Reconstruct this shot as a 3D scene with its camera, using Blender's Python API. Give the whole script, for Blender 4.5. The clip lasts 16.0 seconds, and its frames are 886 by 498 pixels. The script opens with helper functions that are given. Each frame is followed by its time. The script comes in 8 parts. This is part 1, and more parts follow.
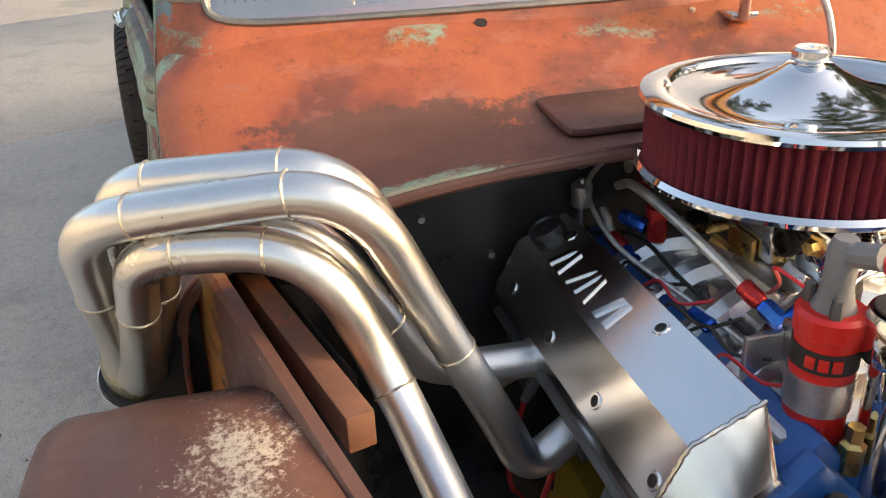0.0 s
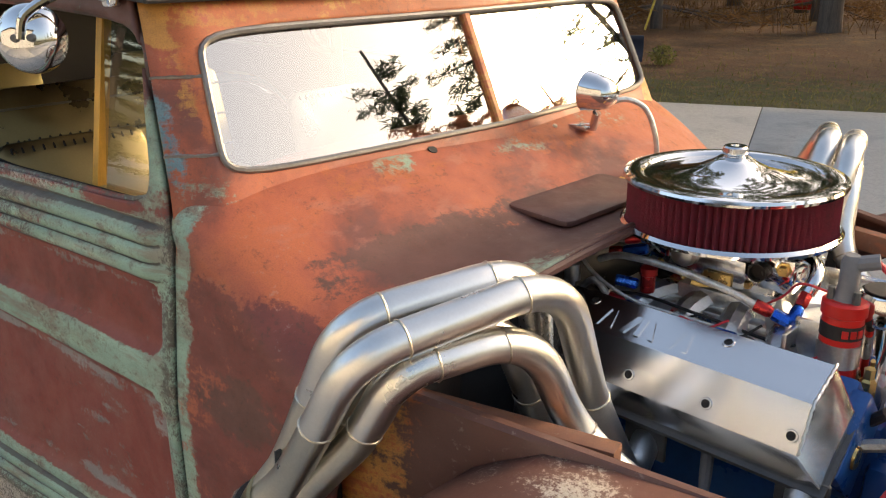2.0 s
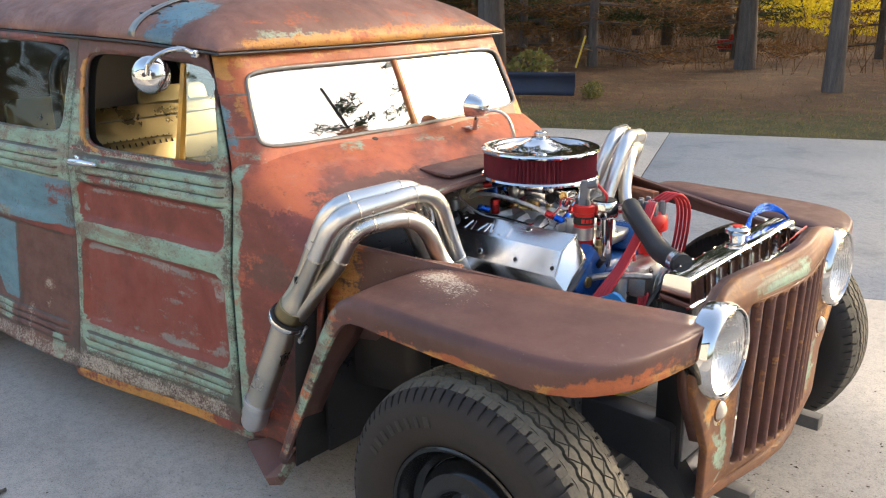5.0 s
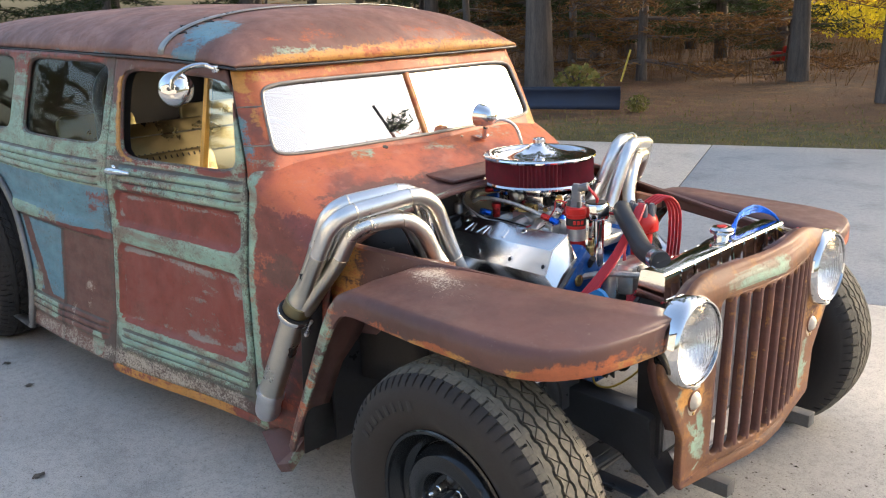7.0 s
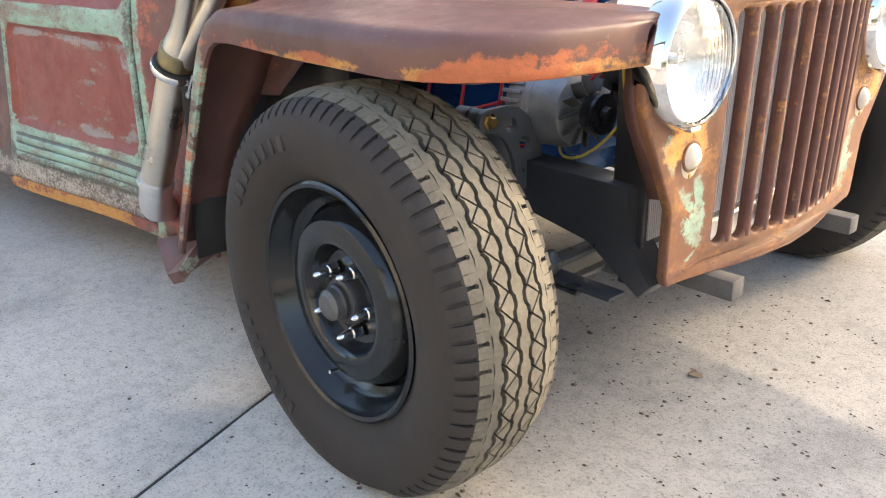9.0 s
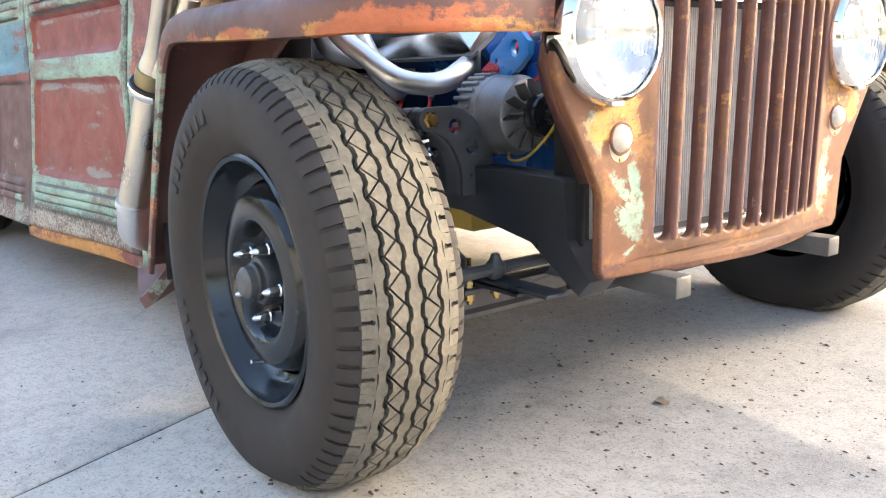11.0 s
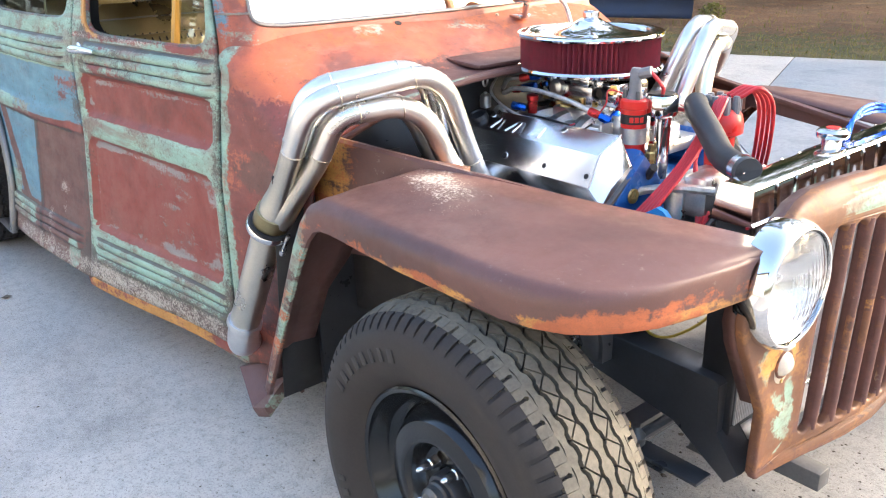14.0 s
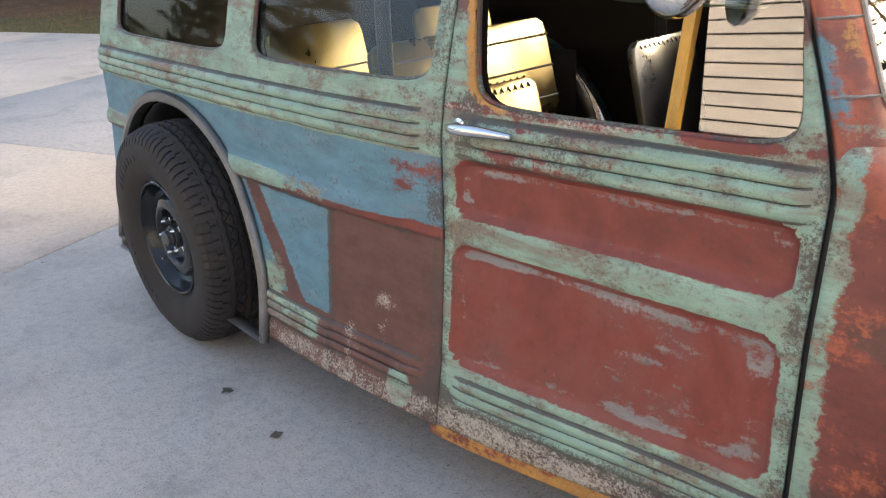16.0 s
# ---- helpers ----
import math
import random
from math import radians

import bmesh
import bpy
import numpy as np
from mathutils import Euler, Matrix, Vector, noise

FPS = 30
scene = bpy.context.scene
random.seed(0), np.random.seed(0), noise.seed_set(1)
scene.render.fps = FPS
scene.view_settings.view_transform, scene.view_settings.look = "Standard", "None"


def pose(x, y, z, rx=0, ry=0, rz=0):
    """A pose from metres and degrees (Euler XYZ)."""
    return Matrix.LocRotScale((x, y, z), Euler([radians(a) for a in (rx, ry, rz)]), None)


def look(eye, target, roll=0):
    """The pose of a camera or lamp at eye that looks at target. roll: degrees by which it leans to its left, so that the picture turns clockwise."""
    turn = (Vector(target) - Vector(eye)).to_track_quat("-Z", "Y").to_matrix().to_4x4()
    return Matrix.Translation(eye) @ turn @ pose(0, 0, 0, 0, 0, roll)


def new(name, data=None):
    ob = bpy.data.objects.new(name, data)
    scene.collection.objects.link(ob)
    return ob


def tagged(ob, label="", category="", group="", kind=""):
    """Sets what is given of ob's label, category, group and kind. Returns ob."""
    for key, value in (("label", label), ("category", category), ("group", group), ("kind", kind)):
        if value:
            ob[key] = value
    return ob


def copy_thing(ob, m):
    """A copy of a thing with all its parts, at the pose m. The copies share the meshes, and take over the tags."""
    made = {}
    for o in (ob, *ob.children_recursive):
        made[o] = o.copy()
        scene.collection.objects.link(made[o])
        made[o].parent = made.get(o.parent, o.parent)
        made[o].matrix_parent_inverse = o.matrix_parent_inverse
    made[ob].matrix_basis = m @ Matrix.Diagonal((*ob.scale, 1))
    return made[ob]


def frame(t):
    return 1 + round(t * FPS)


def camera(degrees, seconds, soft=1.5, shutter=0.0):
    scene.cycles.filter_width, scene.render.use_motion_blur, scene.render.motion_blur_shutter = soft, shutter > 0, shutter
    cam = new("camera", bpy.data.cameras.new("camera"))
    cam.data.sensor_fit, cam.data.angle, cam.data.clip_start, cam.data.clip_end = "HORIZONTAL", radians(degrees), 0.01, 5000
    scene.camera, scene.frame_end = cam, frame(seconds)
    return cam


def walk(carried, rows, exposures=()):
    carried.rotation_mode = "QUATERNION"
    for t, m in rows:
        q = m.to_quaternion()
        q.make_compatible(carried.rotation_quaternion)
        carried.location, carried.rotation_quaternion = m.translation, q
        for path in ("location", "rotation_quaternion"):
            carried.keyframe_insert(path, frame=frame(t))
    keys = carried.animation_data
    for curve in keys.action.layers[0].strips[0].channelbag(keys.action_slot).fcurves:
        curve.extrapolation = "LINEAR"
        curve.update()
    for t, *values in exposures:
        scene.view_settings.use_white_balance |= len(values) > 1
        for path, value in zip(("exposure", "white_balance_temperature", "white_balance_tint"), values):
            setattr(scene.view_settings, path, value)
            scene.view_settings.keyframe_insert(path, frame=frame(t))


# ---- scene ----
cam = camera(56.5, 16.0, soft=1.15)
PATH = [
    (0, (0.356, -0.599, 1.319), (-1.389, -0.171, 0.442), -2.4),
    (0.5, (0.425, -0.776, 1.337), (-1.252, -0.072, 0.506), -0.5),
    (1, (0.412, -1.005, 1.358), (-1.158, -0.043, 0.577), -1.1),
    (1.5, (0.291, -1.145, 1.381), (-1.157, 0.024, 0.649), -1.5),
    (2, (0.19, -1.306, 1.42), (-1.142, 0.025, 0.747), -1.1),
    (2.5, (0.231, -1.592, 1.455), (-0.989, -0.132, 0.838), -0.8),
    (3, (0.356, -1.821, 1.491), (-0.774, -0.287, 0.882), -0.1),
    (3.5, (0.575, -1.979, 1.496), (-0.546, -0.432, 0.905), -0.4),
    (4, (0.771, -2.078, 1.504), (-0.405, -0.573, 0.911), -0.6),
    (6.5, (1.267, -2.083, 1.526), (-0.101, -0.736, 0.966), -2.0),
    (7, (1.282, -2.067, 1.506), (-0.107, -0.737, 0.957), -2.2),
    (7.5, (1.274, -2.03, 1.458), (-0.124, -0.714, 0.899), -1.7),
    (8, (1.243, -1.922, 1.332), (-0.148, -0.642, 0.677), -0.1),
    (8.5, (1.138, -1.751, 1.125), (-0.234, -0.503, 0.377), -0.7),
    (9, (1.121, -1.598, 0.947), (-0.277, -0.367, 0.219), -1.6),
    (11.5, (1.352, -1.412, 0.672), (-0.238, -0.257, 0.299), -1.4),
    (12, (1.364, -1.403, 0.674), (-0.192, -0.204, 0.302), -1.3),
    (12.5, (1.367, -1.404, 0.678), (-0.147, -0.15, 0.313), -1.1),
    (13, (1.345, -1.435, 0.701), (-0.131, -0.147, 0.298), -1.1),
    (13.5, (1.166, -1.545, 0.932), (-0.272, -0.276, 0.364), -0.6),
    (14, (0.982, -1.643, 1.314), (-0.456, -0.46, 0.584), -1.7),
    (14.5, (0.747, -1.749, 1.408), (-0.744, -0.642, 0.665), -1.8),
    (15, (0.374, -1.761, 1.444), (-1.184, -0.766, 0.681), -2.5),
    (15.5, (-0.038, -1.913, 1.45), (-1.494, -0.812, 0.632), -3.4),
    (16, (-0.461, -2.03, 1.437), (-1.874, -0.837, 0.675), -3.4),
]
walk(cam, [(t, look(eye, target, roll)) for t, eye, target, roll in PATH],
     [(0.0, 1.74, 7350, 11), (1.0, 1.75, 7150, 11), (1.5, 1.73, 7050, 11), (2.0, 1.53, 7150, 11), (2.5, 1.49, 6950, 11), (3.0, 1.67, 6800, 11), (3.5, 1.82, 6850, 10), (4.0, 1.89, 6700, 10), (7.0, 1.90, 6150, 10), (8.0, 1.94, 6200, 10),
      (9.0, 2.58, 6450, 10), (11.5, 2.85, 6000, 10), (12.5, 2.62, 5850, 10), (13.0, 2.56, 5900, 10), (13.5, 2.64, 6100, 10), (14.0, 2.78, 5950, 11), (14.5, 1.87, 5850, 12), (15.0, 1.64, 6300, 13), (15.5, 1.73, 6550, 14), (16.0, 2.18, 6600, 14)])


# ---- light ----
SUN_AZ, SUN_EL = 68.0, 19.0          # degrees: the sun stands over the far side of the car, slightly ahead
world = bpy.data.worlds.new("world")
scene.world = world
world.use_nodes = True
wn = world.node_tree.nodes
sky = wn.new("ShaderNodeTexSky")
sky.sky_type = "NISHITA"
sky.sun_disc = False
sky.sun_elevation, sky.sun_rotation = radians(SUN_EL), radians(90 - SUN_AZ)
sky.air_density, sky.dust_density, sky.ozone_density = 1.0, 5.0, 0.3
wn["Background"].inputs[1].default_value = 0.15
world.node_tree.links.new(sky.outputs[0], wn["Background"].inputs[0])
sun = new("sun", bpy.data.lights.new("sun", "SUN"))
sun.data.energy, sun.data.angle, sun.data.color = 1.05, radians(7.0), (1.0, 0.82, 0.60)
sun.rotation_euler = (radians(90 - SUN_EL), 0, radians(SUN_AZ + 90))


# ---- materials ----
def nodes(name):
    m = bpy.data.materials.new(name)
    m.use_nodes = True
    t = m.node_tree
    return m, t, t.nodes["Principled BSDF"]


def link(t, a, b):
    t.links.new(a, b)


def tex(t, kind="noise", scale=5.0, detail=6.0, rough=0.6, space="Object", stretch=None, dist=0.0):
    c = t.nodes.new("ShaderNodeTexCoord")
    src = c.outputs[space]
    if stretch:
        mp = t.nodes.new("ShaderNodeMapping")
        mp.inputs["Scale"].default_value = stretch
        link(t, src, mp.inputs[0])
        src = mp.outputs[0]
    if kind == "noise":
        n = t.nodes.new("ShaderNodeTexNoise")
        n.inputs["Scale"].default_value, n.inputs["Detail"].default_value = scale, detail
        n.inputs["Roughness"].default_value = rough
        n.inputs["Distortion"].default_value = dist
        link(t, src, n.inputs["Vector"])
        return n.outputs[0]
    n = t.nodes.new("ShaderNodeTexVoronoi")
    n.inputs["Scale"].default_value = scale
    link(t, src, n.inputs["Vector"])
    return n.outputs[0]


def ramp(t, src, lo, hi, a=0.0, b=1.0):
    n = t.nodes.new("ShaderNodeMapRange")
    n.inputs[1].default_value, n.inputs[2].default_value = lo, hi
    n.inputs[3].default_value, n.inputs[4].default_value = a, b
    link(t, src, n.inputs[0])
    return n.outputs[0]


def mixc(t, fac, a, b):
    n = t.nodes.new("ShaderNodeMix")
    n.data_type = "RGBA"
    for sock, v in ((n.inputs[0], fac), (n.inputs[6], a), (n.inputs[7], b)):
        if isinstance(v, tuple):
            sock.default_value = (*v, 1.0)[:4]
        elif isinstance(v, (int, float)):
            sock.default_value = v
        else:
            link(t, v, sock)
    return n.outputs[2]


def maths(t, op, a, b):
    n = t.nodes.new("ShaderNodeMath")
    n.operation = op
    for sock, v in zip(n.inputs, (a, b)):
        if isinstance(v, (int, float)):
            sock.default_value = v
        else:
            link(t, v, sock)
    return n.outputs[0]


def bump(t, p, src, strength=0.2, dist=0.002):
    n = t.nodes.new("ShaderNodeBump")
    n.inputs["Strength"].default_value, n.inputs["Distance"].default_value = strength, dist
    link(t, src, n.inputs["Height"])
    link(t, n.outputs[0], p.inputs["Normal"])


def plain(name, colour, rough=0.5, metal=0.0, vary=0.15, scale=8.0, fine=120.0, relief=0.1, coat=0.0, rvar=0.12, stretch=None):
    """A surface with two scales of tone, uneven gloss and fine relief."""
    m, t, p = nodes(name)
    big, small = tex(t, "noise", scale, 5, stretch=stretch), tex(t, "noise", fine, 3, stretch=stretch)
    tone = maths(t, "ADD", ramp(t, big, 0.3, 0.7, -vary, vary), ramp(t, small, 0.3, 0.7, -vary * 0.4, vary * 0.4))
    dark = tuple(c * 0.55 for c in colour)
    light = tuple(min(1.0, c * 1.45) for c in colour)
    link(t, mixc(t, maths(t, "ADD", tone, 0.5), dark, light), p.inputs["Base Color"])
    link(t, ramp(t, big, 0.3, 0.7, max(0.02, rough - rvar), min(1.0, rough + rvar)), p.inputs["Roughness"])
    p.inputs["Metallic"].default_value = metal
    p.inputs["Coat Weight"].default_value = coat
    bump(t, p, small, relief, 0.001)
    return m


MINT, BLUE, BROWN = (0.262, 0.395, 0.305), (0.105, 0.235, 0.30), (0.130, 0.055, 0.042)
RED, ORANGE, OCHRE, PRIMER = (0.225, 0.047, 0.033), (0.42, 0.115, 0.04), (0.50, 0.24, 0.055), (0.26, 0.24, 0.23)


def patina(name, base, extra=(), rough=0.55, wear=0.5):
    """Old paint worn through: a base, zones stored on the mesh (mint, blue, brown, ochre, primer) with ragged edges, and blotches and specks of rust."""
    m, t, p = nodes(name)
    big = tex(t, "noise", 3.2, 8, 0.65, dist=0.4)
    mid = tex(t, "noise", 14, 8, 0.7)
    fine = tex(t, "noise", 85, 6, 0.7)
    streak = tex(t, "noise", 9, 6, 0.6, stretch=(1, 1, 3.0))
    col = mixc(t, ramp(t, big, 0.38, 0.62), tuple(c * 0.72 for c in base), tuple(c * 1.3 for c in base))
    for colour, src, lo, hi, amount in extra:
        s = {"big": big, "mid": mid, "streak": streak}[src]
        col = mixc(t, maths(t, "MULTIPLY", ramp(t, s, lo, hi), amount), col, colour)
    wipe = tex(t, "noise", 4.5, 7, 0.66, stretch=(0.6, 0.6, 4.5))
    edge = maths(t, "ADD", maths(t, "ADD", ramp(t, mid, 0.25, 0.75, -0.25, 0.25), ramp(t, fine, 0.25, 0.75, -0.15, 0.15)), ramp(t, wipe, 0.25, 0.75, -0.26, 0.26))
    for zone, colour in (("primer", PRIMER), ("deep", (0.19, 0.050, 0.038)), ("brown", BROWN), ("blue", BLUE), ("mint", MINT), ("ochre", OCHRE), ("orange", ORANGE)):
        at = t.nodes.new("ShaderNodeAttribute")
        at.attribute_name = zone
        tone = mixc(t, ramp(t, streak, 0.3, 0.7), tuple(c * 0.78 for c in colour), tuple(c * 1.2 for c in colour))
        if zone == "mint":
            stain = tex(t, "noise", 6.5, 10, 0.72, stretch=(0.8, 0.8, 1.8))
            tone = mixc(t, maths(t, "MULTIPLY", ramp(t, wipe, 0.46, 0.30), 0.55), tone, (0.45, 0.50, 0.40))
            tone = mixc(t, maths(t, "MULTIPLY", ramp(t, mid, 0.50, 0.62), 0.45), tone, (0.27, 0.25, 0.19))
            tone = mixc(t, maths(t, "MULTIPLY", ramp(t, stain, 0.52, 0.60), 0.75), tone, (0.20, 0.115, 0.080))
            tone = mixc(t, maths(t, "MULTIPLY", ramp(t, wipe, 0.54, 0.62), 0.6), tone, (0.23, 0.15, 0.115))
            pit = maths(t, "MULTIPLY", ramp(t, tex(t, "noise", 120, 8, 0.8), 0.53, 0.60), ramp(t, stain, 0.46, 0.56))
            tone = mixc(t, maths(t, "MULTIPLY", pit, 0.8), tone, (0.075, 0.055, 0.045))
        if zone == "blue":
            tone = mixc(t, maths(t, "MULTIPLY", ramp(t, wipe, 0.50, 0.68), 0.45), tone, (0.17, 0.19, 0.21))
            tone = mixc(t, maths(t, "MULTIPLY", ramp(t, mid, 0.56, 0.70), 0.4), tone, (0.30, 0.36, 0.36))
        has = ramp(t, at.outputs["Fac"], 0.02, 0.1)
        f = maths(t, "MULTIPLY", ramp(t, maths(t, "ADD", at.outputs["Fac"], edge), 0.44, 0.58), has)
        col = mixc(t, f, col, tone)
    speck = tex(t, "noise", 140, 8, 0.8)
    for zone, colour in (("dark_specks", (0.075, 0.060, 0.050)), ("pale", (0.52, 0.47, 0.40))):
        at = t.nodes.new("ShaderNodeAttribute")
        at.attribute_name = zone
        both = maths(t, "ADD", maths(t, "ADD", maths(t, "MULTIPLY", mid, 0.6), maths(t, "MULTIPLY", speck, 0.9)), at.outputs["Fac"])
        f = maths(t, "MULTIPLY", ramp(t, both, 1.06, 1.16), ramp(t, at.outputs["Fac"], 0.02, 0.1))
        col = mixc(t, maths(t, "MULTIPLY", f, 0.85), col, colour)
    spots = maths(t, "MULTIPLY", ramp(t, fine, 0.54, 0.61), ramp(t, mid, 0.49, 0.58))
    col = mixc(t, maths(t, "MULTIPLY", spots, wear), col, (0.085, 0.045, 0.032))
    pale = maths(t, "MULTIPLY", ramp(t, fine, 0.40, 0.30), ramp(t, big, 0.52, 0.62))
    col = mixc(t, maths(t, "MULTIPLY", pale, 0.35), col, (0.42, 0.38, 0.33))
    grit = tex(t, "noise", 420, 4, 0.75)
    col = mixc(t, maths(t, "MULTIPLY", ramp(t, grit, 0.46, 0.62), 0.24), col, (0.06, 0.045, 0.038))
    link(t, col, p.inputs["Base Color"])
    link(t, ramp(t, mid, 0.3, 0.7, rough - 0.14, rough + 0.14), p.inputs["Roughness"])
    bump(t, p, maths(t, "ADD", mid, fine), 0.22, 0.0015)
    return m


M_SIDE = patina("worn_side_paint", RED, (((0.17, 0.07, 0.055), "big", 0.5, 0.64, 0.7),))
M_COWL = patina("worn_cowl_paint", (0.36, 0.092, 0.046), ((ORANGE, "big", 0.5, 0.6, 0.7), ((0.15, 0.055, 0.045), "big", 0.47, 0.36, 0.8), ((0.40, 0.15, 0.10), "streak", 0.58, 0.66, 0.5)))
M_ROOF = patina("worn_roof_paint", (0.185, 0.085, 0.062), (((0.30, 0.17, 0.13), "big", 0.52, 0.64, 0.6),), rough=0.6)
M_FENDER = patina("brown_rusty_fender_steel", (0.118, 0.052, 0.041), (((0.078, 0.036, 0.033), "big", 0.5, 0.62, 0.6),), rough=0.5, wear=0.25)
M_GRILLE = patina("rusty_grille_steel", (0.19, 0.080, 0.038), (((0.40, 0.185, 0.055), "mid", 0.5, 0.62, 0.6), (BROWN, "big", 0.5, 0.6, 0.7)), rough=0.62)
M_RUST = patina("rusty_steel", (0.20, 0.085, 0.045), ((ORANGE, "streak", 0.55, 0.65, 0.6), (BROWN, "big", 0.5, 0.6, 0.6)), rough=0.7)
M_CHROME = plain("chrome", (0.86, 0.86, 0.86), 0.06, 1.0, 0.03, 6, 150, 0.02, rvar=0.03)
M_COVER = plain("polished_aluminium", (0.84, 0.85, 0.87), 0.20, 1.0, 0.05, 5, 220, 0.05, rvar=0.06, stretch=(0.3, 3, 3))
M_ALU = plain("cast_aluminium", (0.62, 0.62, 0.61), 0.35, 1.0, 0.2, 20, 200, 0.25)
M_PIPE = plain("brushed_stainless_steel", (0.96, 0.91, 0.80), 0.31, 1.0, 0.10, 7, 260, 0.05, rvar=0.06)
M_PIPED = plain("raw_pipe_steel", (0.88, 0.88, 0.87), 0.42, 1.0, 0.15, 9, 220, 0.1)
M_WELD = plain("weld_bead", (0.60, 0.55, 0.46), 0.4, 1.0, 0.3, 60, 300, 0.6)
M_RUBBER = plain("tyre_rubber", (0.023, 0.019, 0.017), 0.78, 0.0, 0.3, 9, 160, 0.25)
M_TREAD = plain("dusty_tread_rubber", (0.112, 0.099, 0.076), 0.85, 0.0, 0.45, 12, 140, 0.35)
M_HOSE = plain("black_rubber_hose", (0.022, 0.022, 0.024), 0.5, 0.0, 0.2, 10, 150, 0.15)
M_BLACK = plain("black_satin_paint", (0.020, 0.021, 0.024), 0.35, 0.0, 0.25, 8, 150, 0.08)
M_RAIL = plain("charcoal_satin_paint", (0.042, 0.043, 0.047), 0.36, 0.0, 0.2, 8, 150, 0.06)
M_DARK = plain("dark_inner_steel", (0.016, 0.014, 0.013), 0.6, 0.0, 0.4, 10, 120, 0.2)
M_RIM = plain("dark_grey_wheel_enamel", (0.010, 0.011, 0.012), 0.17, 0.0, 0.4, 9, 140, 0.05)
M_SATIN = plain("satin_grey_paint", (0.080, 0.080, 0.084), 0.38, 0.0, 0.2, 10, 140, 0.08)
M_GREYST = plain("grey_frame_steel", (0.10, 0.10, 0.10), 0.45, 0.4, 0.3, 10, 140, 0.1)
M_BLUE = plain("engine_blue_enamel", (0.010, 0.080, 0.29), 0.32, 0.0, 0.2, 12, 140, 0.1, coat=0.2)
M_ANO_B = plain("blue_anodised_fitting", (0.015, 0.11, 0.55), 0.25, 0.8, 0.1, 20, 200, 0.03)
M_ANO_R = plain("red_anodised_fitting", (0.45, 0.03, 0.03), 0.3, 0.7, 0.1, 20, 200, 0.03)
M_RED = plain("red_plastic", (0.58, 0.02, 0.015), 0.35, 0.0, 0.1, 14, 160, 0.05)
M_WIRE = plain("red_plug_lead", (0.50, 0.022, 0.03), 0.4, 0.0, 0.1, 20, 160, 0.05)
M_PLEAT = plain("red_filter_gauze", (0.16, 0.016, 0.028), 0.75, 0.0, 0.3, 30, 320, 0.5)
M_BRAID = plain("braided_steel_hose", (0.62, 0.61, 0.58), 0.40, 0.8, 0.3, 60, 420, 0.8)
M_BOOT = plain("grey_rubber_boot", (0.16, 0.16, 0.17), 0.55, 0.0, 0.15, 14, 160, 0.1)
M_BRASS = plain("brass", (0.60, 0.42, 0.16), 0.3, 1.0, 0.15, 20, 200, 0.1)
M_YELLOW = plain("yellowed_wood", (0.55, 0.30, 0.05), 0.5, 0.0, 0.25, 12, 160, 0.2, stretch=(4, 4, 0.6))
M_SILVER = plain("bare_aluminium_sheet", (0.34, 0.33, 0.30), 0.33, 1.0, 0.12, 6, 200, 0.06)
M_GOLD = plain("warm_aluminium_sheet", (0.33, 0.27, 0.145), 0.33, 1.0, 0.12, 6, 200, 0.06)
M_INT = plain("dark_cabin_trim", (0.018, 0.014, 0.013), 0.6, 0.0, 0.3, 10, 140, 0.15)
M_REDINT = plain("dark_red_cabin_panel", (0.13, 0.03, 0.02), 0.5, 0.0, 0.3, 8, 140, 0.1)
M_CAPY = plain("yellow_tank_plastic", (0.55, 0.40, 0.06), 0.4, 0.0, 0.15, 8, 140, 0.1)
M_PLOW = plain("faded_blue_steel", (0.014, 0.020, 0.042), 0.55, 0.0, 0.35, 4, 90, 0.2)
def glass(name, tint=(1, 1, 1), rough=0.0, ior=1.45):
    m, t, p = nodes(name)
    p.inputs["Base Color"].default_value = (*tint, 1)
    p.inputs["Roughness"].default_value, p.inputs["IOR"].default_value = rough, ior
    p.inputs["Transmission Weight"].default_value = 1.0
    return m


def pane_glass(name, tint=(0.92, 0.95, 0.94), low=0.05, high=0.75, blend=0.35, rough=0.01):
    """Thin window glass: clear when seen square on, mirror-like at a slant."""
    m, t, p = nodes(name)
    t.nodes.remove(p)
    out = t.nodes["Material Output"]
    lw = t.nodes.new("ShaderNodeLayerWeight")
    lw.inputs[0].default_value = blend
    clear, gloss, mix = t.nodes.new("ShaderNodeBsdfTransparent"), t.nodes.new("ShaderNodeBsdfGlossy"), t.nodes.new("ShaderNodeMixShader")
    clear.inputs[0].default_value = (*tint, 1)
    gloss.inputs["Roughness"].default_value = rough
    link(t, ramp(t, lw.outputs["Fresnel"], 0.0, 1.0, low, high), mix.inputs[0])
    link(t, clear.outputs[0], mix.inputs[1])
    link(t, gloss.outputs[0], mix.inputs[2])
    link(t, mix.outputs[0], out.inputs[0])
    return m


M_GLASS = pane_glass("window_glass", (0.80, 0.84, 0.80), 0.04, 0.6, 0.18)
M_VENT = pane_glass("vent_glass", (0.85, 0.88, 0.85), 0.30, 0.9, 0.4)
M_SCREEN = pane_glass("windscreen_glass", low=0.30, high=0.95, blend=0.6)
M_LENS = glass("headlamp_lens_glass", (1, 1, 1), 0.015, 1.45)


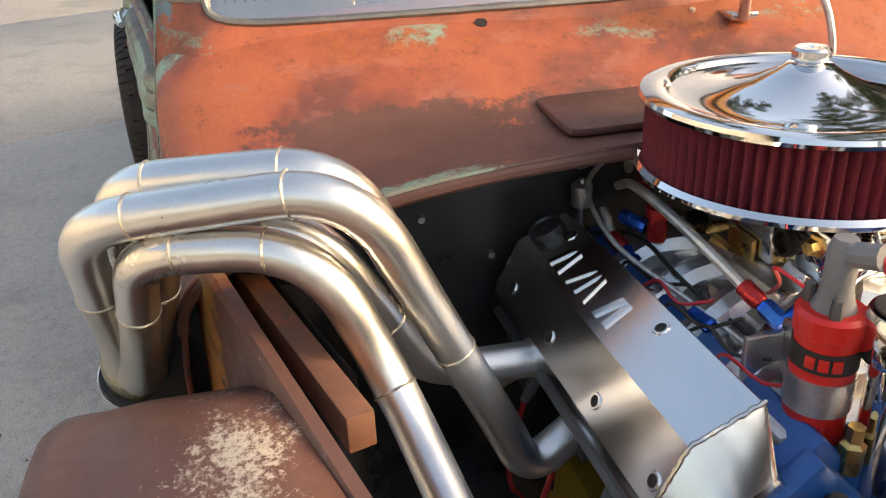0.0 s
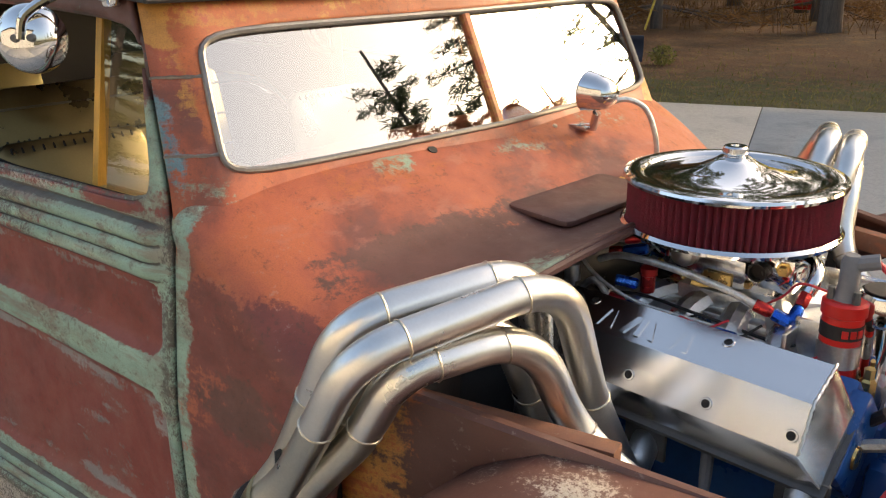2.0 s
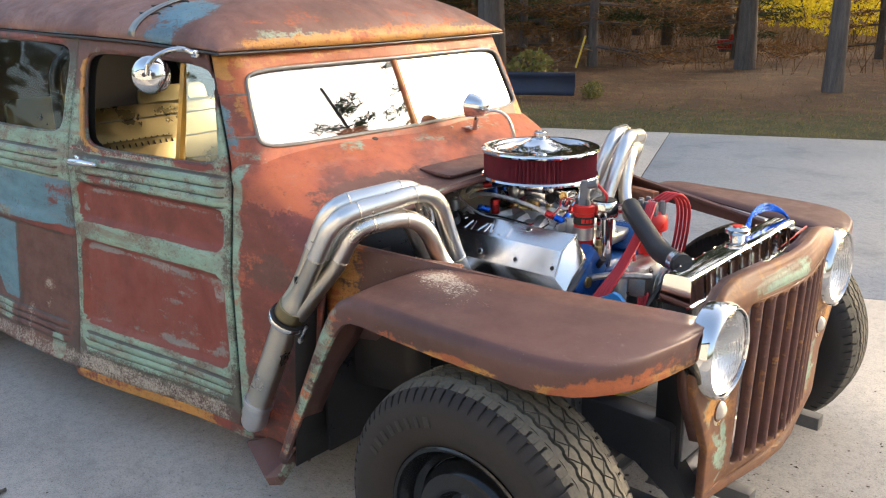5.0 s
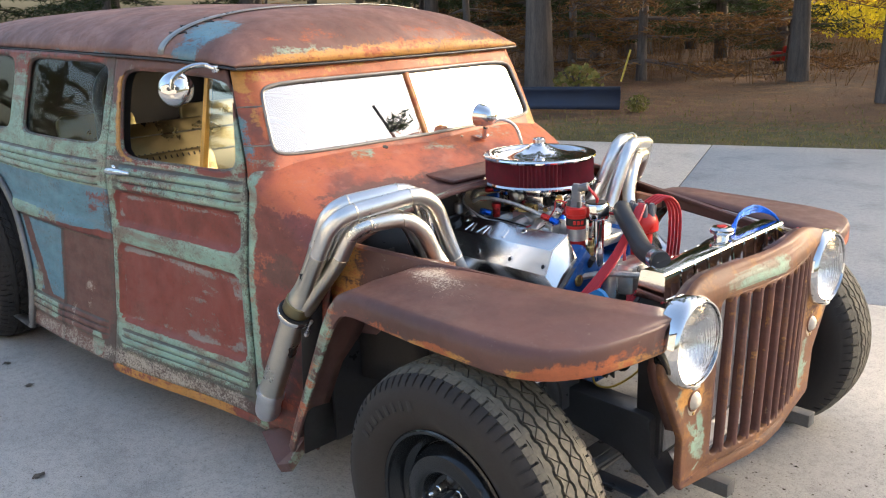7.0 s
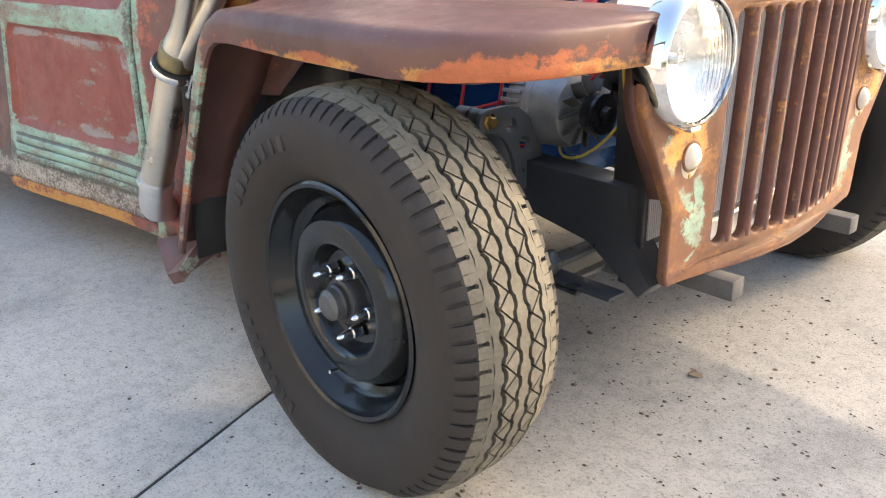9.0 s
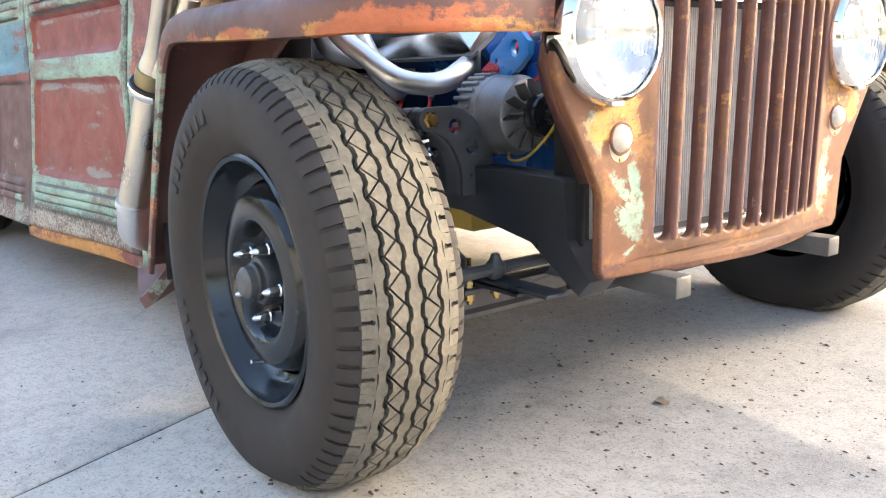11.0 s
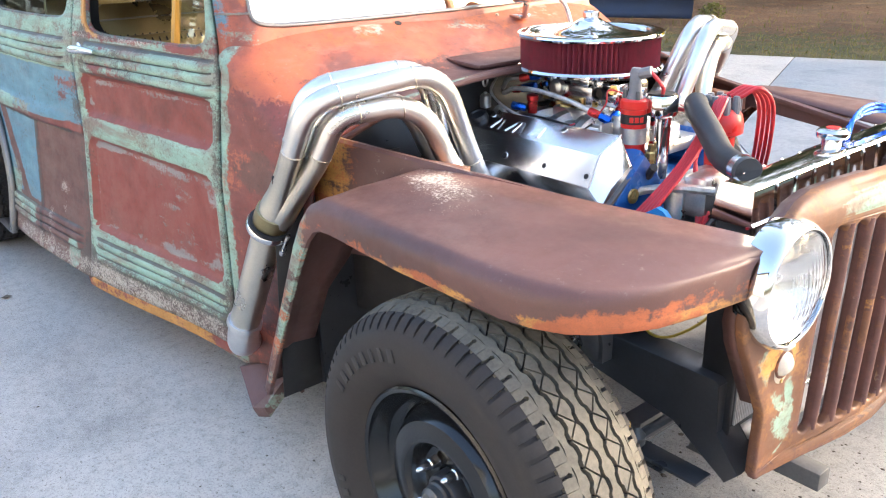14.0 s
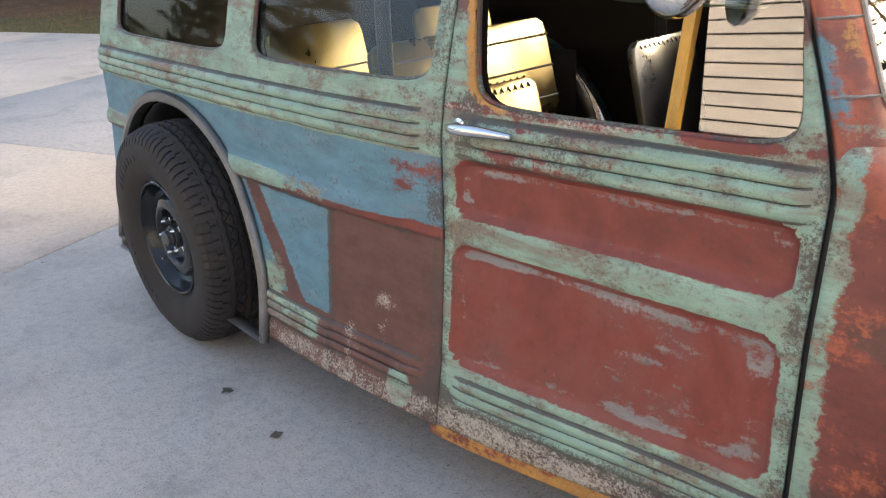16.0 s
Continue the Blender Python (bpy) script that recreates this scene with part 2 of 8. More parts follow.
def concrete():
    m, t, p = nodes("weathered_concrete")
    big, mid, fine, grain = tex(t, "noise", 0.35, 6), tex(t, "noise", 2.2, 8, 0.65), tex(t, "noise", 28, 8, 0.7), tex(t, "noise", 260, 4, 0.7)
    col = mixc(t, ramp(t, big, 0.35, 0.65), (0.40, 0.38, 0.35), (0.54, 0.51, 0.46))
    col = mixc(t, maths(t, "MULTIPLY", ramp(t, mid, 0.52, 0.68), 0.55), col, (0.22, 0.215, 0.205))
    col = mixc(t, maths(t, "MULTIPLY", ramp(t, fine, 0.46, 0.70), 0.55), col, (0.22, 0.205, 0.19))
    col = mixc(t, maths(t, "MULTIPLY", ramp(t, tex(t, "noise", 120, 5, 0.75), 0.52, 0.62), 0.6), col, (0.17, 0.155, 0.14))
    col = mixc(t, maths(t, "MULTIPLY", ramp(t, grain, 0.52, 0.66), 0.65), col, (0.66, 0.62, 0.55))
    col = mixc(t, maths(t, "MULTIPLY", ramp(t, tex(t, "noise", 75, 3, 0.5), 0.66, 0.72), 0.65), col, (0.10, 0.085, 0.07))
    link(t, col, p.inputs["Base Color"])
    p.inputs["Roughness"].default_value = 0.85
    bump(t, p, maths(t, "ADD", fine, grain), 0.35, 0.002)
    return m


def soil():
    """Needle litter, with thin grass in a ragged strip beside the drive."""
    m, t, p = nodes("needle_litter_and_dry_grass")
    big, mid, fine = tex(t, "noise", 0.5, 6), tex(t, "noise", 2.4, 8, 0.7), tex(t, "noise", 34, 8, 0.75)
    c = t.nodes.new("ShaderNodeTexCoord")
    dot = t.nodes.new("ShaderNodeVectorMath")
    dot.operation = "DOT_PRODUCT"
    dot.inputs[1].default_value = (-0.3663, 0.9305, 0.0)
    link(t, c.outputs["Object"], dot.inputs[0])
    col = mixc(t, ramp(t, big, 0.42, 0.58), (0.150, 0.062, 0.021), (0.100, 0.050, 0.018))
    col = mixc(t, ramp(t, mid, 0.50, 0.62), col, (0.20, 0.100, 0.034))
    strip = ramp(t, maths(t, "ADD", dot.outputs["Value"], ramp(t, mid, 0.3, 0.7, -1.2, 1.2)), 9.4, 8.3)
    green = mixc(t, ramp(t, mid, 0.42, 0.60), (0.070, 0.080, 0.016), (0.140, 0.110, 0.030))
    col = mixc(t, maths(t, "MULTIPLY", strip, 0.85), col, green)
    col = mixc(t, maths(t, "MULTIPLY", ramp(t, fine, 0.46, 0.60), 0.75), col, (0.050, 0.030, 0.013))
    link(t, col, p.inputs["Base Color"])
    p.inputs["Roughness"].default_value = 0.95
    bump(t, p, fine, 0.6, 0.02)
    return m


def leafy(name, a, b, through_light=0.4):
    m, t, p = nodes(name)
    g = t.nodes.new("ShaderNodeNewGeometry")
    link(t, mixc(t, g.outputs["Random Per Island"], a, b), p.inputs["Base Color"])
    p.inputs["Roughness"].default_value = 0.7
    p.inputs["Subsurface Weight"].default_value = 0.0
    tr = t.nodes.new("ShaderNodeBsdfTranslucent")
    link(t, mixc(t, g.outputs["Random Per Island"], a, b), tr.inputs[0])
    mx = t.nodes.new("ShaderNodeMixShader")
    mx.inputs[0].default_value = through_light
    link(t, p.outputs[0], mx.inputs[1])
    link(t, tr.outputs[0], mx.inputs[2])
    link(t, mx.outputs[0], t.nodes["Material Output"].inputs[0])
    return m


M_CONC, M_SOIL = concrete(), soil()
M_NEEDLE = leafy("pine_needles", (0.025, 0.045, 0.018), (0.07, 0.085, 0.03))
M_DEADTW = leafy("dry_brown_needles", (0.10, 0.050, 0.020), (0.27, 0.145, 0.050))
M_GOLDLF = leafy("yellow_autumn_leaves", (0.62, 0.52, 0.03), (0.92, 0.74, 0.05), 0.7)
M_GRASS = leafy("dry_grass", (0.14, 0.155, 0.035), (0.33, 0.26, 0.08))
M_BARK = plain("grey_brown_bark", (0.12, 0.095, 0.08), 0.9, 0.0, 0.45, 5, 40, 0.9, stretch=(3, 3, 0.5))
M_SIDING = plain("cream_siding", (0.56, 0.55, 0.52), 0.6, 0.0, 0.06, 3, 90, 0.08)
M_JOINT = plain("dark_joint_colour", (0.11, 0.10, 0.09), 0.9, 0.0, 0.3, 20, 100, 0.3)


# ---- mesh helpers ----
def part(name, bm, material, parent=None, label="", sharp=35.0, m=None, fields=None, thick=0.0):
    """Links a bmesh as one mesh object, under a thing or a part."""
    bmesh.ops.recalc_face_normals(bm, faces=bm.faces) if len(bm.faces) < 20000 else None
    lim = radians(sharp)
    for e in bm.edges:
        e.smooth = not (len(e.link_faces) == 2 and e.calc_face_angle(0) > lim)
    for f in bm.faces:
        f.smooth = True
    me = bpy.data.meshes.new(name)
    bm.to_mesh(me)
    bm.free()
    for mt in (material if isinstance(material, (list, tuple)) else (material,)):
        me.materials.append(mt)
    if fields:
        for key, fn in fields.items():
            at = me.attributes.new(key, "FLOAT", "POINT")
            at.data.foreach_set("value", [float(fn(*v.co)) for v in me.vertices])
    ob = new(name, me)
    if parent is not None:
        ob.parent = parent
    if m is not None:
        ob.matrix_basis = m
    if thick:
        so = ob.modifiers.new("thickness", "SOLIDIFY")
        so.thickness, so.offset = thick, 0.0
    if label:
        ob["label"] = label
    return ob


def again(ob, parent, m, name=None):
    """The same mesh once more, as an object of its own."""
    o = new(name or ob.name.split(".")[0], ob.data)
    o.parent = parent
    o.matrix_basis = m
    if "label" in ob:
        o["label"] = ob["label"]
    return o


def base(name, label, category, group="", kind="", at=(0, 0, 0)):
    e = new(name)
    e.location = at
    e.empty_display_size = 0.1
    return tagged(e, label, category, group, kind)


def smooth_path(pts, radius=0.06, steps=6):
    """A polyline with its corners rounded."""
    pts = [Vector(p) for p in pts]
    out = [pts[0]]
    for a, b, c in zip(pts, pts[1:], pts[2:]):
        u, v = (a - b), (c - b)
        r = min(radius, u.length * 0.48, v.length * 0.48)
        p, q = b + u.normalized() * r, b + v.normalized() * r
        for i in range(steps + 1):
            s = i / steps
            out.append((1 - s) ** 2 * p + 2 * s * (1 - s) * b + s * s * q)
    out.append(pts[-1])
    return out


def curve_path(pts, n=24):
    """A Catmull-Rom curve through the points."""
    p = [Vector(q) for q in pts]
    p = [2 * p[0] - p[1]] + p + [2 * p[-1] - p[-2]]
    out = []
    for i in range(1, len(p) - 2):
        k = max(2, n // (len(p) - 3))
        for j in range(k):
            s = j / k
            a, b, c, d = p[i - 1], p[i], p[i + 1], p[i + 2]
            out.append(0.5 * ((2 * b) + (c - a) * s + (2 * a - 5 * b + 4 * c - d) * s * s + (3 * b - a - 3 * c + d) * s ** 3))
    out.append(p[-2])
    return out


def tube(bm, pts, radius, seg=14, cap=True, wall=0.0):
    """A round tube along points; radius is one number or one for each point."""
    pts = [Vector(p) for p in pts]
    rad = radius if isinstance(radius, (list, tuple)) else [radius] * len(pts)
    tang = [(pts[min(i + 1, len(pts) - 1)] - pts[max(i - 1, 0)]).normalized() for i in range(len(pts))]
    ref = Vector((0, 0, 1)) if abs(tang[0].z) < 0.9 else Vector((1, 0, 0))
    nrm = (ref - tang[0] * ref.dot(tang[0])).normalized()
    rings = []
    for i, p in enumerate(pts):
        nrm = (nrm - tang[i] * nrm.dot(tang[i])).normalized()
        bi = tang[i].cross(nrm)
        rings.append([bm.verts.new(p + rad[i] * (math.cos(a) * nrm + math.sin(a) * bi)) for a in (2 * math.pi * k / seg for k in range(seg))])
    for r, s in zip(rings, rings[1:]):
        for k in range(seg):
            bm.faces.new((r[k], r[(k + 1) % seg], s[(k + 1) % seg], s[k]))
    if cap:
        bm.faces.new(rings[0][::-1])
        bm.faces.new(rings[-1])
    return rings


def lathe(bm, profile, m=None, seg=32, arc=2 * math.pi):
    """A profile of (radius, height) turned about z, then put at m."""
    m = m or Matrix()
    full = abs(arc - 2 * math.pi) < 1e-6
    n = seg if full else seg + 1
    rings = []
    for r, h in profile:
        if r < 1e-6:
            rings.append([bm.verts.new(m @ Vector((0, 0, h)))])
        else:
            rings.append([bm.verts.new(m @ Vector((r * math.cos(arc * k / seg), r * math.sin(arc * k / seg), h))) for k in range(n)])
    for a, b in zip(rings, rings[1:]):
        for k in range(seg):
            j = (k + 1) % n
            if len(a) == 1 and len(b) == 1:
                continue
            if len(a) == 1:
                bm.faces.new((a[0], b[k], b[j]))
            elif len(b) == 1:
                bm.faces.new((a[k], a[j], b[0]))
            else:
                bm.faces.new((a[k], a[j], b[j], b[k]))
    return rings


def block(bm, centre, size, bevel=0.004, m=None, taper=None):
    """A box with bevelled edges; taper scales the top face in x and y."""
    r = bmesh.ops.create_cube(bm, size=1.0)
    vs = r["verts"]
    for v in vs:
        top = v.co.z > 0
        v.co = Vector((v.co.x * size[0], v.co.y * size[1], v.co.z * size[2]))
        if taper and top:
            v.co.x *= taper[0]
            v.co.y *= taper[1]
    if bevel > 0:
        es = list({e for v in vs for e in v.link_edges})
        out = bmesh.ops.bevel(bm, geom=es, offset=bevel, segments=2, affect="EDGES", profile=0.5)
        vs = list({v for f in out["faces"] for v in f.verts} | {v for v in vs if v.is_valid})
    mm = Matrix.Translation(centre) @ (m or Matrix())
    for v in vs:
        v.co = mm @ v.co
    return vs


def slab(bm, outline, thick, m=None, bevel=0.0):
    """A flat plate: outline of (x, y), from z = 0 to thick, put at m."""
    m = m or Matrix()
    lo = [bm.verts.new((x, y, 0)) for x, y in outline]
    hi = [bm.verts.new((x, y, thick)) for x, y in outline]
    n = len(lo)
    fs = [bm.faces.new(lo[::-1]), bm.faces.new(hi)]
    for k in range(n):
        fs.append(bm.faces.new((lo[k], lo[(k + 1) % n], hi[(k + 1) % n], hi[k])))
    vs = lo + hi
    if bevel > 0:
        es = list({e for f in fs[:2] for e in f.edges})
        out = bmesh.ops.bevel(bm, geom=es, offset=bevel, segments=2, affect="EDGES", profile=0.5)
        vs = list({v for f in out["faces"] for v in f.verts} | {v for v in vs if v.is_valid})
    for v in vs:
        v.co = m @ v.co
    return vs


def torus(bm, big, small, m=None, seg=32, ring=10):
    m = m or Matrix()
    rows = [[bm.verts.new(m @ Vector(((big + small * math.cos(b)) * math.cos(a), (big + small * math.cos(b)) * math.sin(a), small * math.sin(b))))
             for b in (2 * math.pi * j / ring for j in range(ring))] for a in (2 * math.pi * i / seg for i in range(seg))]
    for i in range(seg):
        for j in range(ring):
            bm.faces.new((rows[i][j], rows[(i + 1) % seg][j], rows[(i + 1) % seg][(j + 1) % ring], rows[i][(j + 1) % ring]))


def sheet(bm, us, vs, fn, holes=()):
    """A grid of points fn(u, v) with openings; each hole is a function (u, v) -> (inside, snapped u, snapped v)."""
    grid, state = {}, {}
    for i, u in enumerate(us):
        for j, v in enumerate(vs):
            uu, vv, ins = u, v, -1
            for k, h in enumerate(holes):
                inside, su, sv = h(u, v)
                if inside:
                    uu, vv, ins = su, sv, k
            grid[i, j] = (uu, vv)
            state[i, j] = ins
    made = {}

    def vert(i, j):
        if (i, j) not in made:
            made[i, j] = bm.verts.new(fn(*grid[i, j]))
        return made[i, j]

    for i in range(len(us) - 1):
        for j in range(len(vs) - 1):
            q = [(i, j), (i + 1, j), (i + 1, j + 1), (i, j + 1)]
            if all(state[c] >= 0 for c in q):
                continue
            try:
                bm.faces.new([vert(*c) for c in q])
            except ValueError:
                pass
    return made


def opening(cu, cv, ru, rv, n=6.0, lean=0.0, tilt=0.0):
    """A rounded opening for sheet(): centre, half sizes, squareness; lean shifts u with v, tilt shifts v with u."""
    def test(u, v):
        dv = v - cv - tilt * (u - cu)
        du = u - cu - lean * dv
        r = (abs(du / ru) ** n + abs(dv / rv) ** n) ** (1 / n)
        if r >= 1:
            return False, u, v
        if r < 1e-6:
            return True, u, v
        du, dv = du / r, dv / r
        return True, cu + du + lean * dv, cv + dv + tilt * (du + lean * dv)
    return test


def rim_path(cu, cv, ru, rv, n=6.0, lean=0.0, tilt=0.0, k=48):
    """The outline of the same opening."""
    out = []
    for i in range(k):
        a = 2 * math.pi * i / k
        c, s = math.cos(a), math.sin(a)
        r = (abs(c) ** n + abs(s) ** n) ** (-1 / n)
        du, dv = ru * r * c, rv * r * s
        out.append((cu + du + lean * dv, cv + dv + tilt * (du + lean * dv)))
    return out


def ring_tube(bm, pts, radius, seg=8):
    """A closed tube through a loop of points."""
    pts = [Vector(p) for p in pts]
    n = len(pts)
    rings = []
    c = sum(pts, Vector()) / n
    for i in range(n):
        t = (pts[(i + 1) % n] - pts[i - 1]).normalized()
        a = (pts[i] - c)
        a = (a - t * a.dot(t)).normalized()
        b = t.cross(a)
        rings.append([bm.verts.new(pts[i] + radius * (math.cos(w) * a + math.sin(w) * b)) for w in (2 * math.pi * k / seg for k in range(seg))])
    for i in range(n):
        r, s = rings[i], rings[(i + 1) % n]
        for k in range(seg):
            bm.faces.new((r[k], r[(k + 1) % seg], s[(k + 1) % seg], s[k]))


def tab(x, *pairs):
    """Linear reading of a table of x, value pairs in rising order."""
    return float(np.interp(x, [p[0] for p in pairs], [p[1] for p in pairs]))


def axis_to(direction, at=(0, 0, 0)):
    """A pose whose z runs along the direction."""
    return Matrix.Translation(at) @ Vector(direction).to_track_quat("Z", "Y").to_matrix().to_4x4()


def frange(a, b, step):
    n = max(1, round(abs(b - a) / step))
    return [a + (b - a) * i / n for i in range(n + 1)]


def sm(x, a, b):
    """A smooth step from 0 at a to 1 at b."""
    t = min(1.0, max(0.0, (x - a) / (b - a)))
    return t * t * (3 - 2 * t)


# ---- station wagon: body ----
wagon = base("station_wagon", "patina-painted vintage station wagon with open engine bay on concrete drive", "car")
SILL, BELT = 0.205, 1.03


def half_width(x, z):
    """Half of the body's width at a place along it and a height."""
    w = tab(x, (-4.1, 0.850), (-3.3, 0.872), (-2.75, 0.876), (-2.3, 0.866), (-1.83, 0.826), (-1.45, 0.792), (-1.03, 0.755), (-0.6, 0.715))
    back = tab(z, (0.12, 0.075), (0.2, 0.066), (0.38, 0.034), (0.7, 0.0), (0.95, -0.008), (1.05, -0.026), (1.2, -0.065), (1.37, -0.118))
    front = tab(z, (0.12, 0.012), (0.2, 0.010), (0.41, 0.006), (0.7, 0.0), (0.95, -0.03), (1.05, -0.048), (1.2, -0.072), (1.37, -0.105))
    k = sm(x, -1.9, -1.1)
    return w + back * (1 - k) + front * k


def front_edge(z):
    """Where the front door ends, at a height."""
    return -1.012 - 0.150 * min(1.0, max(0.0, (z - 0.96) / 0.42)) ** 1.25


DOOR_REAR = -1.872


def ribs(z, x, x0, x1):
    """The three pressed ribs below the windows."""
    k = sm(x, x0, x0 + 0.05) * (1 - sm(x, x1 - 0.05, x1))
    return k * sum(0.019 * max(0.0, 1 - ((z - c) / 0.0146) ** 2) ** 0.5 for c in (0.930, 0.959, 0.988))


def low_ribs(z, x, x0, x1):
    k = sm(x, x0, x0 + 0.04) * (1 - sm(x, x1 - 0.04, x1))
    return k * sum(0.010 * max(0.0, 1 - ((z - c) / 0.0125) ** 2) ** 0.5 for c in (0.285, 0.312, 0.339))


def inset(x, z, x0, x1, z0, z1, soft=0.02, r=0.05):
    """How far inside a rounded panel a place lies, 0 to 1."""
    dx = max(abs(x - (x0 + x1) / 2) - (x1 - x0) / 2 + r, 0)
    dz = max(abs(z - (z0 + z1) / 2) - (z1 - z0) / 2 + r, 0)
    return 1 - sm(math.hypot(dx, dz) - r, -soft, 0.0)


UP = (-1.842, -1.046, 0.764, 0.912)
LOW = (-1.848, -1.050, 0.378, 0.704)
DOOR_WIN = (-1.452, 1.180, 0.352, 0.152, 7.0, -0.18, 0.0)


def door_relief(x, z):
    d = -0.018 * inset(x, z, *UP, soft=0.014) - 0.018 * inset(x, z, *LOW, soft=0.014)
    d += ribs(z, x, -1.79, -1.03) + low_ribs(z, x, -1.83, -1.03)
    return d


def drip(x):
    """Height of the drip rail along the roof's edge."""
    return tab(x, (-4.1, 1.440), (-3.1, 1.432), (-2.42, 1.420), (-1.86, 1.406), (-1.5, 1.394), (-1.24, 1.379), (-1.05, 1.364), (-0.9, 1.350))


def to_drip(x, z, head):
    """Stretches the top of a side panel up to the drip rail."""
    return z + sm(z, 1.22, head) * (drip(x) - 0.010 - head)


def side_point(sign, relief):
    def fn(x, z):
        return (x, sign * (half_width(x, z) + relief(x, z)), to_drip(x, z, 1.385))
    return fn


def nz(x, z, s=5.0, k=0.0):
    return noise.noise((x * s + k, k * 2.3, z * s))


def streak(x, z, k=0.0):
    return noise.noise((x * 2.2 + k, k, z * 34)) + 0.5 * noise.noise((x * 7 + k, k + 3, z * 60))


def door_mint(x, y, z):
    frame_ = 1 - max(inset(x, z, *UP, soft=0.006), inset(x, z, *LOW, soft=0.006))
    v = 0.92 * frame_ + 0.15 * nz(x, z, 4)
    v -= 0.50 * sm(z, 0.29, 0.24)
    v -= (0.30 + 0.5 * streak(x, z)) * sm(z, 0.892, 0.92) * sm(z, 1.02, 0.99) * sm(x, -1.15, -1.45)
    v -= (0.55 + 0.6 * streak(x, z, 2.0)) * sm(z, 1.003, 1.02) * sm(z, 1.085, 1.04)
    v -= 0.85 * sm(z, 1.15, 1.26) * (0.8 + 0.6 * nz(x, z, 6))
    v -= 0.5 * sm(z, 1.08, 1.15) * sm(x, -1.22, -1.14) * (0.6 + nz(x, z, 9))
    return v


# dark specks: both door ends and the chipped foot, densest along the rib grooves
def door_dark(x, y, z):
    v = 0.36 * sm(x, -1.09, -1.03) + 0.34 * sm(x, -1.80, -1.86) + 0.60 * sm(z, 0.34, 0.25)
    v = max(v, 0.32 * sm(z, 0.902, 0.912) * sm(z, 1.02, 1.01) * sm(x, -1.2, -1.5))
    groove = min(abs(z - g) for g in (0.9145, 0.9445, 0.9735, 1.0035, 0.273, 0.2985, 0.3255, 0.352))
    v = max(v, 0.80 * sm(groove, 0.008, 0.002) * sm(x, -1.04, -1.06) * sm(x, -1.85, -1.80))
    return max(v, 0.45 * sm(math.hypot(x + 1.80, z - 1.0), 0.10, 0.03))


def door_primer(x, y, z):
    e = max(inset(x, z, *UP, soft=0.025), inset(x, z, *LOW, soft=0.025)) - max(inset(x, z, UP[0] + 0.035, UP[1] - 0.05, UP[2] + 0.02, UP[3] - 0.03), inset(x, z, LOW[0] + 0.035, LOW[1] - 0.06, LOW[2] + 0.035, LOW[3] - 0.035))
    inner = max(inset(x, z, *UP, soft=0.02), inset(x, z, *LOW, soft=0.02))
    return 0.40 * e + 0.31 * inner * sm(nz(x, z * 2.2, 3.5, 3.1) + 0.25 * streak(x, z, 9.0), 0.05, 0.4)


def door_brown(x, y, z):
    return 0.45 * sm(z, 0.34, 0.24) + (0.52 + 0.4 * streak(x, z, 5.0)) * sm(z, 1.003, 1.018) * sm(z, 1.085, 1.045) + 0.30 * sm(z, 0.892, 0.92) * sm(z, 1.02, 0.99) * sm(x, -1.3, -1.5) + 0.80 * sm(z, 1.15, 1.25)


def window_ring(x, z):
    cx, cz, rx, rz, n, lean = DOOR_WIN[:6]
    dz = z - cz
    return (abs((x - cx - lean * dz) / rx) ** n + abs(dz / rz) ** n) ** (1 / n)


def door_ochre(x, y, z):
    return 0.75 * sm(z, 0.235, 0.215) * sm(x, -1.0, -1.3) * sm(x, -1.9, -1.8) + 0.72 * sm(window_ring(x, z), 1.11, 1.03) * sm(x, -1.62, -1.72)


def quarter_relief(x, z):
    bar = 0.016 * sm(z, 0.690, 0.705) * sm(z, 0.770, 0.725) * sm(x, -1.95, -2.15)
    return ribs(z, x, -3.95, -1.93) + bar + low_ribs(z, x, -2.75, -1.95) * 0.9 - 0.006 * sm(x, -2.312, -2.306) * sm(z, 0.70, 0.69) * sm(z, 0.20, 0.21)


ARCH = (-3.27, 0.22, 0.60, 0.645, 2.15)


def quarter_mint(x, y, z):
    v = 0.92 * sm(z, 0.900, 0.908) * (1 - 0.55 * sm(z, 1.26, 1.34))
    v = max(v, 0.8 * sm(z, 0.70, 0.71) * sm(z, 0.765, 0.745) * sm(x, -2.05, -2.6))
    v = max(v, 0.75 * sm(z, 0.27, 0.28) * sm(z, 0.36, 0.35) * sm(x, -2.30, -2.4))
    v = max(v, 0.6 * sm(math.hypot(x + 2.62, (z - 0.42)), 0.12, 0.05))
    v = max(v, 0.72 * sm(math.hypot((x + 2.02) * 1.2, z - 0.25), 0.09, 0.04))
    return v + 0.2 * nz(x, z, 5, 1.0) * (v > 0.1)


def quarter_blue(x, y, z):
    v = 0.85 * sm(z, 0.918, 0.908) * sm(z, 0.71, 0.73)
    v = max(v, 0.80 * sm(z, 0.70, 0.69) * sm(x, -2.30, -2.32) * sm(z, 0.36, 0.38) * (1 - 0.9 * sm(abs((x + 2.62) - (z - 0.55) * -0.75), 0.05, 0.03)))
    return v * (1 - 0.28 * sm(x, -2.15, -1.95))


def quarter_brown(x, y, z):
    return 0.85 * sm(z, 0.70, 0.69) * sm(x, -2.32, -2.305) + 0.7 * sm(z, 0.26, 0.24) + 0.75 * sm(z, 0.73, 0.70) * (x < -2.32) + 0.6 * sm(z, 0.74, 0.70) * sm(z, 0.66, 0.69)


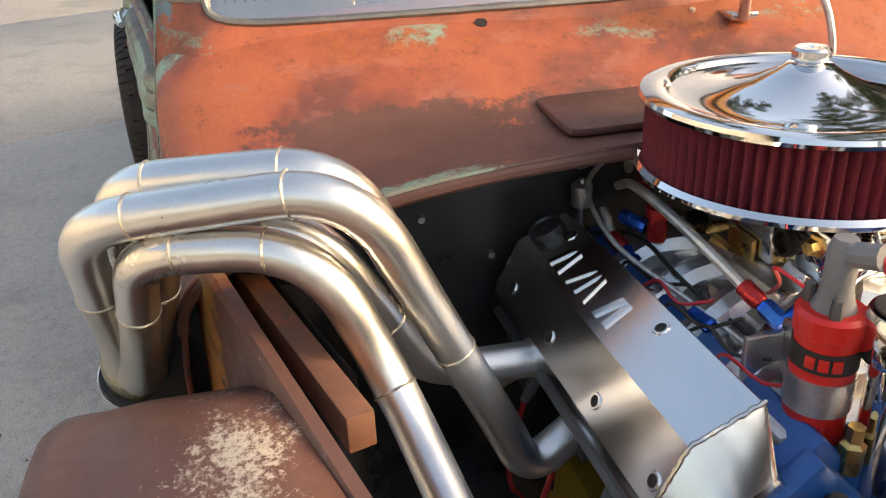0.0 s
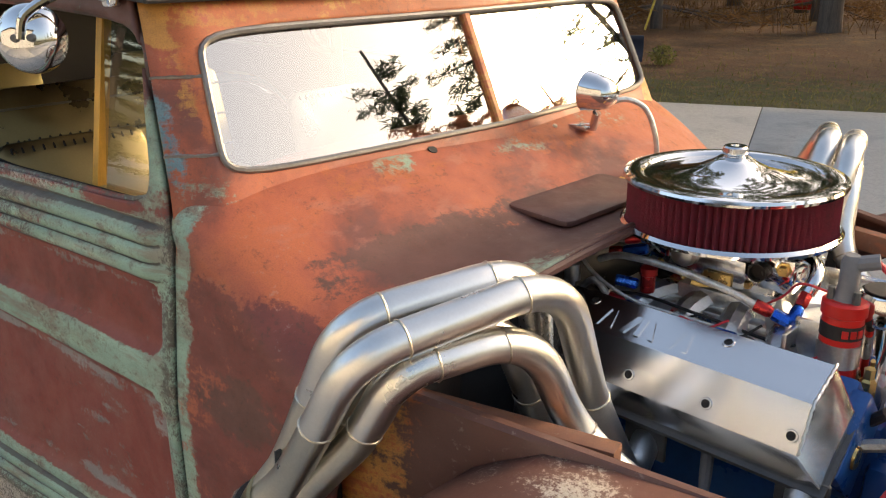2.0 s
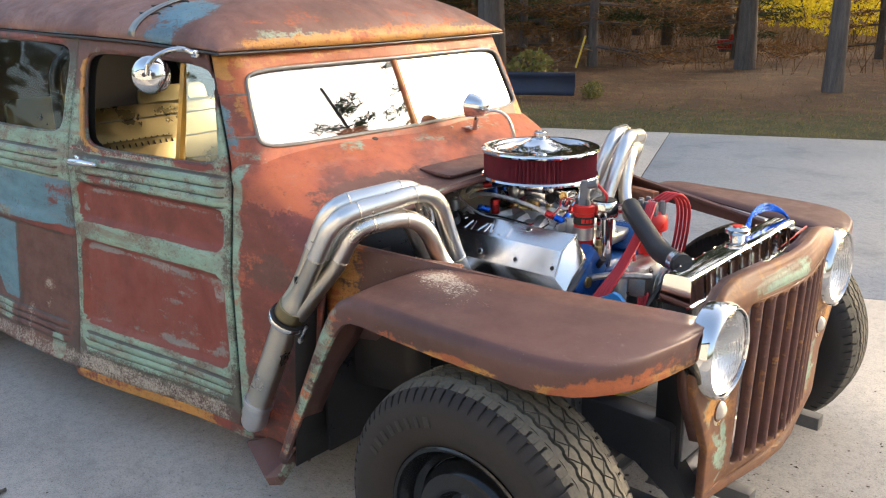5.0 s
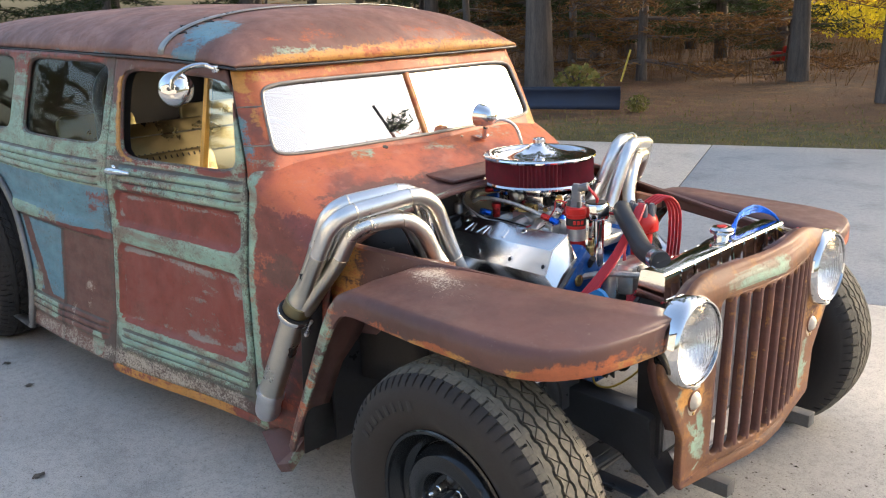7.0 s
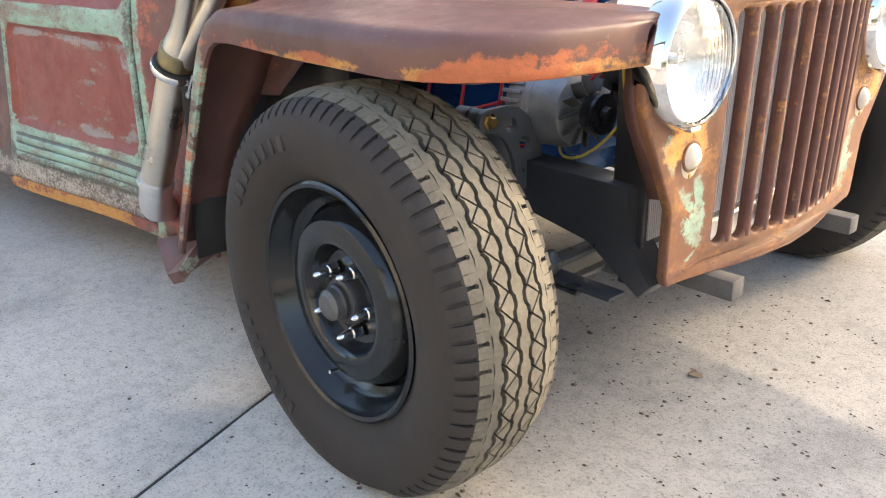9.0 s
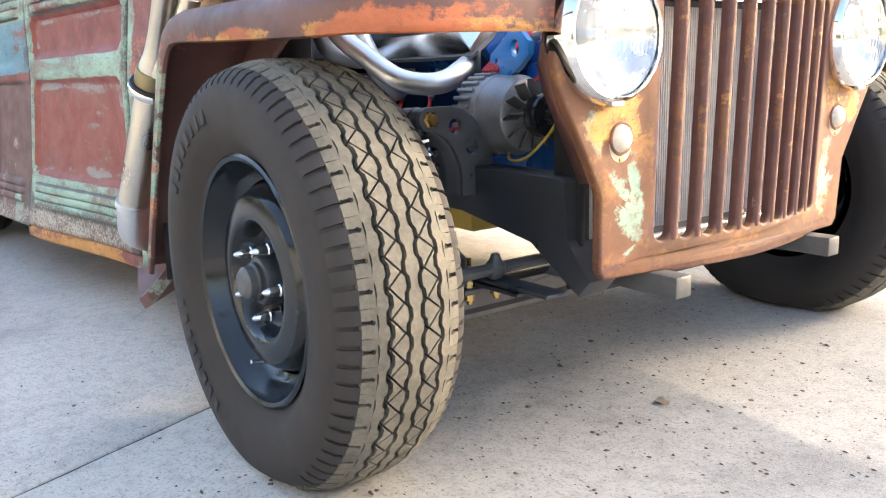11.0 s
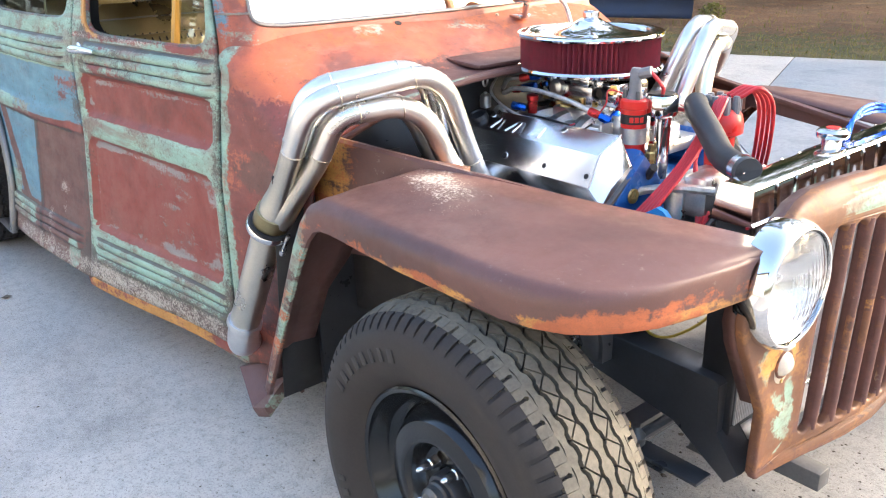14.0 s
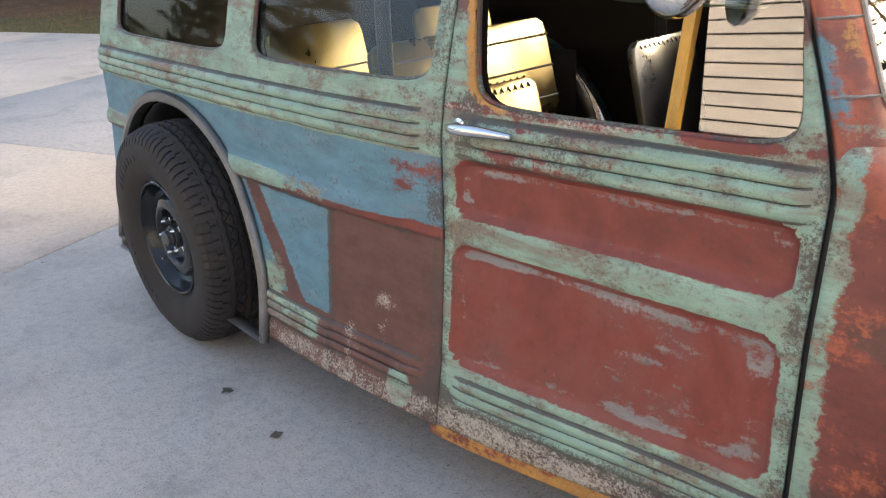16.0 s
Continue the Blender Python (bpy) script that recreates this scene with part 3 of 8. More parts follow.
# dark specks: front edge, foot, window heads, rib grooves, the step and the bar's underside
def quarter_dark(x, y, z):
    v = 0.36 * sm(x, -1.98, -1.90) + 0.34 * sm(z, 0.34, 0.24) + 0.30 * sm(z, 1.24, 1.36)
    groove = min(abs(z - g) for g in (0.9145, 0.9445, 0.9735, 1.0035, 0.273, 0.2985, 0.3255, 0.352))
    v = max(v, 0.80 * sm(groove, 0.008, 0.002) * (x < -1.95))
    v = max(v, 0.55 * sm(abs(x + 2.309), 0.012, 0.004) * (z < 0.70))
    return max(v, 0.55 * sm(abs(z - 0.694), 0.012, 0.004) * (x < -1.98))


def build_side(sign):
    fine = 0.0125 if sign < 0 else 0.03
    # door
    bm = bmesh.new()
    zs = frange(SILL, 0.27, fine) + frange(0.273, 0.352, fine * 0.32)  + frange(0.36, 0.908, fine) + frange(0.9145, 1.0035, fine * 0.32) + frange(1.012, 1.368, fine)

    def door_xz(u, z):
        return u * (front_edge(z) - 0.006) + (1 - u) * (DOOR_REAR + 0.005)

    hole = opening(*DOOR_WIN)

    def uhole(u, z):
        x = door_xz(u, z)
        ins, sx, sz = hole(x, z)
        if not ins:
            return False, u, z
        return True, (sx - DOOR_REAR - 0.005) / (front_edge(sz) - DOOR_REAR - 0.011), sz

    def door_fn(u, z):
        x = door_xz(u, z)
        return (x, sign * (half_width(x, z) + door_relief(x, z)), to_drip(x, z, 1.368))

    sheet(bm, frange(0, 1, fine / 0.85), zs, door_fn, (uhole,))
    door = part("door", bm, M_SIDE, wagon, "front door in worn mint and red oxide paint", 50, thick=0.012,
                fields=dict(mint=door_mint, primer=door_primer, brown=door_brown, ochre=door_ochre, dark_specks=door_dark, pale=lambda x, y, z: 0.36 * sm(z, 0.34, 0.25) * sm(x, -0.98, -1.1) + (0.30 + 0.2 * streak(x, z, 8.0)) * sm(z, 1.0, 1.015) * sm(z, 1.05, 1.035) * sm(x, -1.25, -1.4), blue=lambda x, y, z: 0.0))
    # rear side panel with two window openings and the wheel arch
    bm = bmesh.new()
    holes = [opening(-2.305, 1.213, 0.385, 0.150, 8.0), opening(-3.30, 1.213, 0.46, 0.150, 8.0), opening(*ARCH)]
    sheet(bm, frange(-3.93, DOOR_REAR - 0.003, fine), frange(SILL - 0.010, 0.268, fine) + frange(0.273, 0.352, fine * 0.32) + frange(0.36, 0.69, fine) + frange(0.695, 0.78, fine * 0.5) + frange(0.79, 0.908, fine) + frange(0.9145, 1.0035, fine * 0.32) + frange(1.012, 1.385, fine), side_point(sign, quarter_relief), holes)
    panel = part("rear_side_panel", bm, M_SIDE, wagon, "rear side panel with blue, mint and brown patina", 50, thick=0.012,
                 fields=dict(mint=quarter_mint, blue=quarter_blue, brown=quarter_brown, dark_specks=quarter_dark, pale=lambda x, y, z: (0.22 + 0.5 * nz(x, z, 16, 3.0)) * sm(math.hypot((x + 2.07) * 1.3, (z - 0.45) * 0.9), 0.13, 0.04) + 0.30 * sm(math.hypot((x + 2.22) * 1.5, z - 0.33), 0.10, 0.03) + 0.34 * sm(z, 0.3, 0.24)))
    # wheel-arch trim band
    bm = bmesh.new()
    loop = [(x, z) for x, z in rim_path(*ARCH, k=96) if z > 0.17]
    loop.sort(key=lambda p: math.atan2(p[1] - ARCH[1], p[0] - ARCH[0]))
    rows = []
    for x, z in loop:
        dx, dz = x - ARCH[0], z - ARCH[1]
        l = math.hypot(dx, dz)
        row = []
        for off, out in ((0.0, -0.02), (0.0, 0.022), (0.010, 0.028), (0.028, 0.024), (0.036, 0.010)):
            xx, zz = x + dx / l * off, z + dz / l * off
            row.append(bm.verts.new((xx, sign * (half_width(xx, zz) + out), zz)))
        rows.append(row)
    for r, s in zip(rows, rows[1:]):
        for k in range(4):
            bm.faces.new((r[k], r[k + 1], s[k + 1], s[k]))
    part("wheel_arch_trim", bm, M_GREYTRIM, panel, "grey steel wheel-arch trim", 40, thick=0.004)
    # glass and gaskets
    for owner, spec in ((door, DOOR_WIN), (panel, (-2.305, 1.213, 0.385, 0.150, 8.0)), (panel, (-3.30, 1.213, 0.46, 0.150, 8.0))):
        bm = bmesh.new()
        pts = rim_path(*spec, k=64)
        head = 1.368 if spec is DOOR_WIN else 1.385
        ring_tube(bm, [(x, sign * (half_width(x, z) - 0.007), to_drip(x, z, head)) for x, z in pts], 0.007)
        part("window_seal", bm, M_SIDE, owner, "rolled painted edge of the window opening", fields=dict(mint=lambda x, y, z: 0.55 * sm(z, 1.25, 1.1), brown=lambda x, y, z: 0.6, dark_specks=lambda x, y, z: 0.4))
        if spec is DOOR_WIN:
            continue
        bm = bmesh.new()
        vs = [bm.verts.new((x, sign * (half_width(x, z) - 0.012), to_drip(x, z, 1.385))) for x, z in pts]
        c = bm.verts.new((spec[0], sign * (half_width(spec[0], spec[1]) - 0.012), spec[1]))
        for i in range(len(vs)):
            bm.faces.new((vs[i], vs[(i + 1) % len(vs)], c))
        part("window_pane", bm, M_GLASS, owner, "clear side window").visible_shadow = False
    # vent window at the front of the door, and its yellow bar
    bm = bmesh.new()
    bar = [(-1.335, 1.345), (-1.346, 1.02)]
    for (x, z), (x2, z2) in zip(bar, bar[1:]):
        y1, y2 = sign * (half_width(x, z) - 0.045), sign * (half_width(x2, z2) - 0.055)
        ends = []
        for px, py, pz in ((x, y1, z), (x2, y2, z2)):
            ends.append([bm.verts.new((px + a, py + b, pz)) for a, b in ((-0.012, -0.009), (0.012, -0.009), (0.012, 0.009), (-0.012, 0.009))])
        for k in range(4):
            bm.faces.new((ends[0][k], ends[0][(k + 1) % 4], ends[1][(k + 1) % 4], ends[1][k]))
        bm.faces.new(ends[0]), bm.faces.new(ends[1])
    part("vent_window_bar", bm, M_YELLOW, door, "yellowed vertical vent-window bar", 30)
    bm = bmesh.new()
    pts = [p for p in rim_path(*DOOR_WIN, k=96) if p[0] > -1.315 + 0.10 * (1.34 - p[1])]
    pts.sort(key=lambda p: math.atan2(p[1] - 1.19, p[0] + 1.22))
    bm.faces.new([bm.verts.new((x, sign * (half_width(x, z) - 0.030), to_drip(x, z, 1.368))) for x, z in pts])
    part("vent_window_pane", bm, M_VENT, door, "clear triangular vent window").visible_shadow = False
    # black strips set in the gaps before and behind the door
    for gap in (lambda z: front_edge(z) + 0.001, lambda z: DOOR_REAR - 0.001):
        bm = bmesh.new()
        rows = []
        for z in frange(SILL, 1.36, 0.03):
            x = gap(z)
            y = half_width(x, z) - 0.010
            rows.append([bm.verts.new((x + a, sign * (y + b), to_drip(x, z, 1.368) - 0.004)) for a, b in ((-0.016, -0.010), (-0.012, 0.0), (0.012, 0.0), (0.016, -0.010))])
        for r, q in zip(rows, rows[1:]):
            for k in range(3):
                bm.faces.new((r[k], r[k + 1], q[k + 1], q[k]))
        part("door_gap_strip", bm, M_HOSE, door, "black strip set in the door gap", thick=0.003)
    # dark inner trim along the whole side
    bm = bmesh.new()
    wins = [opening(-1.452, 1.180, 0.362, 0.160, 7.0, -0.18), opening(-2.305, 1.205, 0.395, 0.158, 8.0), opening(-3.30, 1.205, 0.47, 0.158, 8.0), opening(-3.27, 0.22, 0.66, 0.70, 2.15)]
    sheet(bm, frange(-3.90, -1.06, 0.03), frange(0.22, 1.37, 0.03), lambda x, z: (min(x, front_edge(z) - 0.035), sign * (half_width(x, z) - 0.045), to_drip(x, z, 1.385)), wins)
    part("inner_trim", bm, M_INT, wagon, "dark inner side trim", 60)
    # door handle: a boss and a swept chrome lever
    if sign < 0:
        bm = bmesh.new()
        y = -half_width(-1.80, 0.985)
        lathe(bm, [(0.0, 0.0), (0.022, 0.0), (0.02, 0.012), (0.012, 0.016), (0.010, 0.034), (0.0, 0.036)], axis_to((0, -1, 0), (-1.818, y + 0.004, 0.982)), 20)
        pts = curve_path([(-1.842, y - 0.022, 0.980), (-1.80, y - 0.036, 0.984), (-1.73, y - 0.032, 0.988), (-1.645, y - 0.018, 0.987)], 16)
        tube(bm, pts, [0.006 + 0.008 * math.sin(math.pi * min(1, 0.12 + 0.85 * i / (len(pts) - 1))) for i in range(len(pts))], 12)
        part("door_handle", bm, M_CHROME, door, "chrome lever door handle")
    # sill below the door
    bm = bmesh.new()
    prof = [(0.0, 0.203), (0.006, 0.19), (0.004, 0.165), (-0.02, 0.15), (-0.09, 0.15)]
    rows = [[bm.verts.new((x, sign * (half_width(x, 0.2) - 0.008 + a), z)) for a, z in prof] for x in frange(-1.90, -0.86, 0.06)]
    for r, s in zip(rows, rows[1:]):
        for k in range(len(prof) - 1):
            bm.faces.new((r[k], r[k + 1], s[k + 1], s[k]))
    part("sill", bm, M_SIDE, wagon, "worn sill with ochre and mint paint", thick=0.006,
         fields=dict(ochre=lambda x, y, z: 0.62 * sm(x, -0.95, -1.2) + 0.2 * nz(x, z, 9), mint=lambda x, y, z: 0.5 * sm(x, -1.2, -1.0) + 0.25 * nz(x, z, 7, 4), brown=lambda x, y, z: 0.5))
    return door


M_GREYTRIM = plain("grey_steel_trim", (0.22, 0.21, 0.20), 0.38, 0.7, 0.25, 10, 160, 0.15)
for sgn in (-1, 1):
    build_side(sgn)

# ---- cowl ----
def cowl_top(x):
    return tab(x, (-1.10, 1.095), (-0.99, 1.082), (-0.94, 1.055), (-0.86, 1.012), (-0.78, 0.970), (-0.70, 0.955), (-0.62, 0.953), (-0.565, 0.962), (-0.53, 0.976))


def cowl_front(a):
    """Where the cowl ends ahead; a is 0 on the centre line, 1 on the side."""
    return -0.532 - 0.085 * a ** 2


def cowl_point(s, u):
    """u: 0 at the door seam, 1 at the front edge; s: -1 near sill, 0 the middle of the top, 1 far sill."""
    a = abs(s)
    sg = -1 if s < 0 else 1
    n_side = 0.62
    if a < n_side:                        # the top and its shoulder
        th = (math.pi / 2) * (1 - a / n_side)
        c, q = math.cos(th), math.sin(th)
        x = -1.01
        for _ in range(2):
            zs = tab(x, (-1.05, 1.0), (-1.0, 0.985), (-0.85, 0.87), (-0.7, 0.77), (-0.6, 0.74))
            n = tab(x, (-1.0, 3.4), (-0.8, 3.2), (-0.6, 3.2))
            w = half_width(x, zs)
            top = cowl_top(x) - 0.03 * (c ** 2) * sm(x, -0.95, -0.7)
            z = zs + (top - zs) * abs(q) ** (2 / n)
            rear = front_edge(z) + 0.006
            x = rear + u * (cowl_front(c ** 1.5) - rear)
        return (x, sg * w * abs(c) ** (2 / n), z)
    k = (a - n_side) / (1 - n_side)       # the flat side below
    x = -1.006 + u * (-0.617 - 0.10 * k + 1.006)
    zs = tab(x, (-1.05, 1.0), (-1.0, 0.985), (-0.85, 0.87), (-0.7, 0.77), (-0.6, 0.74))
    z = zs - k * (zs - 0.18)
    return (x, sg * half_width(x, z), z)


bm = bmesh.new()
ss = sorted(set([round(v, 5) for v in frange(-1, 1, 0.014)]))
sheet(bm, ss, frange(0, 1, 0.03), cowl_point)


def cowl_mint(x, y, z):
    v = 0.75 * sm(x, -0.94, -0.99) * sm(y, -0.60, -0.66)
    v = max(v, 0.70 * sm(math.hypot((y - 0.02) / 1.0, (x + 0.90) * 2.2), 0.13, 0.05))
    v = max(v, 0.68 * sm(math.hypot((y - 0.34), (x + 0.93) * 2.0), 0.16, 0.06))
    v = max(v, 0.62 * sm(math.hypot((y + 0.31), (x + 0.93) * 2.0), 0.10, 0.03))
    v = max(v, 0.55 * sm(x, -0.63, -0.58) * sm(y, -0.20, -0.36) * sm(y, -0.6, -0.5) * (z > 0.9))
    return v


def cowl_brown(x, y, z):
    # two dark worn patches on the near flank
    worn = 0.0
    if y < 0:
        worn = max(0.60 * sm(math.hypot((x + 0.725) / 0.12, (z - 0.965) / 0.062), 1.25, 0.45), 0.64 * sm(math.hypot((x + 0.86) / 0.135, (z - 0.752) / 0.068), 1.25, 0.55))
    return worn + 0.62 * sm(x, -0.72, -0.64) * sm(z, 0.84, 0.92) * sm(abs(y), 0.62, 0.45) + 0.55 * sm(z, 0.62, 0.4) + 0.48 * sm(x, -0.80, -0.66) * sm(z, 0.95, 0.86)


cowl = part("cowl", bm, M_COWL, wagon, "cowl in orange-red oxide paint with mint patches", 60, thick=0.008,
            fields=dict(mint=cowl_mint, brown=cowl_brown, deep=lambda x, y, z: 0.66 * sm(z, 1.0, 0.9) * sm(abs(y), 0.60, 0.68), orange=lambda x, y, z: (0.36 + 0.25 * sm(y, -0.1, 0.3)) * sm(x, -0.78, -0.9) * sm(y, -0.62, -0.4) * (z > 0.9) + 0.2 * nz(x, y, 4) * (z > 0.9), ochre=lambda x, y, z: 0.62 * sm(y, 0.45, 0.60) * sm(z, 0.92, 1.02)))
# lip below the front edge, a dark disc for the shade in a hole, the vent lid
bm = bmesh.new()
edge = [cowl_point(s, 1.0) for s in frange(-0.60, 0.60, 0.02)]
tube(bm, [(x + 0.002, y, z - 0.008) for x, y, z in edge], 0.008, 8)
part("cowl_lip", bm, M_COWL, cowl, "rolled brown edge of the cowl", fields=dict(brown=lambda x, y, z: 0.7))
bm = bmesh.new()
lathe(bm, [(0.0, 0.007), (0.010, 0.007), (0.011, -0.004)], axis_to((0.52, 0, 0.85), (-0.940, -0.203, 1.0575)), 16)
part("cowl_hole_disc", bm, M_DARK, cowl, "small dark disc painting a hole's shade on the cowl")
bm = bmesh.new()
out = [(-0.155, -0.070), (-0.150, -0.083), (-0.135, -0.090), (0.135, -0.090), (0.150, -0.083), (0.155, -0.070), (0.155, 0.040), (0.150, 0.052), (0.135, 0.058), (-0.135, 0.058), (-0.150, 0.052), (-0.155, 0.040)]
slab(bm, [(y, x) for x, y in out], 0.012, Matrix.Translation((-0.688, -0.02, 0.962)) @ Euler((0, radians(3), 0)).to_matrix().to_4x4(), 0.004)
part("cowl_vent_lid", bm, M_FENDER, cowl, "brown steel cowl vent lid")
bm = bmesh.new()
block(bm, (-0.705, 0.155, 0.966), (0.11, 0.02, 0.006), 0.002)
part("vent_hinge", bm, M_YELLOW, cowl, "yellow strip beside the vent lid")

# ---- windscreen frame ----


def screen_x(y, k):
    """Plan of the windscreen frame; k: 0 at its foot, 1 at its head."""
    a = abs(y)
    foot = -0.926 - 0.068 * a
    head = -1.066 - 0.055 * a
    return foot + (head - foot) * k


def screen_point(y, k):
    z = 1.045 + k * 0.31
    lim = half_width(front_edge(z), z)
    w = sm(abs(y), 0.61, 0.70) ** 2
    x = screen_x(y, k) * (1 - w) + (front_edge(z) + 0.006) * w
    return (x, y * lim / 0.70, z)


PANE = (0.0, 0.482, 0.628, 0.362, 11.0)
bm = bmesh.new()
sheet(bm, frange(-0.70, 0.70, 0.02), frange(-0.32, 1.0, 0.04), screen_point, (opening(*PANE),))
screen = part("windscreen_frame", bm, M_COWL, wagon, "two-pane windscreen frame in orange and ochre patina", 60, thick=0.012,
              fields=dict(ochre=lambda x, y, z: 0.92 * sm(z, 1.275, 1.30) * (0.75 + 0.3 * sm(y, -0.5, -0.2)) + 0.75 * sm(y, 0.57, 0.62) + 0.5 * sm(y, -0.60, -0.63) * sm(y, -0.68, -0.65) * sm(z, 1.12, 1.2), orange=lambda x, y, z: 0.62 * sm(y, -0.66, -0.63) * sm(z, 1.10, 1.14) + 0.3 * (z < 1.1),
                          mint=lambda x, y, z: 0.5 * sm(y, -0.60, -0.63) * sm(z, 1.12, 1.07), blue=lambda x, y, z: sm(y, -0.655, -0.68) * (0.52 + 0.75 * nz(x * 2, z, 7, 2.0))))
rim = rim_path(*PANE, k=120)
bm = bmesh.new()
ring_tube(bm, [(x + 0.006, y, z) for x, y, z in (screen_point(y, k) for y, k in rim)], 0.0065)
part("windscreen_seal", bm, M_GREYTRIM, screen, "grey rubber windscreen seal")
bm = bmesh.new()
foot_, head_ = Vector(screen_point(0, PANE[1] - PANE[3])), Vector(screen_point(0, PANE[1] + PANE[3]))
ends = [[bm.verts.new(p + Vector((a, b, 0))) for a, b in ((-0.004, -0.011), (0.006, -0.011), (0.010, -0.006), (0.010, 0.006), (0.006, 0.011), (-0.004, 0.011))] for p in (foot_, head_)]
for k in range(6):
    bm.faces.new((ends[0][k], ends[0][(k + 1) % 6], ends[1][(k + 1) % 6], ends[1][k]))
bm.faces.new(ends[0][::-1]), bm.faces.new(ends[1])
part("windscreen_bar", bm, M_COWL, screen, "orange centre bar of the windscreen", 30, fields=dict(orange=lambda x, y, z: 0.5, ochre=lambda x, y, z: 0.62))
for sgn in (-1, 1):
    side = [(sgn * 0.002, PANE[1] - PANE[3])] + [(y, k) for y, k in rim if y * sgn > 0.003] + [(sgn * 0.002, PANE[1] + PANE[3])]
    side.sort(key=lambda p: math.atan2((p[1] - PANE[1]) / PANE[3], (p[0] - sgn * 0.3) / 0.3))
    bm = bmesh.new()
    vs = [bm.verts.new(Vector(screen_point(y, k)) - Vector((0.001, 0, 0))) for y, k in side]
    bm.faces.new(vs)
    part("windscreen_pane", bm, M_SCREEN, screen, "flat windscreen pane reflecting sky and trees").visible_shadow = False

# ---- roof ----
def roof_point(u, t):
    """u: -1 to 1 across; t: 0 at the front edge to 1 at the rear."""
    x = -1.054 - 0.034 * u * u - t * 2.91
    w = half_width(max(-3.9, min(x, -1.1)), 1.36) + 0.018
    w = min(w, 0.74)
    front = (1 - max(0.0, 1 - t * 2.98 / 0.42) ** 2.3) ** (1 / 2.0)
    rear = (1 - max(0.0, 1 - (1 - t) * 2.98 / 0.35) ** 2.3) ** (1 / 2.0)
    h = tab(x, (-4.0, 0.130), (-2.6, 0.165), (-1.6, 0.156), (-1.3, 0.153), (-0.98, 0.135)) * min(front, rear)
    return (x, u * w, drip(x) + h * max(0.0, 1 - abs(u) ** 2.8) ** (1 / 1.9))


bm = bmesh.new()
us = [math.copysign(1 - (1 - abs(v)) ** 1.5, v) for v in frange(-1, 1, 0.035)]
ts = sorted([0.14 * (i / 14) ** 1.6 for i in range(14)] + frange(0.14, 0.86, 0.03) + [1 - 0.14 * (i / 12) ** 1.5 for i in range(12)])
sheet(bm, us, ts, roof_point)


def roof_mint(x, y, z):
    v = 0.60 * sm(math.hypot((x + 1.13) * 1.0, (y + 0.40) * 0.5), 0.16, 0.05) * sm(z, 1.46, 1.40)
    return v


roof = part("roof", bm, M_ROOF, wagon, "rounded rusty roof with faded blue and mint patches", 50, thick=0.01,
            fields=dict(mint=roof_mint, blue=lambda x, y, z: 0.60 * sm(math.hypot((x + 1.38), (y + 0.60) * 0.8), 0.17, 0.06) + 0.52 * sm(z, 1.46, 1.40) * sm(x, -1.75, -1.9) * sm(x, -2.75, -2.4) * (y < 0),
                        ochre=lambda x, y, z: 0.68 * sm(x, -1.16, -1.06) * sm(z, 1.46, 1.38), orange=lambda x, y, z: 0.4 * sm(x, -1.3, -1.1)))
# black strip that paints the shade of the drip gap below the roof
bm = bmesh.new()
loop = [roof_point(-1, t) for t in reversed(ts)] + [roof_point(u, 0) for u in us] + [roof_point(1, t) for t in ts]
tube(bm, [(x, y, z - 0.007) for x, y, z in loop], 0.005, 8)
part("drip_gap_strip", bm, M_HOSE, roof, "black strip painting the shaded gap under the roof edge")
bm = bmesh.new()
t0 = (1.485 - 1.07) / 2.91
rows = []
for u in us:
    a, b = Vector(roof_point(u, t0)), Vector(roof_point(u, t0 + 0.013))
    rows.append([bm.verts.new((a.x, a.y * 1.004, a.z + 0.010)), bm.verts.new((b.x, b.y * 1.004, b.z + 0.010))])
for r, s in zip(rows, rows[1:]):
    bm.faces.new((r[0], r[1], s[1], s[0]))
part("roof_strap", bm, M_SILVER, roof, "bare aluminium strap across the roof", thick=0.003)
for u0, off in ((-0.90, 0.0), (-0.83, 0.004), (-0.76, -0.002), (-0.70, 0.003)):
    bm = bmesh.new()
    pts = [Vector(roof_point(u0 + 0.01 * math.sin(i * 2.1), t0 - 0.013 + 0.039 * i / 6 + off)) + Vector((0, -0.002, 0.005)) for i in range(7)]
    tube(bm, pts, [0.003 + 0.0015 * (i % 2) for i in range(7)], 6)
    part("roof_weld", bm, M_DARK, roof, "rough weld bead on the roof")

# ---- rear wall, floor pan, firewall, cabin ----
bm = bmesh.new()
sheet(bm, frange(-1, 1, 0.1), frange(0.16, 1.40, 0.1), lambda u, z: (-3.93 - 0.03 * (1 - u * u), u * half_width(-3.93, z), z))
part("tailgate", bm, M_SIDE, wagon, "closed rear panel", thick=0.015, fields=dict(mint=lambda x, y, z: 0.6, brown=lambda x, y, z: 0.3))
bm = bmesh.new()
sheet(bm, frange(-1, 1, 0.1), frange(0.18, 1.42, 0.1), lambda u, z: (-3.90 - 0.03 * (1 - u * u), u * (half_width(-3.93, z) - 0.03), z))
part("rear_trim", bm, M_INT, wagon, "dark trim inside the rear panel", thick=0.006)
bm = bmesh.new()
block(bm, (-2.45, 0, 0.20), (2.9, 1.46, 0.03), 0.005)
part("floor_pan", bm, M_INT, wagon, "dark cabin floor")
bm = bmesh.new()
out = [(-0.70, 0.22), (0.70, 0.22), (0.70, 0.72), (0.62, 0.86), (0.45, 0.925), (0.2, 0.945), (-0.2, 0.945), (-0.45, 0.925), (-0.62, 0.86), (-0.70, 0.72)]
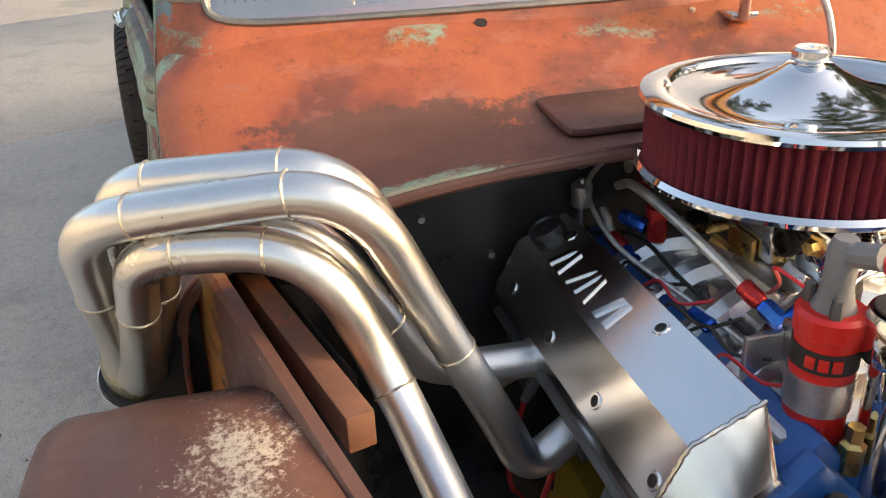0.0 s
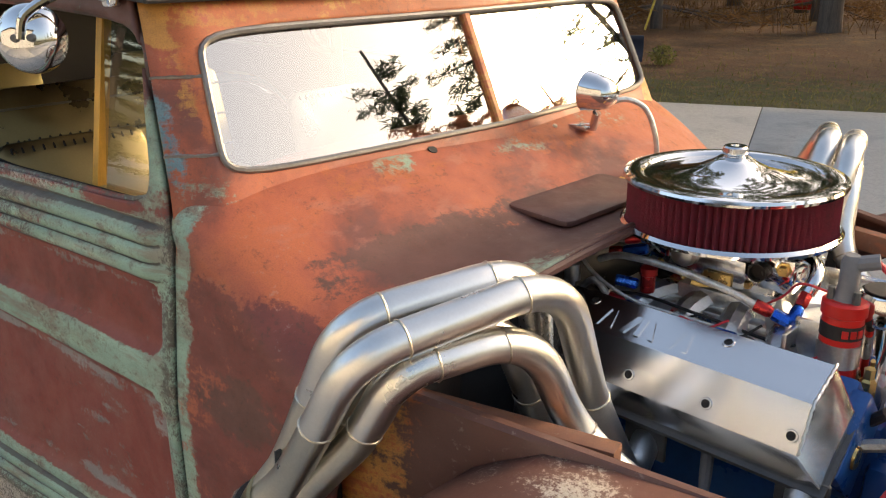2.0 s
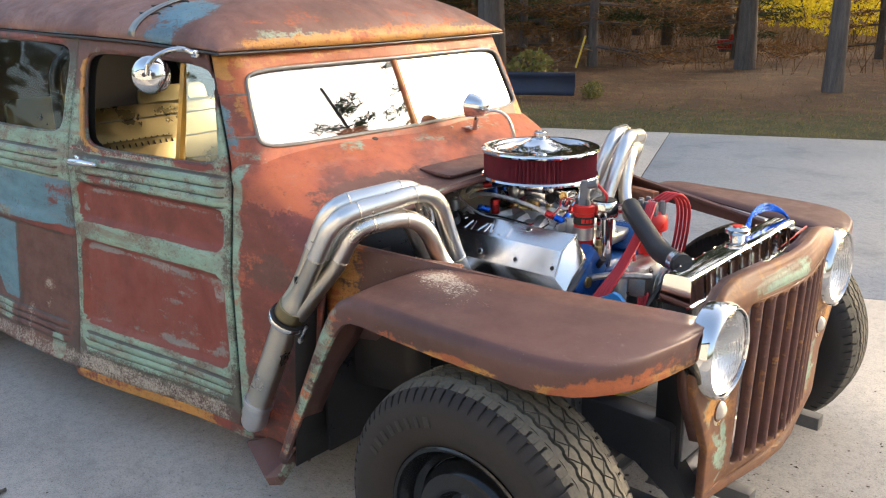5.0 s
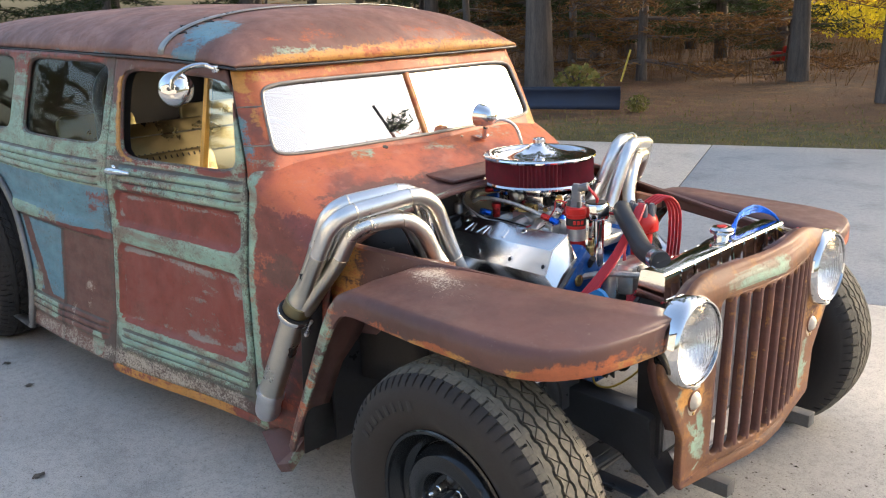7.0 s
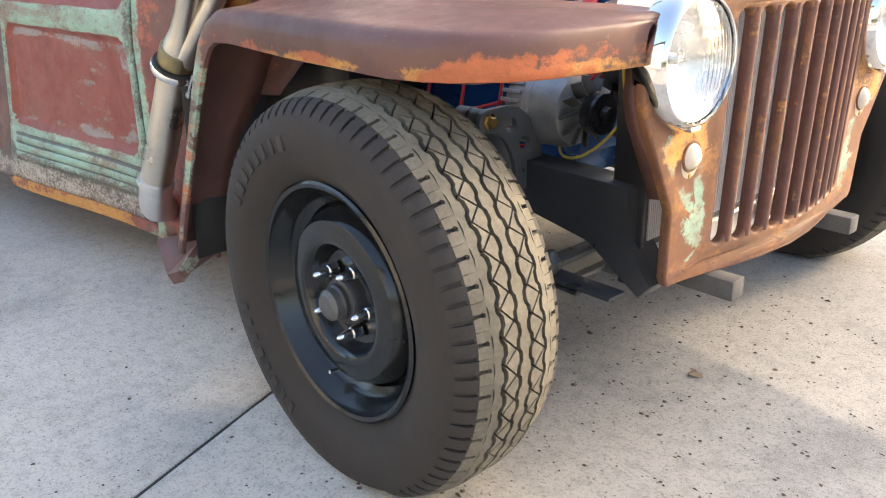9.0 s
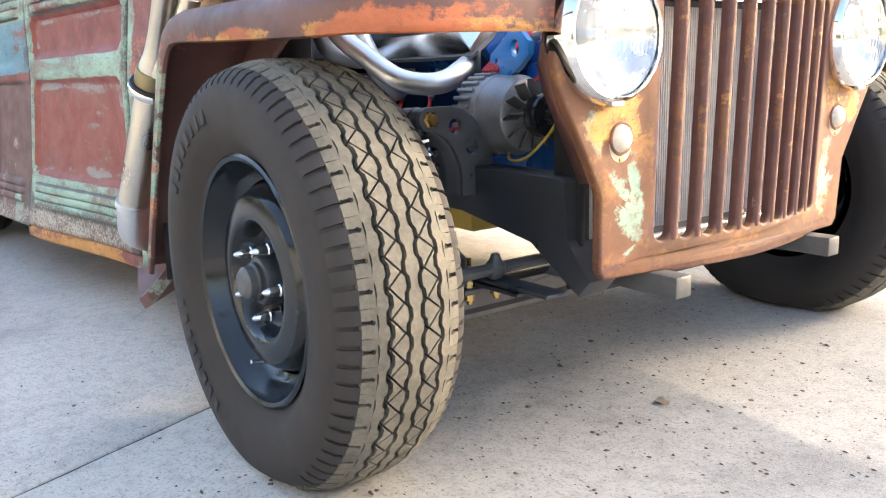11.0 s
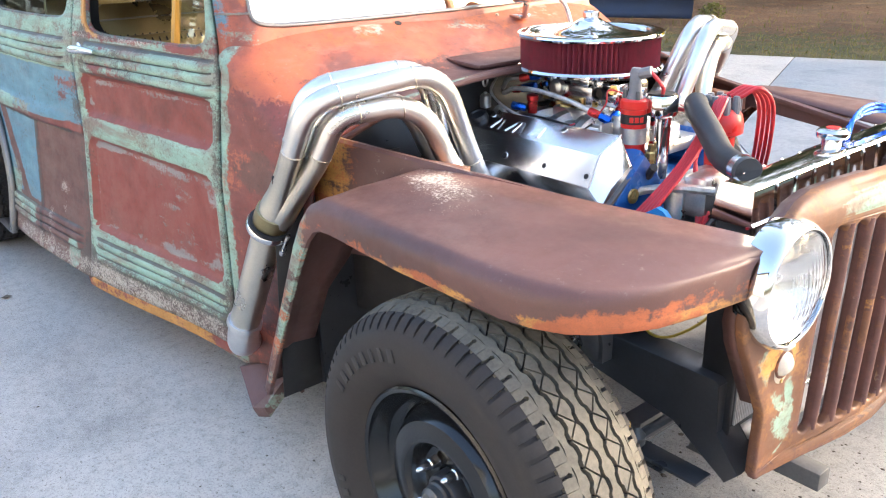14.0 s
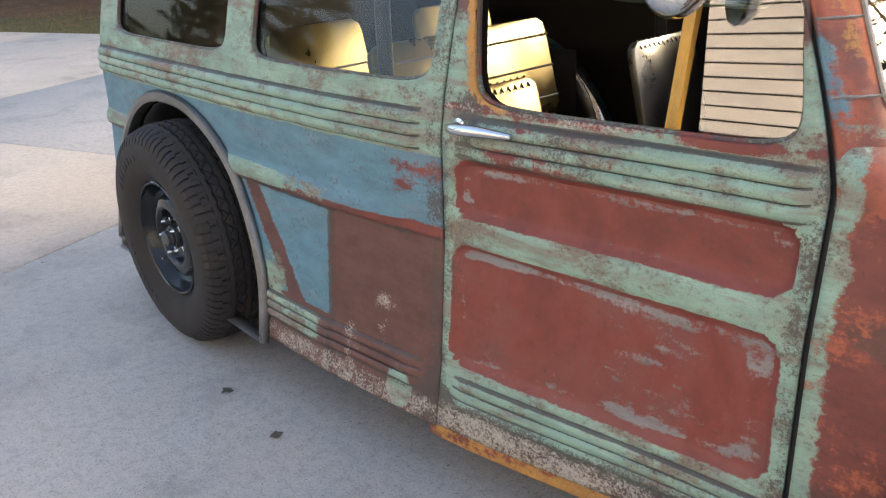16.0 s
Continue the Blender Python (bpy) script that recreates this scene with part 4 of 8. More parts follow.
slab(bm, out, 0.012, Matrix(((0, 0, 1, -0.672), (1, 0, 0, 0), (0, 1, 0, 0), (0, 0, 0, 1))), 0.0)
fire = part("firewall", bm, M_BLACK, wagon, "black firewall behind the engine")
for y, z in ((-0.38, 0.86), (-0.28, 0.79), (-0.45, 0.70), (0.1, 0.88), (0.4, 0.8)):
    bm = bmesh.new()
    lathe(bm, [(0.0, 0.008), (0.005, 0.008), (0.007, 0.0)], axis_to((1, 0, 0), (-0.66, y, z)), 8)
    part("firewall_bolt", bm, M_ALU, fire)
bm = bmesh.new()
block(bm, (-1.10, 0, 0.96), (0.16, 1.30, 0.10), 0.03)
part("dashboard", bm, M_REDINT, wagon, "dark red dashboard under the windscreen")
bm = bmesh.new()
sheet(bm, frange(-3.85, -1.2, 0.2), frange(-0.62, 0.62, 0.2), lambda x, y: (x, y, drip(x) + 0.075 - 0.06 * (y / 0.62) ** 2))
part("headliner", bm, M_INT, wagon, "dark headliner")


def seat(x, y, back_h, mt, mc, half=0.21, depth=0.44, seams=(0.16, 0.33), laced=True):
    bm = bmesh.new()
    block(bm, (x + depth / 2, y, 0.52), (depth, half * 2, 0.16), 0.035)
    s = part("seat", bm, mc, wagon, "bare aluminium seat")
    bm = bmesh.new()
    m = Matrix.Translation((x - 0.03, y, 0.58)) @ Euler((0, radians(-14), 0)).to_matrix().to_4x4()
    out_ = [(-half, 0.0), (half, 0.0), (half - 0.005, back_h - 0.05), (half - 0.012, back_h - 0.02), (half - 0.04, back_h), (0.04 - half, back_h), (0.012 - half, back_h - 0.02), (0.005 - half, back_h - 0.05)]
    slab(bm, [(a, b) for a, b in out_], 0.035, m @ Matrix(((0, 0, 1, 0), (1, 0, 0, 0), (0, 1, 0, 0), (0, 0, 0, 1))), 0.008)
    part("backrest", bm, mt, s, "folded aluminium seat back with laced edge")
    n = int(half * 66) if laced else 0
    for i in range(n):
        bm = bmesh.new()
        p = m @ Vector((0.02, (half - 0.045) * (2 * i / (n - 1) - 1), back_h - 0.012))
        tube(bm, [p + Vector((-0.02, 0, -0.012)), p + Vector((0, 0, 0.016)), p + Vector((0.024, 0, -0.012))], 0.003, 6)
        part("lacing", bm, M_DARK, s)
    for zz in seams:
        bm = bmesh.new()
        tube(bm, [m @ Vector((0.036, 0.005 - half, zz)), m @ Vector((0.036, half - 0.005, zz))], 0.004, 6)
        part("seam", bm, M_SILVER, s)
    return s


seat(-2.035, -0.43, 0.395, M_GOLD, M_GOLD, seams=())
seat(-2.12, 0.54, 0.40, M_SILVER, M_SILVER, 0.19, seams=())
seat(-2.435, -0.12, 0.485, M_GOLD, M_GOLD, 0.40, 0.2, (0.09, 0.20, 0.31, 0.42), False)
seat(-3.0, -0.34, 0.50, M_GOLD, M_GOLD, laced=False)
seat(-3.0, 0.34, 0.50, M_GOLD, M_GOLD, laced=False)
bm = bmesh.new()
for sgn in (-1, 1):
    tube(bm, smooth_path([(-2.30, sgn * 0.66, 0.2), (-2.30, sgn * 0.64, 1.28), (-2.30, sgn * 0.5, 1.38), (-2.30, 0, 1.40)], 0.1), 0.022, 12)
part("roll_hoop", bm, M_BLACK, wagon, "black tubular hoop in the cabin")
bm = bmesh.new()
tube(bm, [(-1.30, 0.36, 0.96), (-1.36, 0.36, 1.0)], 0.02, 10)
torus(bm, 0.19, 0.012, axis_to((-0.8, 0, 0.55), (-1.37, 0.36, 1.01)), 32, 8)
part("steering_wheel", bm, M_BLACK, wagon, "black steering wheel")


# ---- front fenders, engine bay sides, grille ----
def bay_y(x):
    """Half width of the engine bay's side panels."""
    return tab(x, (-0.66, 0.688), (0.31, 0.425))


def bay_z(x):
    return tab(x, (-0.66, 0.882), (0.31, 0.797))


def fender_top(x):
    return tab(x, (-0.60, 0.800), (-0.45, 0.815), (-0.2, 0.812), (0.2, 0.806), (0.36, 0.802))


def r_(x):
    """Radius of the fender's rolled outer edge."""
    return tab(x, (-0.7, 0.026), (-0.3, 0.034), (0.2, 0.034), (0.36, 0.022))


def fender_rows(sign):
    """Cross-sections from the foot of the rear leg, up and over, to the front."""
    rows = []
    path = [(-0.742, 0.235), (-0.70, 0.32), (-0.65, 0.415), (-0.60, 0.51), (-0.55, 0.605), (-0.505, 0.69), (-0.468, 0.75), (-0.432, 0.788), (-0.39, 0.808), (-0.34, 0.814), (-0.28, 0.814)]
    path += [(x, fender_top(x)) for x in frange(-0.22, 0.20, 0.06)] + [(0.245, 0.806), (0.275, 0.805), (0.30, 0.804), (0.325, 0.803), (0.345, 0.803), (0.362, 0.802)]
    n = len(path)
    for i, (x, z) in enumerate(path):
        a, b = Vector((*path[max(i - 1, 0)],)), Vector((*path[min(i + 1, n - 1)],))
        t = (b - a).normalized()
        down = Vector((t.y, -t.x))                 # towards the wheel
        if down.y > 0 and x > -0.45:
            down = -down
        inner = bay_y(max(-0.62, min(x, 0.31))) if z > 0.6 else 0.70
        outer = tab(x, (-0.75, 0.835), (-0.5, 0.846), (-0.1, 0.850), (0.15, 0.838), (0.235, 0.815), (0.29, 0.765), (0.325, 0.69), (0.350, 0.585), (0.362, 0.50))
        r = r_(x)
        lip = tab(x, (-0.75, 0.035), (-0.55, 0.045), (-0.45, 0.055), (-0.2, 0.060), (0.15, 0.066), (0.36, 0.062))
        up = tab(x, (-0.40, 0.0), (-0.33, 0.026), (-0.2, 0.026), (0.2, 0.014), (0.36, 0.010)) if z > 0.80 else 0.0
        sec = [(inner + 0.004, -up), (inner + (outer - inner) * 0.5, -0.6 * up - 0.003), (outer - 2 * r_(x), -0.12 * up)]
        for k in range(6):
            th = math.pi / 2 * k / 5
            sec.append((outer - r + r * math.sin(th), r - r * math.cos(th)))
        sec += [(outer + 0.001, lip * 0.75), (outer, lip), (outer - 0.008, lip + 0.002)]
        rows.append([(x + down.x * d, sign * y, z + down.y * d) for y, d in sec])
    return rows


def build_fender(sign):
    bm = bmesh.new()
    rows = [[bm.verts.new(p) for p in row] for row in fender_rows(sign)]
    for r, s in zip(rows, rows[1:]):
        for k in range(len(r) - 1):
            bm.faces.new((r[k], r[k + 1], s[k + 1], s[k]))
    bmesh.ops.subdivide_edges(bm, edges=bm.edges[:], cuts=1, use_grid_fill=True)
    lipz = lambda x: tab(x, (-0.5, 0.770), (-0.1, 0.762), (0.36, 0.772))
    return part("front_fender", bm, M_FENDER, wagon, "flat brown rusty front fender with pale worn specks", 60, thick=0.006,
                fields=dict(orange=lambda x, y, z: (0.40 * sm(z, lipz(x) + 0.030, lipz(x) - 0.022) + 0.38 * nz(x, z, 9) + 0.30 * sm(x, 0.12, 0.32) * sm(z, 0.80, 0.77)) * (x > -0.47) + 0.42 * sm(x, -0.5, -0.55) * sm(abs(y), 0.80, 0.84),
                            mint=lambda x, y, z: (0.78 * sm(abs(y), 0.828, 0.842) * sm(x, -0.38, -0.45) * sm(z, 0.81, 0.78)) * (0.75 + 0.5 * nz(x, z, 12, 5.0)),
                            ochre=lambda x, y, z: 0.40 * sm(abs(y), 0.83, 0.846) * sm(x, -0.45, -0.55) + (0.52 + 0.5 * nz(x, z, 18, 4)) * sm(z, lipz(x) + 0.006, lipz(x) - 0.02) * sm(x, -0.4, -0.1),
                            pale=lambda x, y, z: (0.24 * sm(math.hypot((x + 0.25) * 0.45, (y + 0.655 + 0.12 * (x + 0.22))), 0.15, 0.01) * (0.95 + 0.8 * nz(x, y, 20, 2.0)) + 0.10 * (z > 0.79)) * (y < 0), dark_specks=lambda x, y, z: 0.12))


fenders = [build_fender(-1), build_fender(1)]
bm = bmesh.new()
for sgn in (-1, 1):
    # the stub of a running board behind each fender foot
    bm2 = bmesh.new()
    pts = [(-0.99, 0.70, 0.165), (-0.95, 0.80, 0.185), (-0.80, 0.845, 0.14), (-0.74, 0.84, 0.165), (-0.725, 0.78, 0.235), (-0.735, 0.66, 0.25)]
    top = [bm2.verts.new((x, sgn * y, z)) for x, y, z in pts]
    low = [bm2.verts.new((x * 0.995, sgn * (y - 0.012), z - 0.03)) for x, y, z in pts]
    for k in range(len(pts)):
        j = (k + 1) % len(pts)
        bm2.faces.new((top[k], top[j], low[j], low[k]))
    bm2.faces.new(top), bm2.faces.new(low[::-1])
    bmesh.ops.triangulate(bm2, faces=[f for f in bm2.faces if len(f.verts) > 4])
    part("running_board_stub", bm2, M_FENDER, wagon, "bent brown running-board stub", 30, fields=dict(mint=lambda x, y, z: 0.42 * sm(x, -0.8, -0.75)))
    # side panel of the engine bay, with a turned-in flange and a rusty angle bar
    bm2 = bmesh.new()
    rows = []
    for x in frange(-0.645, 0.315, 0.05):
        y, z = bay_y(x), bay_z(x)
        rows.append([bm2.verts.new((x, sgn * yy, zz)) for yy, zz in (*[(y + 0.006, z - 0.008 - k * tab(x, (-0.5, 0.26), (-0.40, 0.15), (-0.30, 0.05), (0.3, 0.02))) for k in (1.0, 0.85, 0.7, 0.55, 0.4, 0.2)], (y + 0.003, z - 0.006), (y - 0.002, z), (y - 0.014, z - 0.002), (y - 0.017, z - 0.012))])
    for r, s in zip(rows, rows[1:]):
        for k in range(len(r) - 1):
            bm2.faces.new((r[k], r[k + 1], s[k + 1], s[k]))
    bay = part("bay_side_panel", bm2, M_FENDER, wagon, "brown engine-bay side panel with turned flange", 30, thick=0.004,
               fields=dict(ochre=lambda x, y, z: (0.62 * sm(x, -0.47, -0.56) + 0.15 * nz(x, z, 11)) * sm(z, 0.58, 0.66), orange=lambda x, y, z: (0.5 * sm(x, -0.45, -0.52) + 0.15 * nz(x, z, 8, 2)) * sm(z, 0.58, 0.66)))
    bm2 = bmesh.new()
    a, b = Vector((-0.64, sgn * 0.622, 0.835)), Vector((-0.285, sgn * 0.530, 0.795))
    d = (b - a).normalized()
    block(bm2, (a + b) / 2, ((b - a).length, 0.030, 0.042), 0.002, Matrix.Rotation(math.atan2(d.y, d.x), 4, "Z"))
    part("angle_bar", bm2, M_RUST, wagon, "rusty square bar inside the engine bay", 30, fields=dict(brown=lambda x, y, z: 0.30, orange=lambda x, y, z: 0.40))
    # panel behind the wheel, and the dark inner wing
    bm2 = bmesh.new()
    sheet(bm2, frange(-0.66, -0.40, 0.1), frange(0.40, 0.80, 0.08), lambda x, z: (x - 0.05 * (0.8 - z), sgn * (bay_y(x) - 0.10), z))
    part("inner_wing", bm2, M_DARK, wagon, "dark inner wing", thick=0.004)
    bm2 = bmesh.new()
    sheet(bm2, frange(0.44, 0.80, 0.09), frange(0.20, 0.80, 0.1), lambda y, z: (-0.64 - 0.10 * (0.8 - z), sgn * y, z))
    part("splash_panel", bm2, M_DARK, wagon, "dark splash panel behind the wheel", thick=0.004)

# ---- grille ----
def spline_poly(cu, pts):
    sp = cu.splines.new("POLY")
    sp.points.add(len(pts) - 1)
    for p, (x, y) in zip(sp.points, pts):
        p.co = (x, y, 0, 1)
    sp.use_cyclic_u = True


def cut_plate(outline, holes, thick, bevel):
    """A plate with holes, as a bmesh, from a filled outline; x, y flat, thick along z."""
    cu = bpy.data.curves.new("plate", "CURVE")
    cu.dimensions, cu.fill_mode = "2D", "BOTH"
    cu.extrude, cu.bevel_depth, cu.bevel_resolution = thick / 2, bevel, 2
    for pts in (outline, *holes):
        spline_poly(cu, pts)
    ob = bpy.data.objects.new("plate", cu)
    scene.collection.objects.link(ob)
    dg = bpy.context.evaluated_depsgraph_get()
    me = bpy.data.meshes.new_from_object(ob.evaluated_get(dg))
    bm_ = bmesh.new()
    bm_.from_mesh(me)
    bpy.data.objects.remove(ob)
    bpy.data.curves.remove(cu)
    bpy.data.meshes.remove(me)
    bmesh.ops.remove_doubles(bm_, verts=bm_.verts[:], dist=0.0002)
    return bm_


def stadium(cy, z0, z1, w, k=7):
    out = []
    r = w / 2
    for i in range(k + 1):
        a = math.pi * i / k
        out.append((cy + r * math.cos(a), z1 - r + r * math.sin(a)))
    for i in range(k + 1):
        a = math.pi + math.pi * i / k
        out.append((cy + r * math.cos(a), z0 + r + r * math.sin(a)))
    return out


SLOT_PITCH, SLOTS = 0.0535, 10
half = [(0.0, 0.875), (0.12, 0.875), (0.21, 0.873), (0.28, 0.867), (0.335, 0.857), (0.38, 0.842), (0.42, 0.820), (0.455, 0.793), (0.484, 0.752), (0.497, 0.69), (0.482, 0.645), (0.395, 0.490), (0.384, 0.470), (0.380, 0.335), (0.370, 0.322), (0.2, 0.318)]
outline = half + [(-y, z) for y, z in reversed(half[1:])]
slots = [stadium((i - (SLOTS - 1) / 2) * SLOT_PITCH, 0.366, 0.811, 0.047) for i in range(SLOTS)]
slots += [[(sg * 0.387 + 0.094 * math.cos(a), 0.732 + 0.094 * math.sin(a)) for a in (2 * math.pi * i / 40 for i in range(40))] for sg in (-1, 1)]


def grille_bend(p):
    """The plate leans back at its foot and bows forward in the middle."""
    y, z, d = p
    x = 0.352 + 0.048 * max(0.0, 1 - (abs(y) / 0.30) ** 1.7) + 0.030 * (z - 0.6)
    return Vector((x - 0.030 * sm(z, 0.80, 0.90) ** 2 + d, y, z))


bm = cut_plate(outline, slots, 0.010, 0.006)
bmesh.ops.triangulate(bm, faces=bm.faces[:])
bmesh.ops.subdivide_edges(bm, edges=[e for e in bm.edges if e.calc_length() > 0.12], cuts=3)
for v in bm.verts:
    v.co = grille_bend(v.co)


def grille_mint(x, y, z):
    v = 0.80 * sm(math.hypot((abs(y) - 0.315) * 2.6, (z - 0.44) * 0.9), 0.12, 0.05)
    v = max(v, 0.72 * sm(math.hypot((abs(y) - 0.425 - 0.45 * (z - 0.60)) * 2.4, z - 0.59), 0.10, 0.03))
    return max(v, 0.66 * sm(z, 0.812, 0.822) * sm(math.hypot((abs(y + 0.12) - 0.10) * 0.8, (z - 0.828) * 1.6), 0.10, 0.03), 0.7 * sm(math.hypot(y + 0.285, z - 0.825), 0.05, 0.02))


grille = part("grille", bm, M_GRILLE, wagon, "rusty pressed-steel grille with tall slots and mint remnants", 40,
              fields=dict(mint=grille_mint, brown=lambda x, y, z: 0.72 * sm(abs(y), 0.275, 0.262) * sm(z, 0.37, 0.385) * sm(z, 0.80, 0.785) + 0.5 * sm(z, 0.36, 0.34),
                          ochre=lambda x, y, z: 0.52 * sm(math.hypot((abs(y) - 0.36), z - 0.60), 0.14, 0.05) + 0.45 * sm(y, 0.2, 0.4) * sm(z, 0.80, 0.84)))
for i in range(SLOTS - 1):                      # rounded bars between the slots
    y = (i + 0.5 - (SLOTS - 1) / 2) * SLOT_PITCH
    bm = bmesh.new()
    pts = [grille_bend((y, z, 0.004)) for z in frange(0.372, 0.805, 0.05)]
    tube(bm, pts, 0.0098, 12)
    part("grille_bar", bm, M_GRILLE, grille, "rounded rusty grille bar", fields=dict(brown=lambda x, y, z: 0.62 + 0.5 * nz(y * 3, z, 6), ochre=lambda x, y, z: 0.16 + 0.5 * nz(y * 3, z, 5, 6.0), mint=lambda x, y, z: 0.36 * sm(nz(y, z, 6, 7.7), 0.1, 0.3)))
# turned edge of the grille shell towards the engine
bm = bmesh.new()
rows = []
for y, z in [p for p in outline if p[1] > 0.48]:
    p = grille_bend((y, z, 0))
    rows.append([bm.verts.new(p + Vector((-0.004, 0, 0))), bm.verts.new(p + Vector((-0.034, 0, -0.004)))])
for r, s in zip(rows, rows[1:]):
    if (r[0].co - s[0].co).length < 0.3:
        bm.faces.new((r[0], r[1], s[1], s[0]))
part("grille_return", bm, M_FENDER, grille, "brown turned edge of the grille shell", thick=0.004)


def build_headlamp(sign):
    m = axis_to((1, 0, 0.02), (0.354, sign * 0.387, 0.732))
    bm_ = bmesh.new()
    lathe(bm_, [(0.098, -0.022), (0.1115, -0.018), (0.1150, -0.004), (0.1155, 0.014), (0.1135, 0.026), (0.1085, 0.036), (0.104, 0.0400), (0.101, 0.0395), (0.099, 0.033)], m, 56)
    lamp = part("headlamp", bm_, M_CHROME, wagon, "round headlamp with chrome bezel", 40)
    bm_ = bmesh.new()
    lathe(bm_, [(0.0, -0.030), (0.02, -0.0275), (0.04, -0.020), (0.06, -0.0077), (0.08, 0.0097), (0.0985, 0.030)], m, 48)
    part("reflector", bm_, M_REFL, lamp, "bright bowl reflector")
    bm_ = bmesh.new()
    lathe(bm_, [(0.0, 0.000), (0.008, -0.002), (0.011, -0.014), (0.011, -0.04)], m, 20)
    part("bulb_shield", bm_, M_CHROME, lamp, "small chrome bulb shield")
    # the lens: a smooth dome outside, flutes and small prisms pressed inside
    bm_ = bmesh.new()
    faces = []
    for inner in (0, 1):
        rows = []
        for i in range(23):
            q = 0.0992 * i / 22
            ring = []
            for k in range(1 if i == 0 else 84):
                a = 2 * math.pi * k / 84
                u, v = q * math.cos(a), q * math.sin(a)
                z = 0.034 + 0.021 * (1 - (q / 0.0992) ** 2)
                if inner:
                    band = 1.0 if abs(v + 0.005) < 0.045 else 0.45
                    z -= 0.0034 + band * (0.00045 * math.cos(u * 2 * math.pi / 0.0135) + 0.0003 * math.cos(v * 2 * math.pi / 0.024))
                ring.append(bm_.verts.new(m @ Vector((u, v, z if i < 22 else 0.0330 - 0.002 * inner))))
            rows.append(ring)
        for r, q in zip(rows, rows[1:]):
            for k in range(84):
                k2 = (k + 1) % 84
                bm_.faces.new((r[0], q[k], q[k2]) if len(r) == 1 else (r[k], r[k2], q[k2], q[k]))
        faces.append(rows[-1])
    for k in range(84):
        bm_.faces.new((faces[0][k], faces[0][(k + 1) % 84], faces[1][(k + 1) % 84], faces[1][k]))
    lens = part("lens", bm_, M_LENS, lamp, "fluted clear lens", 60)
    lens.visible_shadow = False
    bm_ = bmesh.new()
    block(bm_, m @ Vector((0, -0.0, 0.0)) + Vector((0.030, 0, -0.110)), (0.018, 0.030, 0.010), 0.003)
    part("bezel_clip", bm_, M_ALU, lamp, "bezel clip")
    # parking lamp below
    m2 = axis_to((1, 0, 0.0), (grille_bend((sign * 0.346, 0.56, 0.008)).x, sign * 0.346, 0.562))
    bm_ = bmesh.new()
    lathe(bm_, [(0.0, 0.003), (0.034, 0.003), (0.040, 0.001), (0.042, -0.006)], m2, 32)
    for v in bm_.verts:
        v.co.z = 0.562 + (v.co.z - 0.562) * 1.12
        v.co.y = sign * 0.346 + (v.co.y - sign * 0.346) * 0.86
    pk = part("parking_lamp", bm_, M_BEIGE, wagon, "small cream parking lamp")
    bm_ = bmesh.new()
    lathe(bm_, [(0.0, 0.020), (0.012, 0.018), (0.021, 0.011), (0.025, 0.003)], m2, 28)
    part("lens", bm_, M_CREAM, pk, "domed cream lens")
    bm_ = bmesh.new()
    torus(bm_, 0.026, 0.003, m2 @ Matrix.Translation((0, 0, 0.004)), 28, 6)
    part("lens_ring", bm_, M_RUST, pk)
    for dz in (-0.036, 0.036):
        bm_ = bmesh.new()
        lathe(bm_, [(0, 0.006), (0.004, 0.005), (0.005, 0.0)], m2 @ Matrix.Translation(m2.to_3x3().inverted() @ Vector((0, 0, dz))), 10)
        part("screw", bm_, M_BRASS, pk)


M_REFL = plain("lamp_reflector", (0.52, 0.53, 0.54), 0.24, 0.85, 0.06, 30, 200, 0.1)
M_BEIGE = plain("cream_lamp_plate", (0.52, 0.42, 0.30), 0.5, 0.0, 0.2, 20, 160, 0.1)
M_CREAM = plain("cream_lamp_lens", (0.66, 0.58, 0.46), 0.25, 0.0, 0.1, 20, 160, 0.05, coat=0.5)
build_headlamp(-1)
build_headlamp(1)

